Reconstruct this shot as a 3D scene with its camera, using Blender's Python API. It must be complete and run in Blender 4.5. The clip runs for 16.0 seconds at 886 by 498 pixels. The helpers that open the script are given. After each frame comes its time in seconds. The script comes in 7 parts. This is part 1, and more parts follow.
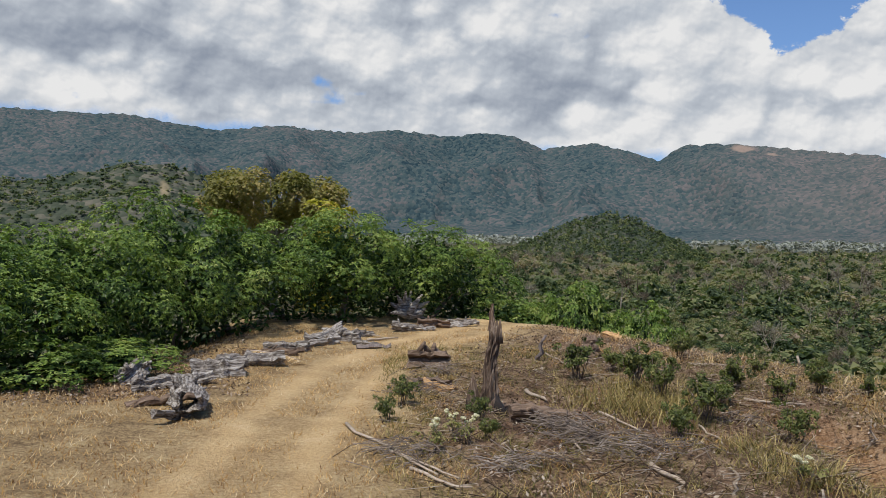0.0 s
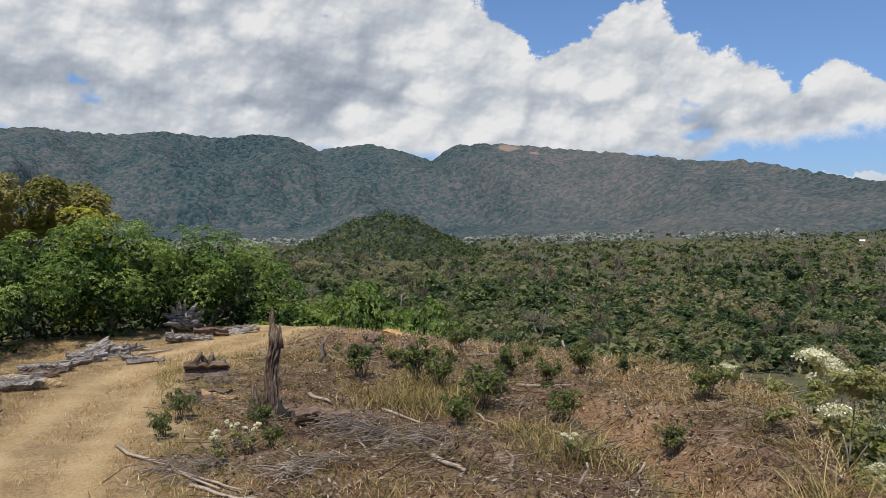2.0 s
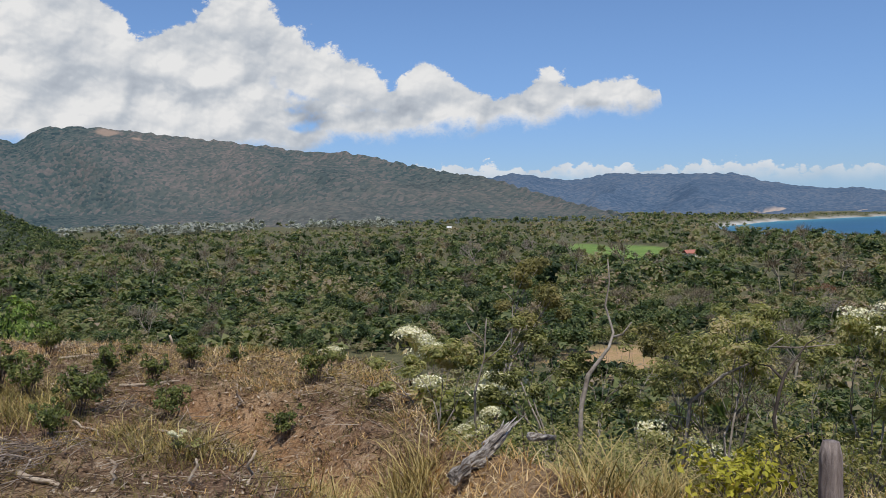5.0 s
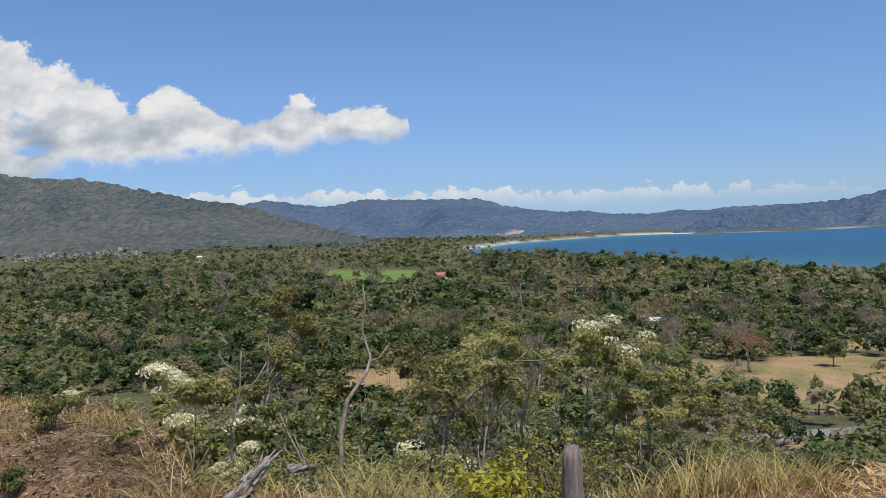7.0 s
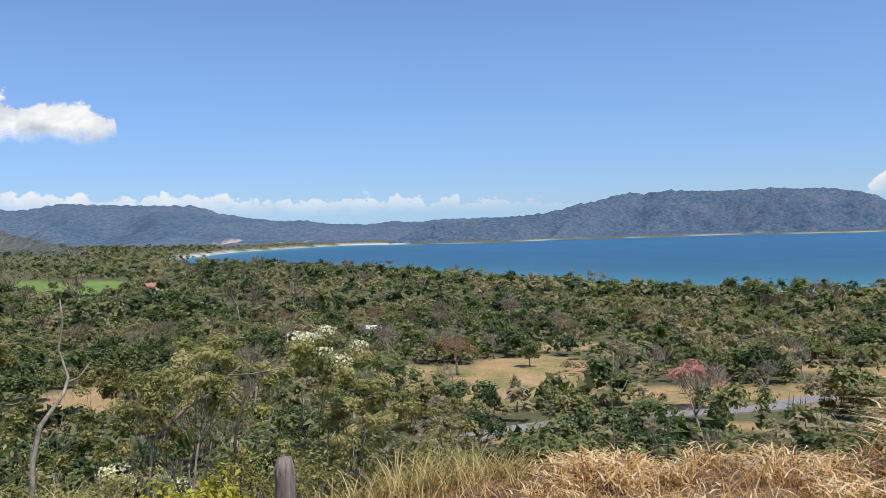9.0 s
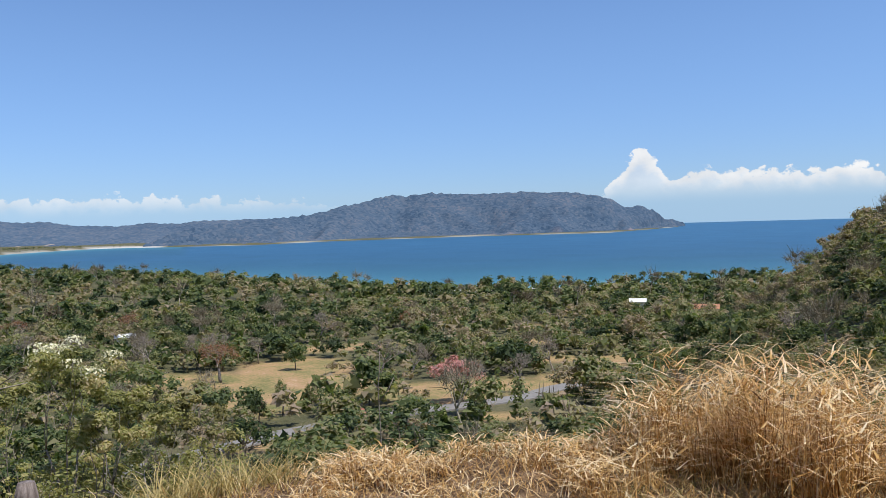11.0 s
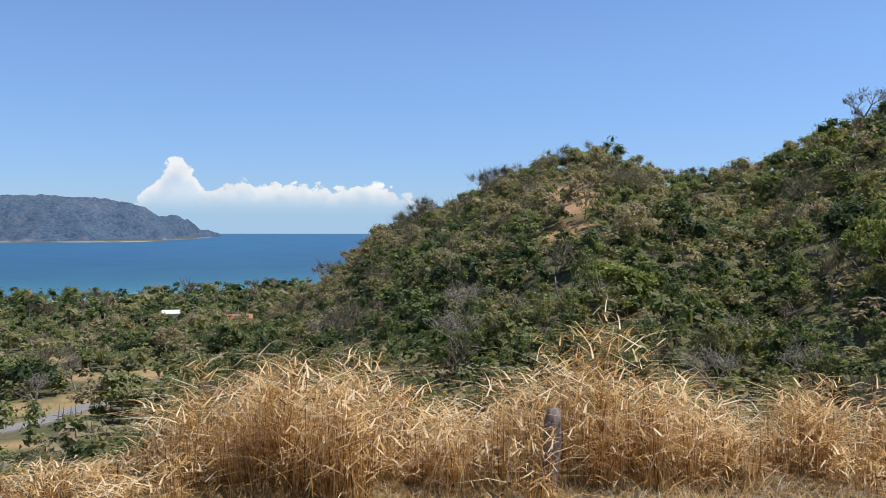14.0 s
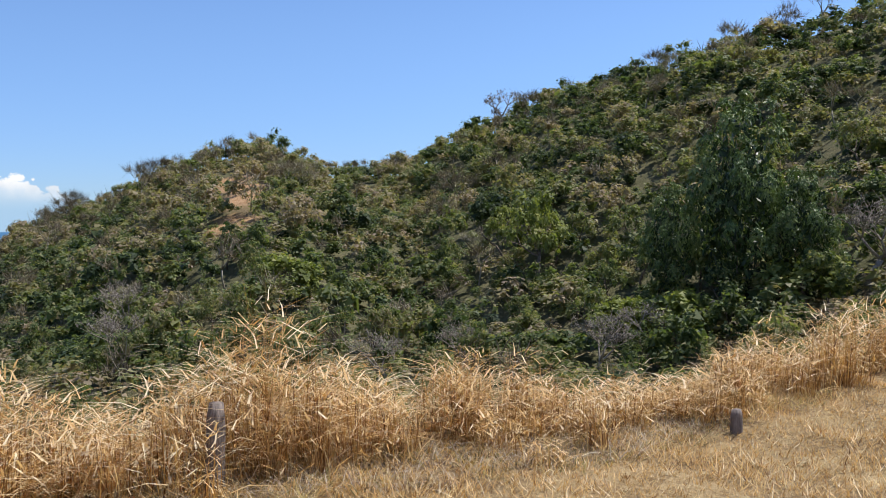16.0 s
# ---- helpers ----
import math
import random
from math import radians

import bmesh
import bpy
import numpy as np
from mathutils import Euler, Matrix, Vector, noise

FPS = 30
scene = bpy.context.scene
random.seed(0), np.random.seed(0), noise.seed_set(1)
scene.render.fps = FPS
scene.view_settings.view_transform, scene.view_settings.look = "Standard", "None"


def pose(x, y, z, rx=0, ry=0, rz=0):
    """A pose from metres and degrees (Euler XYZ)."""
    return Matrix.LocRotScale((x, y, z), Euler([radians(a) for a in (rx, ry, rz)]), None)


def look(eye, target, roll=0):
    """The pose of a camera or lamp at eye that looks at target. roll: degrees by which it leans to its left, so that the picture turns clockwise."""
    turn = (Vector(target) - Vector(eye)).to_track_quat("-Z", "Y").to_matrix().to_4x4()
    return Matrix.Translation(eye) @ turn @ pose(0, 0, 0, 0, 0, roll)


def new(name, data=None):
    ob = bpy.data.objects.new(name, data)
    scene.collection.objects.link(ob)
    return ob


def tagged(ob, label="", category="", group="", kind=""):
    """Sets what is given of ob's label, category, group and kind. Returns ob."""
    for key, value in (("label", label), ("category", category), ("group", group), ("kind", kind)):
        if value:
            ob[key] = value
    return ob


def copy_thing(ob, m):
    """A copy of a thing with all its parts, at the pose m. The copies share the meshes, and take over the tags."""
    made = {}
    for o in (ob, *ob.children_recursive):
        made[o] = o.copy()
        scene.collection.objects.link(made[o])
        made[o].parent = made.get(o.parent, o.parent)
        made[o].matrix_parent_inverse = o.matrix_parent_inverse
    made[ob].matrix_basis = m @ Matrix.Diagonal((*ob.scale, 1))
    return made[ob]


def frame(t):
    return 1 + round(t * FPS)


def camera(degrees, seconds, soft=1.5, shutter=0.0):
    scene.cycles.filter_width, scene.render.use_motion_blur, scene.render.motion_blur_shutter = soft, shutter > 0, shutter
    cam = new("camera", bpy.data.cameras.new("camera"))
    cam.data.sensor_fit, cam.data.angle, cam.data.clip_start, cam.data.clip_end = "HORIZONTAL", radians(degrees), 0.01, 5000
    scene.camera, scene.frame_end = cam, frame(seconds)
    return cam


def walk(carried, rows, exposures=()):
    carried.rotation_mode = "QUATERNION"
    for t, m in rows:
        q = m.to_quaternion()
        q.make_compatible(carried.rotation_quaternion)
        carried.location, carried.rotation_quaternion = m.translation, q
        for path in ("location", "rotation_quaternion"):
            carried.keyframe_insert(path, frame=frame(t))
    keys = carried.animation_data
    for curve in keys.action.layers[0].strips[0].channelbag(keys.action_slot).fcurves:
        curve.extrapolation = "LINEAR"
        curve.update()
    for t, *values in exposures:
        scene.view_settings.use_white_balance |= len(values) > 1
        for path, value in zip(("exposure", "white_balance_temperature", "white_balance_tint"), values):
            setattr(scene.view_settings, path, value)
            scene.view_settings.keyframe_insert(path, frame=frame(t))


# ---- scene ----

EYE_Z = 45.0
SUN_AZ, SUN_EL = 212.0, 64.0

# ---- camera ----
cam = camera(55.74, 16.0, soft=0.62)
PATH = [
    (0.0, -0.03, 0.05, -0.02, -0.0, -1.47, -0.78),
    (0.5, -0.02, 0.05, -0.01, -2.68, -0.07, -0.32),
    (1.0, -0.02, 0.02, -0.01, -7.08, 0.23, 0.05),
    (1.5, -0.0, 0.01, -0.0, -11.08, -0.71, 0.6),
    (2.0, 0.01, 0.04, -0.01, -15.03, -1.46, 1.13),
    (2.5, 0.03, 0.03, -0.01, -20.03, -1.62, 1.29),
    (3.0, 0.06, 0.05, -0.02, -24.33, -1.65, 1.25),
    (3.5, 0.06, 0.05, -0.02, -28.36, -1.71, 1.1),
    (4.0, 0.08, 0.04, -0.02, -33.01, -2.39, 1.24),
    (6.5, 0.1, 0.09, -0.03, -53.08, -1.66, 2.07),
    (7.0, 0.12, 0.08, -0.02, -57.89, -1.51, 2.41),
    (7.5, 0.1, 0.07, -0.02, -62.83, -1.46, 2.06),
    (8.0, 0.09, 0.05, -0.01, -67.54, -1.35, 1.62),
    (8.5, 0.03, 0.0, 0.01, -72.04, -1.26, 1.74),
    (9.0, -0.03, -0.05, 0.03, -76.94, -1.52, 1.62),
    (11.5, -0.02, 0.01, 0.01, -96.59, -1.82, 1.62),
    (12.0, -0.03, 0.09, 0.0, -100.33, -1.79, 1.28),
    (12.5, -0.02, 0.01, -0.0, -104.55, -1.78, 0.41),
    (13.0, -0.06, -0.05, 0.04, -111.33, -1.56, 0.0),
    (13.5, -0.05, -0.06, 0.04, -118.45, -1.33, -0.08),
    (14.0, -0.08, -0.05, 0.04, -123.91, -1.55, -0.14),
    (14.5, -0.06, -0.08, 0.04, -128.93, -1.64, 0.04),
    (15.0, -0.04, -0.11, 0.03, -134.35, -1.65, 0.65),
    (15.5, -0.03, -0.14, -0.03, -140.22, -1.75, 1.2),
    (16.0, -0.11, -0.18, -0.03, -146.36, -2.23, 0.93),
]
walk(cam, [(t, pose(x, y, EYE_Z + z, 90 + pitch, roll, yaw)) for t, x, y, z, yaw, pitch, roll in PATH], exposures=[(0.0, 0.0), (4.0, -0.03), (7.0, 0.02), (7.5, 0.17), (8.0, 0.27), (9.0, 0.27), (12.5, 0.26), (14.5, 0.32), (16.0, 0.42)])


# ---- sky, clouds and sun ----
def sky_world():
    w = bpy.data.worlds.new("sky")
    w.use_nodes = True
    scene.world = w
    nt = w.node_tree
    nt.nodes.clear()
    N = nt.nodes.new
    L = nt.links.new

    def m(op, a, b=None, c=None, clamp=False):
        n = N("ShaderNodeMath")
        n.operation, n.use_clamp = op, clamp
        for i, v in enumerate((a, b, c)):
            if v is None:
                continue
            if isinstance(v, (int, float)):
                n.inputs[i].default_value = v
            else:
                L(v, n.inputs[i])
        return n.outputs[0]

    def smooth(v, lo, hi):
        n = N("ShaderNodeMapRange")
        n.interpolation_type = "SMOOTHSTEP"
        n.inputs[1].default_value, n.inputs[2].default_value = lo, hi
        L(v, n.inputs[0])
        return n.outputs[0]

    tc = N("ShaderNodeTexCoord")
    sep = N("ShaderNodeSeparateXYZ")
    L(tc.outputs["Generated"], sep.inputs[0])
    az = m("MULTIPLY", m("ARCTAN2", sep.outputs[0], sep.outputs[1]), 57.29578)
    el = m("MULTIPLY", m("ARCSINE", sep.outputs[2]), 57.29578)
    sky = N("ShaderNodeTexSky")
    sky.sky_type, sky.sun_disc = "NISHITA", False
    sky.sun_elevation, sky.sun_rotation = radians(SUN_EL), radians(SUN_AZ)
    sky.air_density, sky.dust_density, sky.ozone_density, sky.altitude = 1.0, 0.3, 2.5, 50
    up = N("ShaderNodeCombineXYZ")
    L(sep.outputs[0], up.inputs[0]), L(sep.outputs[1], up.inputs[1])
    L(m("MAXIMUM", m("ADD", sep.outputs[2], 0.012), 0.042), up.inputs[2])
    L(up.outputs[0], sky.inputs[0])

    pos = N("ShaderNodeCombineXYZ")
    L(az, pos.inputs[0]), L(el, pos.inputs[1])

    def fbm(scale, detail, rough, off=(0, 0, 0), stretch=1.0):
        mp = N("ShaderNodeMapping")
        mp.inputs["Location"].default_value = off
        mp.inputs["Scale"].default_value = (1.0, stretch, 1.0)
        L(pos.outputs[0], mp.inputs[0])
        n = N("ShaderNodeTexNoise")
        n.inputs["Scale"].default_value, n.inputs["Detail"].default_value, n.inputs["Roughness"].default_value = scale, detail, rough
        L(mp.outputs[0], n.inputs["Vector"])
        return n.outputs["Fac"]

    def profile(stops, lo, hi, top):
        """A height in degrees that follows the bearing."""
        r = N("ShaderNodeValToRGB")
        f = m("DIVIDE", m("SUBTRACT", az, lo), hi - lo, clamp=True)
        L(f, r.inputs[0])
        e = r.color_ramp.elements
        for i, (a, h) in enumerate(stops):
            p = (a - lo) / (hi - lo)
            k = e[i] if i < 2 else e.new(p)
            k.position = p
            k.color = (h / top,) * 3 + (1,)
        return m("MULTIPLY", r.outputs[0], top)

    n1 = fbm(0.22, 8, 0.58, (3.1, 1.7, 0))
    n1b = fbm(0.22, 8, 0.58, (3.1 + 0.5, 1.7 - 1.1, 0))
    n2 = fbm(0.75, 6, 0.6, (7.0, 2.0, 4.0))
    n2b = fbm(0.75, 6, 0.6, (7.0 + 0.15, 2.0 - 0.35, 4.0))
    s1 = fbm(0.20, 3, 0.5, (3.1, 1.7, 0))
    s1b = fbm(0.20, 3, 0.5, (3.1 + 0.4, 1.7 - 0.9, 0))
    n3 = fbm(0.16, 3, 0.5, (1.0, 9.0, 2.0), 2.2)
    d1, d2 = m("SUBTRACT", n1, 0.5), m("SUBTRACT", n2, 0.5)

    def puffs(scale, off=(0, 0, 0), stretch=1.25):
        warp = N("ShaderNodeMix")
        warp.data_type, warp.blend_type = "RGBA", "LINEAR_LIGHT"
        warp.inputs[0].default_value = 0.8
        nz = N("ShaderNodeTexNoise")
        nz.inputs["Scale"].default_value, nz.inputs["Detail"].default_value = scale * 1.1, 4
        mp = N("ShaderNodeMapping")
        mp.inputs["Location"].default_value = off
        mp.inputs["Scale"].default_value = (1.0, stretch, 1.0)
        L(pos.outputs[0], mp.inputs[0])
        L(mp.outputs[0], nz.inputs["Vector"])
        L(mp.outputs[0], warp.inputs[6]), L(nz.outputs["Color"], warp.inputs[7])
        v = N("ShaderNodeTexVoronoi")
        v.feature = "SMOOTH_F1"
        v.inputs["Scale"].default_value, v.inputs["Smoothness"].default_value = scale, 0.35
        L(warp.outputs[2], v.inputs["Vector"])
        return v.outputs["Distance"]

    p1, p1b = puffs(0.34), puffs(0.34, (0.35, -0.75, 0))
    p2, p2b = puffs(1.0), puffs(1.0, (0.12, -0.26, 0))
    p3 = puffs(2.6)
    rag = m("ADD", m("ADD", m("MULTIPLY", d1, 3.0), m("MULTIPLY", d2, 1.2)), m("ADD", m("MULTIPLY", m("SUBTRACT", 0.42, p1), 3.4), m("ADD", m("MULTIPLY", m("SUBTRACT", 0.42, p2), 1.5), m("MULTIPLY", m("SUBTRACT", 0.42, p3), 0.7))))

    # the great cumulus bank over the mountains
    top = profile([(-60, 17), (-30, 20), (14, 19), (18, 15.2), (21.6, 11.9), (25, 13.2), (27.5, 15.4), (29.5, 14.8), (31, 12.8), (34, 11.1), (37.9, 9.1), (40, 10.3),
                   (42.7, 9.0), (45.0, 8.0), (46.5, 8.8), (48, 9.4), (49.6, 9.0), (51.2, 8.3), (53.0, 8.6), (54.4, 8.6), (55.8, 7.6), (57, 0.0)], -60, 60, 25)
    base = profile([(-60, 6.9), (-28, 6.9), (-9, 6.2), (-3, 5.2), (12, 4.8), (27, 4.3), (37, 4.7), (40, 5.2), (46, 5.4), (55, 6.2), (58, 7)], -60, 60, 25)
    above = m("SUBTRACT", m("ADD", top, m("MULTIPLY", rag, 0.55)), el)
    below = m("SUBTRACT", el, m("ADD", base, m("MULTIPLY", rag, 0.35)))
    body = m("MULTIPLY", smooth(above, 0.0, 0.45), smooth(below, -0.3, 0.9))
    thin = smooth(m("ADD", m("SUBTRACT", n3, 0.24), m("MULTIPLY", d2, 0.22)), 0.0, 0.10)
    mask_a = m("MULTIPLY", body, thin)
    # lit tops and sides, grey undersides
    relief = m("ADD", m("MULTIPLY", m("SUBTRACT", s1, s1b), 1.1), m("ADD", m("MULTIPLY", m("SUBTRACT", p1b, p1), 0.85), m("MULTIPLY", m("SUBTRACT", p2b, p2), 0.30)))
    depth = smooth(above, 0.4, 5.5)
    grey = m("MULTIPLY", depth, smooth(m("SUBTRACT", m("ADD", fbm(0.10, 2, 0.4, (4, 4, 8), 1.8), m("MULTIPLY", m("SUBTRACT", p1, 0.42), 0.25)), 0.38), 0.0, 0.24))
    # heavier bellies of the bank
    belly = None
    for a0, e0, wa, we, k in [(-25, 12.4, 7.5, 2.3, 1.0), (-14, 9.9, 8.0, 1.5, 0.9), (-1, 13.6, 3.2, 1.8, 0.7), (8.5, 9.9, 4.6, 1.7, 1.25), (2.0, 8.6, 4.5, 0.8, 0.5), (-6, 16.5, 9.0, 1.6, 0.8), (24, 7.6, 4.5, 1.0, 0.55), (34, 6.6, 6.0, 0.8, 0.5), (50, 6.6, 5.0, 0.6, 0.5)]:
        q = m("ADD", m("POWER", m("ABSOLUTE", m("DIVIDE", m("SUBTRACT", az, a0), wa)), 2.0), m("POWER", m("ABSOLUTE", m("DIVIDE", m("SUBTRACT", el, e0), we)), 2.0))
        v = m("MULTIPLY", m("POWER", 2.718, m("MULTIPLY", q, -1.0)), k)
        belly = v if belly is None else m("ADD", belly, v)
    belly = smooth(m("ADD", belly, m("ADD", m("MULTIPLY", d1, 1.5), m("MULTIPLY", m("SUBTRACT", p1, 0.42), 0.9))), 0.22, 0.85)
    shade = m("ADD", m("MULTIPLY", grey, 0.16), m("MULTIPLY", belly, 0.31))
    fine_relief = m("ADD", relief, m("ADD", m("MULTIPLY", m("SUBTRACT", n1, n1b), 0.25), m("MULTIPLY", m("SUBTRACT", n2, n2b), 0.15)))
    billow = m("ADD", m("MULTIPLY", m("SUBTRACT", 0.40, p1), 0.10), m("MULTIPLY", m("SUBTRACT", 0.40, p2), 0.10))
    lit_a = m("SUBTRACT", m("ADD", m("ADD", 0.87, billow), m("MULTIPLY", fine_relief, 0.48)), shade, clamp=True)

    # the low white line far off
    top_b = profile([(36, 2.2), (41, 3.2), (46, 2.8), (49.4, 3.0), (52, 2.7), (56, 2.7), (60.6, 3.1), (65, 2.2), (74, 2.3), (79, 2.0), (85, 1.95), (88, 0.5), (103, 0.5), (104, 2.3), (105.3, 3.9), (106.2, 4.7), (107.2, 3.9),
                     (108, 2.8), (110.6, 3.5), (114.3, 2.9), (116.6, 2.8), (119, 3.2), (121, 2.4), (122.6, 2.0), (124, 0)], 30, 130, 6)
    above_b = m("SUBTRACT", m("ADD", top_b, m("ADD", m("MULTIPLY", rag, 0.20), m("ADD", m("MULTIPLY", m("SUBTRACT", 0.40, p3), 0.10), m("MULTIPLY", m("SUBTRACT", 0.42, p2), 0.9)))), el)
    fade = m("MULTIPLY", smooth(m("SUBTRACT", el, 0.7), 0.0, 1.9), smooth(above_b, 0.0, 0.22))
    sink = m("MULTIPLY", smooth(above_b, 0.35, 1.5), m("SUBTRACT", 0.8, m("MULTIPLY", smooth(az, 98, 104), 0.35)))
    fade = m("MULTIPLY", fade, m("SUBTRACT", 1.0, sink))
    fade = m("MULTIPLY", fade, m("ADD", 0.80, m("MULTIPLY", smooth(az, 98, 104), 0.19)))
    lit_b = m("ADD", 0.86, m("MULTIPLY", relief, 0.35), clamp=True)

    ramp = N("ShaderNodeValToRGB")
    ramp.color_ramp.elements[0].position, ramp.color_ramp.elements[0].color = 0.22, (0.34, 0.39, 0.48, 1)
    ramp.color_ramp.elements[1].position, ramp.color_ramp.elements[1].color = 0.95, (1.0, 1.0, 1.0, 1)
    e = ramp.color_ramp.elements.new(0.62)
    e.color = (0.62, 0.67, 0.74, 1)
    mixl = N("ShaderNodeMix")
    mixl.data_type = "FLOAT"
    L(smooth(az, 30, 200), mixl.inputs[0])
    both = m("MAXIMUM", mask_a, m("MULTIPLY", fade, 0.95))
    sel = m("GREATER_THAN", mask_a, 0.02)
    L(sel, mixl.inputs[0])
    L(lit_b, mixl.inputs[2]), L(lit_a, mixl.inputs[3])
    L(mixl.outputs[0], ramp.inputs[0])
    gain = N("ShaderNodeMix")
    gain.data_type, gain.blend_type = "RGBA", "MULTIPLY"
    gain.inputs[0].default_value = 1.0
    L(ramp.outputs[0], gain.inputs[6])
    gain.inputs[7].default_value = (CLOUD_GAIN, CLOUD_GAIN, CLOUD_GAIN, 1)
    tone = N("ShaderNodeMix")
    tone.data_type, tone.blend_type = "RGBA", "MULTIPLY"
    tone.inputs[0].default_value = 1.0
    L(sky.outputs[0], tone.inputs[6])
    low = N("ShaderNodeMix")
    low.data_type = "RGBA"
    L(smooth(el, -1.0, 14.0), low.inputs[0])
    low.inputs[6].default_value, low.inputs[7].default_value = SKY_LOW, SKY_TONE
    L(low.outputs[2], tone.inputs[7])
    mix = N("ShaderNodeMix")
    mix.data_type = "RGBA"
    L(both, mix.inputs[0])
    L(tone.outputs[2], mix.inputs[6]), L(gain.outputs[2], mix.inputs[7])
    bg = N("ShaderNodeBackground")
    bg.inputs[1].default_value = SKY_STRENGTH
    L(mix.outputs[2], bg.inputs[0])
    out = N("ShaderNodeOutputWorld")
    L(bg.outputs[0], out.inputs[0])


SKY_STRENGTH = 0.10
CLOUD_GAIN = 8.0
SKY_TONE = (0.82, 0.97, 1.22, 1)
SKY_LOW = (0.58, 0.75, 1.13, 1)
sky_world()
sun = new("sun", bpy.data.lights.new("sun", "SUN"))
sun.data.energy, sun.data.angle, sun.data.color = 4.4, radians(0.5), (1.0, 0.955, 0.88)
sx, sy = math.sin(radians(SUN_AZ)) * math.cos(radians(SUN_EL)), math.cos(radians(SUN_AZ)) * math.cos(radians(SUN_EL))
sun.matrix_world = look((sx * 300, sy * 300, math.sin(radians(SUN_EL)) * 300), (0, 0, 0))


# ---- numeric helpers ----
rng = np.random.default_rng(7)


def hash2(ix, iy, seed):
    h = (ix.astype(np.int64) * 374761393 + iy.astype(np.int64) * 668265263 + seed * 974634777) & 0x7FFFFFFF
    h = ((h ^ (h >> 13)) * 1274126177) & 0x7FFFFFFF
    return ((h ^ (h >> 16)) & 0xFFFFFF) / float(0xFFFFFF)


def vnoise(x, y, seed=0):
    x, y = np.asarray(x, float), np.asarray(y, float)
    ix, iy = np.floor(x), np.floor(y)
    fx, fy = x - ix, y - iy
    fx, fy = fx * fx * (3 - 2 * fx), fy * fy * (3 - 2 * fy)
    a, b = hash2(ix, iy, seed), hash2(ix + 1, iy, seed)
    c, d = hash2(ix, iy + 1, seed), hash2(ix + 1, iy + 1, seed)
    return (a + (b - a) * fx) * (1 - fy) + (c + (d - c) * fx) * fy


def fbm2(x, y, octaves=4, seed=0, gain=0.5):
    s, amp, tot = 0.0, 1.0, 0.0
    for k in range(octaves):
        s = s + amp * vnoise(np.asarray(x) * 2 ** k, np.asarray(y) * 2 ** k, seed + 17 * k)
        tot += amp
        amp *= gain
    return s / tot - 0.5


def step(v, lo, hi):
    t = np.clip((np.asarray(v, float) - lo) / (hi - lo), 0, 1)
    return t * t * (3 - 2 * t)


def bearing(x, y):
    """Degrees clockwise from +y, from -100 to 260."""
    a = np.degrees(np.arctan2(x, y))
    return np.where(a < -100, a + 360, a)


def at(az, r):
    return r * math.sin(radians(az)), r * math.cos(radians(az))


def curve(az, pairs):
    return np.interp(az, [p[0] for p in pairs], [p[1] for p in pairs])


# ---- the lie of the land ----
TOP = 41.4
BROW = [(-100, 40), (-60, 30), (-28, 27), (-10, 35), (3, 33), (11, 30), (19, 26.5), (23, 25), (27, 23), (33, 21.3), (37, 19.8), (39, 15.5), (41, 12.2), (48, 11.3),
        (54, 10.2), (62, 10.2), (70, 11.0), (85, 12.6), (130, 13.6), (145, 14), (158, 15.5), (166, 18), (172, 21), (180, 28), (220, 40), (260, 40)]
SHORE = [(58.9, 1560), (59.3, 1400), (60.4, 1225), (66, 1010), (73.5, 810), (77.5, 715), (85.7, 620), (88, 575), (93.6, 537), (101, 540), (109, 555), (125, 600), (260, 800)]
FAR_SHORE = [(58.9, 1560), (61.2, 1773), (62.3, 1915), (66, 2164), (70, 2400), (74, 2370), (80, 2230), (85, 2400), (96, 2520), (104, 2480), (107, 2970), (109, 3500), (109.4, 9000), (260, 9000)]
CREST_R = [(112, 360), (119, 290), (127, 240), (134, 215), (139, 215), (145, 235), (150, 225), (160, 205), (175, 185), (260, 175)]
CREST_EL = [(112, -5.2), (114.4, -4.6), (117.3, -3.5), (119, -1.9), (122, -0.6), (127, 1.7), (131, 3.4), (134.5, 3.9), (137, 3.1), (139, 2.2), (144, 2.4), (147, 4.2),
            (150.8, 5.4), (154, 7.0), (160, 8.0), (166, 9.5), (174, 10.8), (260, 12)]
TRACK = [(-40, 9.0), (-22, 9.6), (-16, 10.8), (-13, 12.5), (-10.6, 15.5), (-7.6, 19.3), (-4.6, 23.0), (-1.4, 26.3), (2.2, 29.5), (5.0, 33)]
GULLY = [(24, 17.5), (27.5, 16.5), (29.5, 14.5), (32, 12.8), (35, 11.6), (38, 10.8)]
CLEARINGS = [(82.5, 222, 17, 26), (80.5, 188, 13, 22), (86, 262, 22, 9), (96.5, 188, 24, 12), (91, 176, 18, 9), (103.5, 228, 20, 9), (52.2, 205, 15, 22), (55, 222, 11, 10),
             (80.5, 138, 11, 6), (97, 153, 7, 4), (98.5, 262, 13, 6), (101, 300, 18, 7), (86.5, 195, 12, 16), (77.2, 216, 14, 12), (72.5, 225, 16, 10), (101.2, 200, 9, 8)]
LAWN = [(53.5, 700, 42, 120), (50, 770, 30, 90)]
ROAD = [(70, 128), (78.3, 139), (81, 145), (84.9, 151), (88.7, 157), (94.1, 164), (98.1, 172), (100.2, 183), (103.5, 196), (107, 205)]


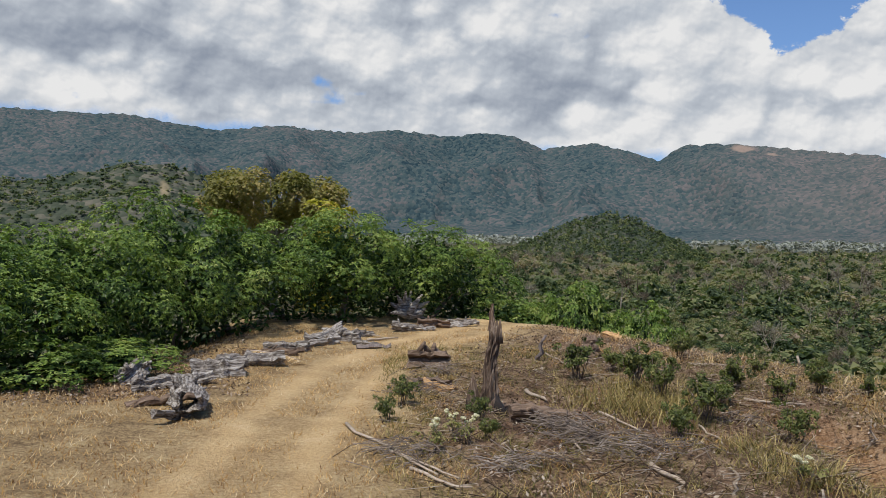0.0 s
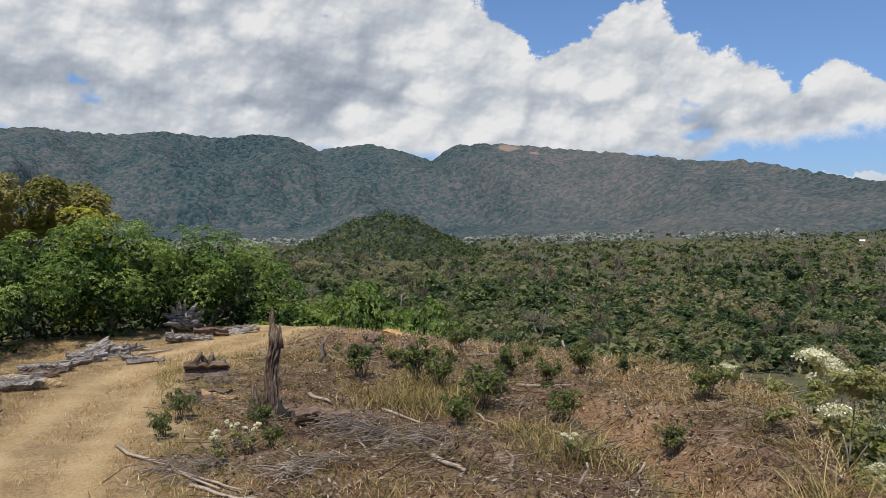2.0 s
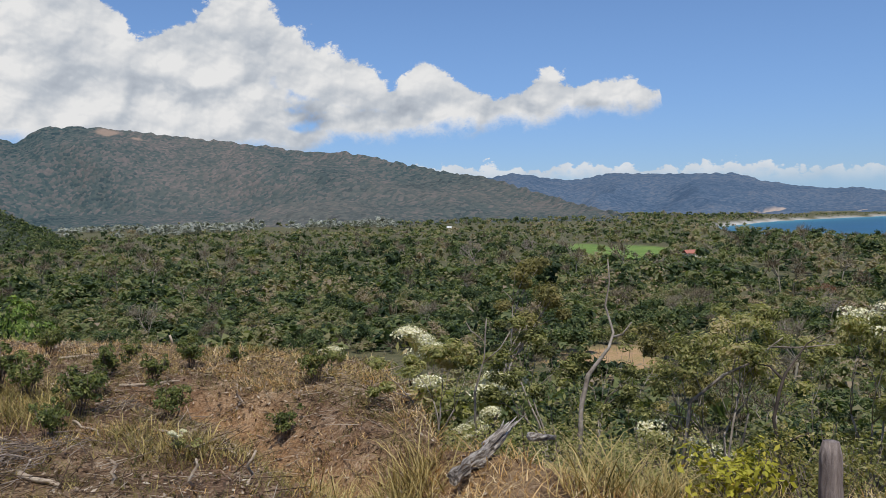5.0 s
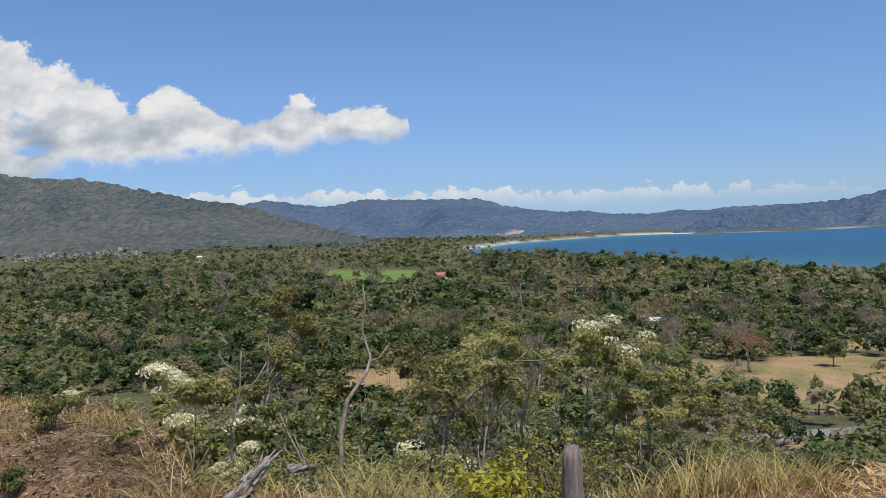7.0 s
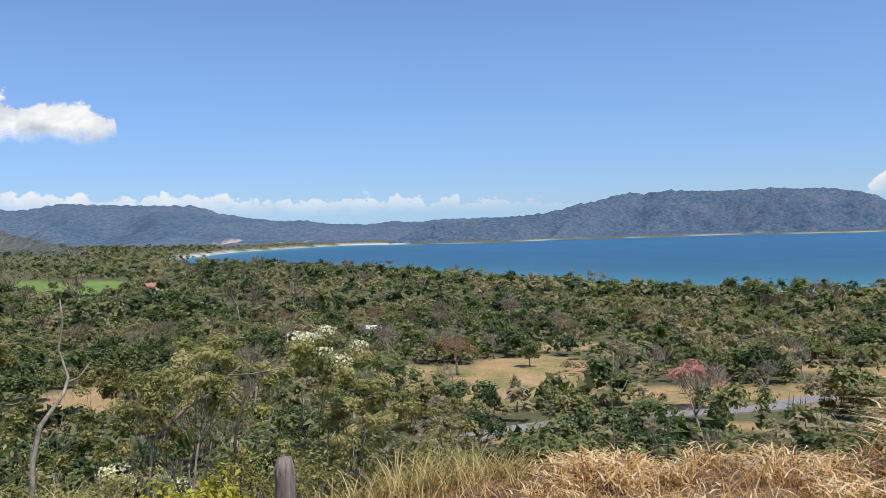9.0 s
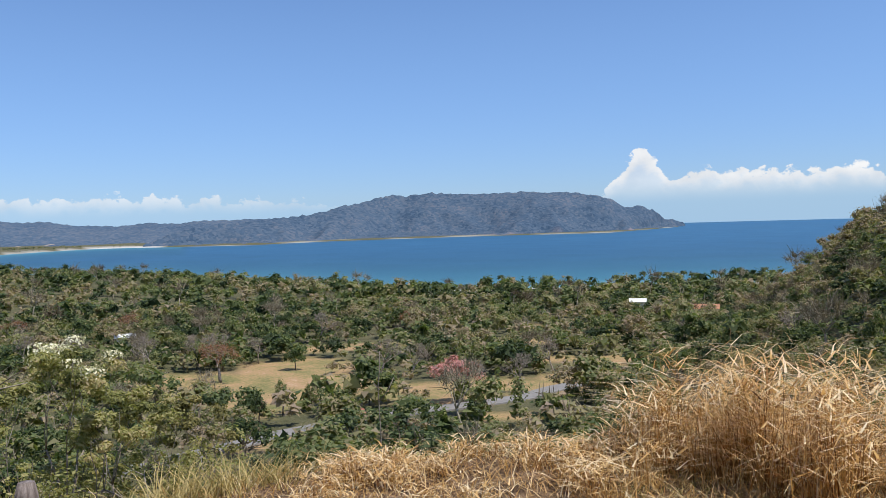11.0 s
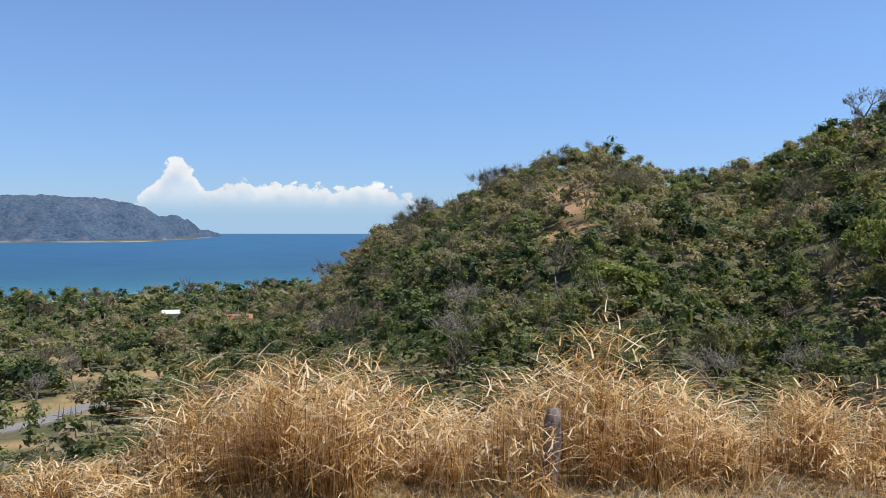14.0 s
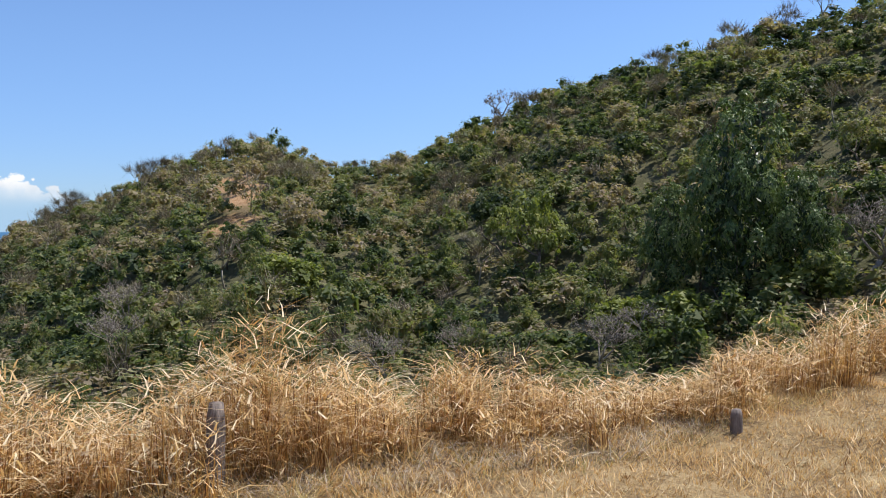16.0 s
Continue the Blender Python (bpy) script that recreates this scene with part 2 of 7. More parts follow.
def chain(x, y, pairs):
    """The distance to a line through points given by bearing and distance."""
    pts = [at(*p) for p in pairs]
    best = np.full(np.shape(x), 1e9)
    for (ax, ay), (bx, by) in zip(pts, pts[1:]):
        dx, dy = bx - ax, by - ay
        t = np.clip(((x - ax) * dx + (y - ay) * dy) / (dx * dx + dy * dy), 0, 1)
        best = np.minimum(best, np.hypot(x - ax - t * dx, y - ay - t * dy))
    return best


def patches(x, y, shapes):
    v = np.zeros(np.shape(x))
    for a, r, w, d in shapes:
        px, py = at(a, r)
        ux, uy = math.sin(radians(a)), math.cos(radians(a))
        along, across = (x - px) * ux + (y - py) * uy, (x - px) * uy - (y - py) * ux
        q = np.hypot(across / w, along / d) + 0.5 * fbm2(x / 9.0, y / 9.0, 3, 5)
        v = np.maximum(v, 1 - step(q, 0.85, 1.05))
    return v


def land(x, y):
    """Height of the ground."""
    x, y = np.asarray(x, float), np.asarray(y, float)
    az, r = bearing(x, y), np.hypot(x, y)
    # hilltop, with the rise on which the eye stands
    hill = TOP + 1.95 * (1 - step(r, 2.0, 8.0)) - 0.012 * np.maximum(r - 12, 0) * step(az, 5, 20) * (1 - step(az, 80, 100))
    hill = hill - 0.85 * np.exp(-(chain(x, y, GULLY) / 0.75) ** 2) - 1.2 * step(r, 17, 34) * (1 - step(az, -22, -12))
    hill = hill + 0.16 * fbm2(x / 3.0, y / 3.0, 4, 3) + 0.16 * fbm2(x / 0.9, y / 0.9, 2, 13) * step(r, 9.5, 12) * step(chain(x, y, TRACK), 1.2, 2.4) + 0.35 * fbm2(x / 9.0, y / 9.0, 3, 8) * step(az, 0, 15)
    hill = hill - 0.07 * np.exp(-(chain(x, y, TRACK) / 1.2) ** 2)
    # plain, rising to the mountains, falling to the shore
    plain = 6.5 + 24 * step(r, 1280, 1950) * (1 - step(az, 45, 60)) + 3.0 * fbm2(x / 120.0, y / 120.0, 3, 21) * step(r, 60, 300)
    near, far = curve(az, SHORE), curve(az, FAR_SHORE)
    shore = np.minimum(np.maximum((near - r) * 0.05, (r - far) * (0.09 - 0.082 * step(az, 70, 74))), 14.0) + 0.6
    shore = np.where(az < 58.9, 14.0, shore)
    plain = np.maximum(np.minimum(plain, shore), -4.0)
    # wooded hill across the ravine
    rc = curve(az, CREST_R)
    zc = EYE_Z + rc * np.tan(np.radians(curve(az, CREST_EL) + 0.45 * step(az, 116, 122)))
    u = r / rc
    slope = np.where(u < 1, 22 + (zc - 22) * step(u, 0.16, 1.08) / 0.985, zc - (r - rc) * 0.35)
    slope = slope + 9.0 * fbm2(x / 45.0, y / 45.0, 4, 31) * step(u, 0.2, 0.5) * (1 - 0.6 * step(u, 0.8, 1.0))
    w = step(az, 110.5, 117)
    lower = plain + (np.maximum(slope, plain) - plain) * w
    k = np.exp(-np.maximum(r - curve(az, BROW), 0) / (52 - 24 * w))
    over = step(r - curve(az, BROW), -1.5, 2.0)
    out = lower + (hill - lower) * np.where(r > curve(az, BROW), k, 1.0)
    return out + over * 0.4 * fbm2(x / 4.0, y / 4.0, 3, 12) * step(80 - r, 0, 40)


def ground_at(x, y):
    return float(land(np.array([x]), np.array([y]))[0])


# ---- mesh helpers ----
class Soup:
    """Gathers pieces into one mesh; every piece may carry a tint from 0 to 1."""

    def __init__(self):
        self.v, self.f3, self.f4, self.t, self.n = [], [], [], [], 0

    def add(self, V, F, tint=0.5):
        V, F = np.asarray(V, float), np.asarray(F, int)
        (self.f3 if F.shape[1] == 3 else self.f4).append(F + self.n)
        self.v.append(V)
        self.t.append(np.broadcast_to(np.asarray(tint, float), (len(V),)))
        self.n += len(V)

    def arrays(self):
        V = np.concatenate(self.v) if self.v else np.zeros((0, 3))
        f3 = np.concatenate(self.f3) if self.f3 else np.zeros((0, 3), int)
        f4 = np.concatenate(self.f4) if self.f4 else np.zeros((0, 4), int)
        return V, f3, f4, np.concatenate(self.t) if self.t else np.zeros(0)

    def mesh(self, name, materials, smooth=True):
        V, f3, f4, t = self.arrays()
        return raw_mesh(name, V, f3, f4, t, materials, smooth)


def raw_mesh(name, V, f3, f4, tint, materials, smooth=True):
    me = bpy.data.meshes.new(name)
    n3, n4 = len(f3), len(f4)
    me.vertices.add(len(V))
    me.vertices.foreach_set("co", np.ascontiguousarray(V, dtype=np.float32).ravel())
    idx = np.concatenate([np.asarray(f3, np.int32).ravel(), np.asarray(f4, np.int32).ravel()])
    me.loops.add(len(idx))
    me.loops.foreach_set("vertex_index", idx)
    me.polygons.add(n3 + n4)
    start = np.concatenate([np.arange(n3) * 3, n3 * 3 + np.arange(n4) * 4]).astype(np.int32)
    me.polygons.foreach_set("loop_start", start)
    me.polygons.foreach_set("use_smooth", np.full(n3 + n4, smooth))
    me.update(calc_edges=True)
    if tint is not None and len(tint):
        a = me.attributes.new("tint", "FLOAT", "POINT")
        a.data.foreach_set("value", np.ascontiguousarray(tint, dtype=np.float32))
    for mt in materials if isinstance(materials, (list, tuple)) else [materials]:
        me.materials.append(mt)
    return me


def part(name, me, parent=None, label=""):
    ob = new(name, me)
    if parent is not None:
        ob.parent = parent
    return tagged(ob, label)


def empty(name, x, y, z, turn=0.0, scale=1.0):
    ob = new(name)
    ob.empty_display_size = 0.3
    ob.matrix_basis = pose(x, y, z, 0, 0, turn) @ Matrix.Scale(scale, 4)
    return ob


def ico(sub):
    bm = bmesh.new()
    bmesh.ops.create_icosphere(bm, subdivisions=sub, radius=1.0)
    V = np.array([v.co[:] for v in bm.verts])
    F = np.array([[v.index for v in f.verts] for f in bm.faces])
    bm.free()
    return V, F


ICO = {1: ico(1), 2: ico(2), 3: ico(3)}


def unit(v):
    return v / np.maximum(np.linalg.norm(v, axis=-1, keepdims=True), 1e-9)


def tube(points, radii, sides=7, rough=0.0, g=None):
    """A tapered limb through points; closed at both ends."""
    P, Rr = np.asarray(points, float), np.asarray(radii, float)
    n = len(P)
    D = unit(np.gradient(P, axis=0))
    ref = np.array([0.31, 0.17, 0.93]) if abs(D[0, 2]) < 0.9 else np.array([1.0, 0.1, 0.0])
    A = unit(np.cross(D, ref))
    B = np.cross(D, A)
    ang = np.arange(sides) * 2 * np.pi / sides
    ring = A[:, None] * np.cos(ang)[None, :, None] + B[:, None] * np.sin(ang)[None, :, None]
    rad = Rr[:, None, None] * np.ones((n, sides, 1))
    if rough and g is not None:
        rad = rad * (1 + rough * g.normal(size=(1, sides, 1)) + 0.5 * rough * g.normal(size=(n, sides, 1)))
    V = (P[:, None] + ring * rad).reshape(-1, 3)
    i, j = np.meshgrid(np.arange(n - 1), np.arange(sides), indexing="ij")
    k = (j + 1) % sides
    F = np.stack([i * sides + j, i * sides + k, (i + 1) * sides + k, (i + 1) * sides + j], -1).reshape(-1, 4)
    V = np.concatenate([V, P[:1], P[-1:]])
    c0, c1 = n * sides, n * sides + 1
    s = np.arange(sides)
    T = np.concatenate([np.stack([np.full(sides, c0), (s + 1) % sides, s], -1), np.stack([np.full(sides, c1), (n - 1) * sides + s, (n - 1) * sides + (s + 1) % sides], -1)])
    return V, F, T


def add_tube(soup, points, radii, sides=7, rough=0.0, g=None, tint=0.5):
    V, F, T = tube(points, radii, sides, rough, g)
    n0 = soup.n
    soup.add(V, F, tint)
    soup.f3.append(T + n0)


def cards(centres, normals, size, g, long=1.0, spin=None):
    """Four-cornered leaves, one at each centre."""
    n = len(centres)
    nrm = unit(normals)
    r = g.normal(size=(n, 3)) if spin is None else spin
    a = unit(np.cross(nrm, r))
    b = np.cross(nrm, a)
    s = np.broadcast_to(np.asarray(size, float), (n,))[:, None]
    V = np.stack([centres - a * s * long * 0.5, centres + b * s * 0.3, centres + a * s * long * 0.5, centres - b * s * 0.3], 1).reshape(-1, 3)
    F = np.arange(4 * n).reshape(-1, 4)
    return V, F


# ---- materials ----
def shader(name):
    mt = bpy.data.materials.new(name)
    mt.use_nodes = True
    nt = mt.node_tree
    return mt, nt, nt.nodes["Principled BSDF"], nt.nodes.new, nt.links.new


def ramp_node(N, stops):
    r = N("ShaderNodeValToRGB")
    e = r.color_ramp.elements
    for i, (p, c) in enumerate(stops):
        k = e[i] if i < 2 else e.new(p)
        k.position, k.color = p, (*c, 1)
    return r


def noise_node(N, L, scale, detail=5, rough=0.6, src="Object", stretch=None):
    tc = N("ShaderNodeTexCoord")
    n = N("ShaderNodeTexNoise")
    n.inputs["Scale"].default_value, n.inputs["Detail"].default_value, n.inputs["Roughness"].default_value = scale, detail, rough
    if stretch:
        mp = N("ShaderNodeMapping")
        mp.inputs["Scale"].default_value = stretch
        L(tc.outputs[src], mp.inputs[0])
        L(mp.outputs[0], n.inputs["Vector"])
    else:
        L(tc.outputs[src], n.inputs["Vector"])
    return n.outputs["Fac"]


def mix_node(N, L, fac, a, b, blend="MIX"):
    x = N("ShaderNodeMix")
    x.data_type, x.blend_type = "RGBA", blend
    for s, v in ((x.inputs[0], fac), (x.inputs[6], a), (x.inputs[7], b)):
        if isinstance(v, (int, float)):
            s.default_value = v
        elif isinstance(v, tuple):
            s.default_value = (*v, 1)
        else:
            L(v, s)
    return x.outputs[2]


def math_node(N, L, op, a, b=0.0, clamp=False):
    x = N("ShaderNodeMath")
    x.operation, x.use_clamp = op, clamp
    for s, v in zip(x.inputs, (a, b)):
        if isinstance(v, (int, float)):
            s.default_value = v
        else:
            L(v, s)
    return x.outputs[0]


def bump_on(N, L, bsdf, height, strength, distance):
    b = N("ShaderNodeBump")
    b.inputs["Strength"].default_value, b.inputs["Distance"].default_value = strength, distance
    L(height, b.inputs["Height"])
    L(b.outputs[0], bsdf.inputs["Normal"])


def foliage(name, stops, scale=0.6, through_light=0.3, rough=0.55, spread=0.45, per_object=0.0, grain=0.0, glow=(1.25, 1.35, 0.6), shine=0.25):
    """Leaves: the colour goes by each piece, by its plant's tint and by broad patches; some light passes through."""
    mt, nt, bsdf, N, L = shader(name)
    geo = N("ShaderNodeNewGeometry")
    tint = N("ShaderNodeAttribute")
    tint.attribute_name = "tint"
    nz = noise_node(N, L, scale, 4)
    v = math_node(N, L, "MULTIPLY", math_node(N, L, "SUBTRACT", geo.outputs["Random Per Island"], 0.5), spread)
    v = math_node(N, L, "ADD", v, tint.outputs["Fac"])
    v = math_node(N, L, "ADD", v, math_node(N, L, "MULTIPLY", math_node(N, L, "SUBTRACT", nz, 0.5), 0.5))
    if per_object:
        oi = N("ShaderNodeObjectInfo")
        v = math_node(N, L, "ADD", v, math_node(N, L, "MULTIPLY", math_node(N, L, "SUBTRACT", oi.outputs["Random"], 0.5), per_object))
    if grain:
        sprigs = noise_node(N, L, grain, 3, 0.75)
        v = math_node(N, L, "ADD", v, math_node(N, L, "MULTIPLY", math_node(N, L, "SUBTRACT", sprigs, 0.5), 1.5))
        bump_on(N, L, bsdf, sprigs, 1.0, 1.2 / grain)
    r = ramp_node(N, stops)
    L(v, r.inputs[0])
    L(r.outputs[0], bsdf.inputs["Base Color"])
    bsdf.inputs["Roughness"].default_value = rough
    bsdf.inputs["Specular IOR Level"].default_value = shine
    tr = N("ShaderNodeBsdfTranslucent")
    L(mix_node(N, L, 1.0, r.outputs[0], glow, "MULTIPLY"), tr.inputs["Color"])
    mx = N("ShaderNodeMixShader")
    mx.inputs[0].default_value = through_light
    L(bsdf.outputs[0], mx.inputs[1]), L(tr.outputs[0], mx.inputs[2])
    L(mx.outputs[0], nt.nodes["Material Output"].inputs["Surface"])
    return mt


def wood(name, stops, scale=6.0, stretch=(1, 1, 1), bump=0.6, dist=0.02, rough=0.9):
    mt, nt, bsdf, N, L = shader(name)
    a = noise_node(N, L, scale, 8, 0.65, stretch=stretch)
    b = noise_node(N, L, scale * 0.25, 3)
    r = ramp_node(N, stops)
    L(math_node(N, L, "ADD", math_node(N, L, "MULTIPLY", a, 0.75), math_node(N, L, "MULTIPLY", b, 0.25)), r.inputs[0])
    L(r.outputs[0], bsdf.inputs["Base Color"])
    bsdf.inputs["Roughness"].default_value = rough
    bump_on(N, L, bsdf, a, bump, dist)
    return mt


def plainish(name, color, rough=0.7, metal=0.0, vary=0.15, scale=3.0):
    mt, nt, bsdf, N, L = shader(name)
    n = noise_node(N, L, scale, 5)
    dark = tuple(c * (1 - vary) for c in color)
    light = tuple(min(1, c * (1 + vary)) for c in color)
    r = ramp_node(N, [(0.3, dark), (0.7, light)])
    L(n, r.inputs[0])
    L(r.outputs[0], bsdf.inputs["Base Color"])
    bsdf.inputs["Roughness"].default_value, bsdf.inputs["Metallic"].default_value = rough, metal
    return mt


def attr_out(N, name):
    a = N("ShaderNodeAttribute")
    a.attribute_name = name
    return a.outputs["Fac"]


def ground_material():
    mt, nt, bsdf, N, L = shader("hill_and_plain_ground")
    fine = noise_node(N, L, 14.0, 8, 0.7)
    mid = noise_node(N, L, 1.3, 6, 0.62)
    broad = noise_node(N, L, 0.05, 5, 0.6)
    spots = noise_node(N, L, 4.5, 5, 0.7)
    f = math_node(N, L, "ADD", math_node(N, L, "MULTIPLY", fine, 0.6), math_node(N, L, "MULTIPLY", mid, 0.4))
    f = math_node(N, L, "ADD", math_node(N, L, "MULTIPLY", math_node(N, L, "SUBTRACT", f, 0.5), 1.7), 0.5)
    clods = noise_node(N, L, 38.0, 3, 0.6)
    f = math_node(N, L, "ADD", f, math_node(N, L, "MULTIPLY", math_node(N, L, "SUBTRACT", clods, 0.5), 0.45))
    straw = ramp_node(N, [(0.32, (0.13, 0.085, 0.045)), (0.47, (0.29, 0.20, 0.10)), (0.62, (0.42, 0.31, 0.16)), (0.75, (0.50, 0.40, 0.23))])
    L(f, straw.inputs[0])
    dirt = ramp_node(N, [(0.2, (0.40, 0.26, 0.12)), (0.5, (0.57, 0.395, 0.195)), (0.8, (0.68, 0.52, 0.30))])
    L(f, dirt.inputs[0])
    litter = ramp_node(N, [(0.30, (0.035, 0.021, 0.014)), (0.44, (0.120, 0.070, 0.042)), (0.57, (0.24, 0.150, 0.092)), (0.70, (0.37, 0.275, 0.195)), (0.84, (0.48, 0.42, 0.35))])
    L(f, litter.inputs[0])
    bare = ramp_node(N, [(0.3, (0.20, 0.105, 0.05)), (0.5, (0.38, 0.225, 0.115)), (0.7, (0.50, 0.35, 0.21))])
    L(f, bare.inputs[0])
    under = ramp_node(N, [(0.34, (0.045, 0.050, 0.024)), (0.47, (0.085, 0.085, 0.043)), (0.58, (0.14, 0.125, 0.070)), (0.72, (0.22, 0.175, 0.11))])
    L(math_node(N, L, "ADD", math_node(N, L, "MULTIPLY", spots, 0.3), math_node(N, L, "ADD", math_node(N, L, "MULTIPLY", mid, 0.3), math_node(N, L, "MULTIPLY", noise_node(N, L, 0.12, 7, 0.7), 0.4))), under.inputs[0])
    field = ramp_node(N, [(0.34, (0.10, 0.12, 0.045)), (0.44, (0.22, 0.19, 0.08)), (0.51, (0.32, 0.225, 0.11)), (0.58, (0.38, 0.24, 0.135)), (0.68, (0.46, 0.35, 0.23))])
    L(math_node(N, L, "ADD", math_node(N, L, "MULTIPLY", mid, 0.4), math_node(N, L, "MULTIPLY", noise_node(N, L, 0.08, 6, 0.65), 0.6)), field.inputs[0])
    lawn = ramp_node(N, [(0.3, (0.10, 0.17, 0.04)), (0.7, (0.17, 0.24, 0.06))])
    L(broad, lawn.inputs[0])
    sand = ramp_node(N, [(0.3, (0.42, 0.40, 0.37)), (0.7, (0.56, 0.54, 0.50))])
    L(mid, sand.inputs[0])
    c = mix_node(N, L, attr_out(N, "litter"), straw.outputs[0], litter.outputs[0])
    c = mix_node(N, L, attr_out(N, "dirt"), c, dirt.outputs[0])
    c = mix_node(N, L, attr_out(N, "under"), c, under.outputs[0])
    c = mix_node(N, L, attr_out(N, "bare"), c, bare.outputs[0])
    c = mix_node(N, L, attr_out(N, "field"), c, field.outputs[0])
    c = mix_node(N, L, attr_out(N, "lawn"), c, lawn.outputs[0])
    c = mix_node(N, L, attr_out(N, "sand"), c, sand.outputs[0])
    L(c, bsdf.inputs["Base Color"])
    bsdf.inputs["Roughness"].default_value = 0.95
    bsdf.inputs["Specular IOR Level"].default_value = 0.15
    bump_on(N, L, bsdf, f, 1.0, 0.07)
    return mt


def forest_slope(name, stops, scale, bump=0.6, dist=5.5, patch=None, patch_color=None, blue=None):
    """Wooded mountainside far off: crowns as grain, bare woods and gullies as broad patches."""
    mt, nt, bsdf, N, L = shader(name)
    crowns = N("ShaderNodeTexVoronoi")
    tc = N("ShaderNodeTexCoord")
    L(tc.outputs["Object"], crowns.inputs["Vector"])
    crowns.inputs["Scale"].default_value = scale
    crowns.inputs["Randomness"].default_value = 1.0
    sep = N("ShaderNodeSeparateColor")
    L(crowns.outputs["Color"], sep.inputs[0])
    broad = noise_node(N, L, scale * 0.045, 6, 0.65)
    mid = noise_node(N, L, scale * 0.25, 4, 0.6)
    stands = noise_node(N, L, scale * 0.012, 5, 0.7)
    v = math_node(N, L, "ADD", math_node(N, L, "MULTIPLY", sep.outputs[0], 0.34), math_node(N, L, "ADD", math_node(N, L, "MULTIPLY", broad, 0.42), math_node(N, L, "MULTIPLY", mid, 0.22)))
    v = math_node(N, L, "ADD", v, math_node(N, L, "MULTIPLY", math_node(N, L, "SUBTRACT", stands, 0.46), 0.75))
    r = ramp_node(N, stops)
    L(v, r.inputs[0])
    c = r.outputs[0]
    if patch_color:
        c = mix_node(N, L, attr_out(N, "tint"), c, patch_color)
    L(c, bsdf.inputs["Base Color"])
    bsdf.inputs["Roughness"].default_value = 1.0
    bsdf.inputs["Specular IOR Level"].default_value = 0.0
    h = math_node(N, L, "ADD", math_node(N, L, "MULTIPLY", crowns.outputs["Distance"], -1.0), mid)
    bump_on(N, L, bsdf, h, bump, dist)
    return mt


def sea_material():
    mt, nt, bsdf, N, L = shader("sea_water")
    tc = N("ShaderNodeTexCoord")
    n = noise_node(N, L, 0.012, 6, 0.55, stretch=(1.0, 1.0, 1.0))
    shallow = attr_out(N, "tint")
    deep = ramp_node(N, [(0.35, (0.018, 0.088, 0.175)), (0.65, (0.028, 0.115, 0.22))])
    L(n, deep.inputs[0])
    r = ramp_node(N, [(0.0, (0.0, 0.0, 0.0)), (0.6, (0.048, 0.175, 0.23)), (0.9, (0.14, 0.28, 0.30)), (1.0, (0.62, 0.66, 0.64))])
    L(shallow, r.inputs[0])
    c = mix_node(N, L, math_node(N, L, "MULTIPLY", shallow, 1.6, True), deep.outputs[0], r.outputs[0])
    L(c, bsdf.inputs["Base Color"])
    bsdf.inputs["Roughness"].default_value = 0.45
    bsdf.inputs["Specular IOR Level"].default_value = 0.25
    waves = noise_node(N, L, 0.25, 5, 0.6)
    bump_on(N, L, bsdf, waves, 0.5, 0.6)
    return mt


M_GROUND = ground_material()
M_SEA = sea_material()
# forest colours shifted to blue-grey, which paints in the haze of distance
M_RANGE = forest_slope("hazed_wooded_mountain", [(0.24, (0.018, 0.036, 0.046)), (0.40, (0.040, 0.066, 0.072)), (0.55, (0.066, 0.088, 0.086)), (0.66, (0.096, 0.100, 0.098)), (0.80, (0.140, 0.124, 0.120))], 0.105, bump=0.8, dist=3.0, patch_color=(0.24, 0.185, 0.15))
# far ridge and headland: the blue of distance haze is in these base colours
M_FAR = forest_slope("hazed_far_mountain", [(0.28, (0.048, 0.082, 0.132)), (0.5, (0.074, 0.112, 0.165)), (0.72, (0.115, 0.138, 0.175))], 0.09, 0.6, 3.0, patch_color=(0.36, 0.30, 0.26))
M_PEN = forest_slope("hazed_headland_dry_woods", [(0.26, (0.034, 0.062, 0.104)), (0.46, (0.058, 0.092, 0.140)), (0.62, (0.082, 0.112, 0.154)), (0.80, (0.118, 0.128, 0.158))], 0.12, 0.35, 2.0, patch_color=(0.22, 0.18, 0.185))
M_LEFT = forest_slope("wooded_foothill", [(0.28, (0.026, 0.038, 0.027)), (0.45, (0.046, 0.060, 0.040)), (0.6, (0.076, 0.084, 0.060)), (0.75, (0.135, 0.125, 0.095))], 0.20, bump=1.0, dist=2.5, patch_color=(0.25, 0.205, 0.125))


SCARS = [(132.5, 181, 4.6, 10), (133.2, 157, 6.6, 9.5), (132.2, 139, 4.4, 5), (133.0, 169, 4.2, 8)]


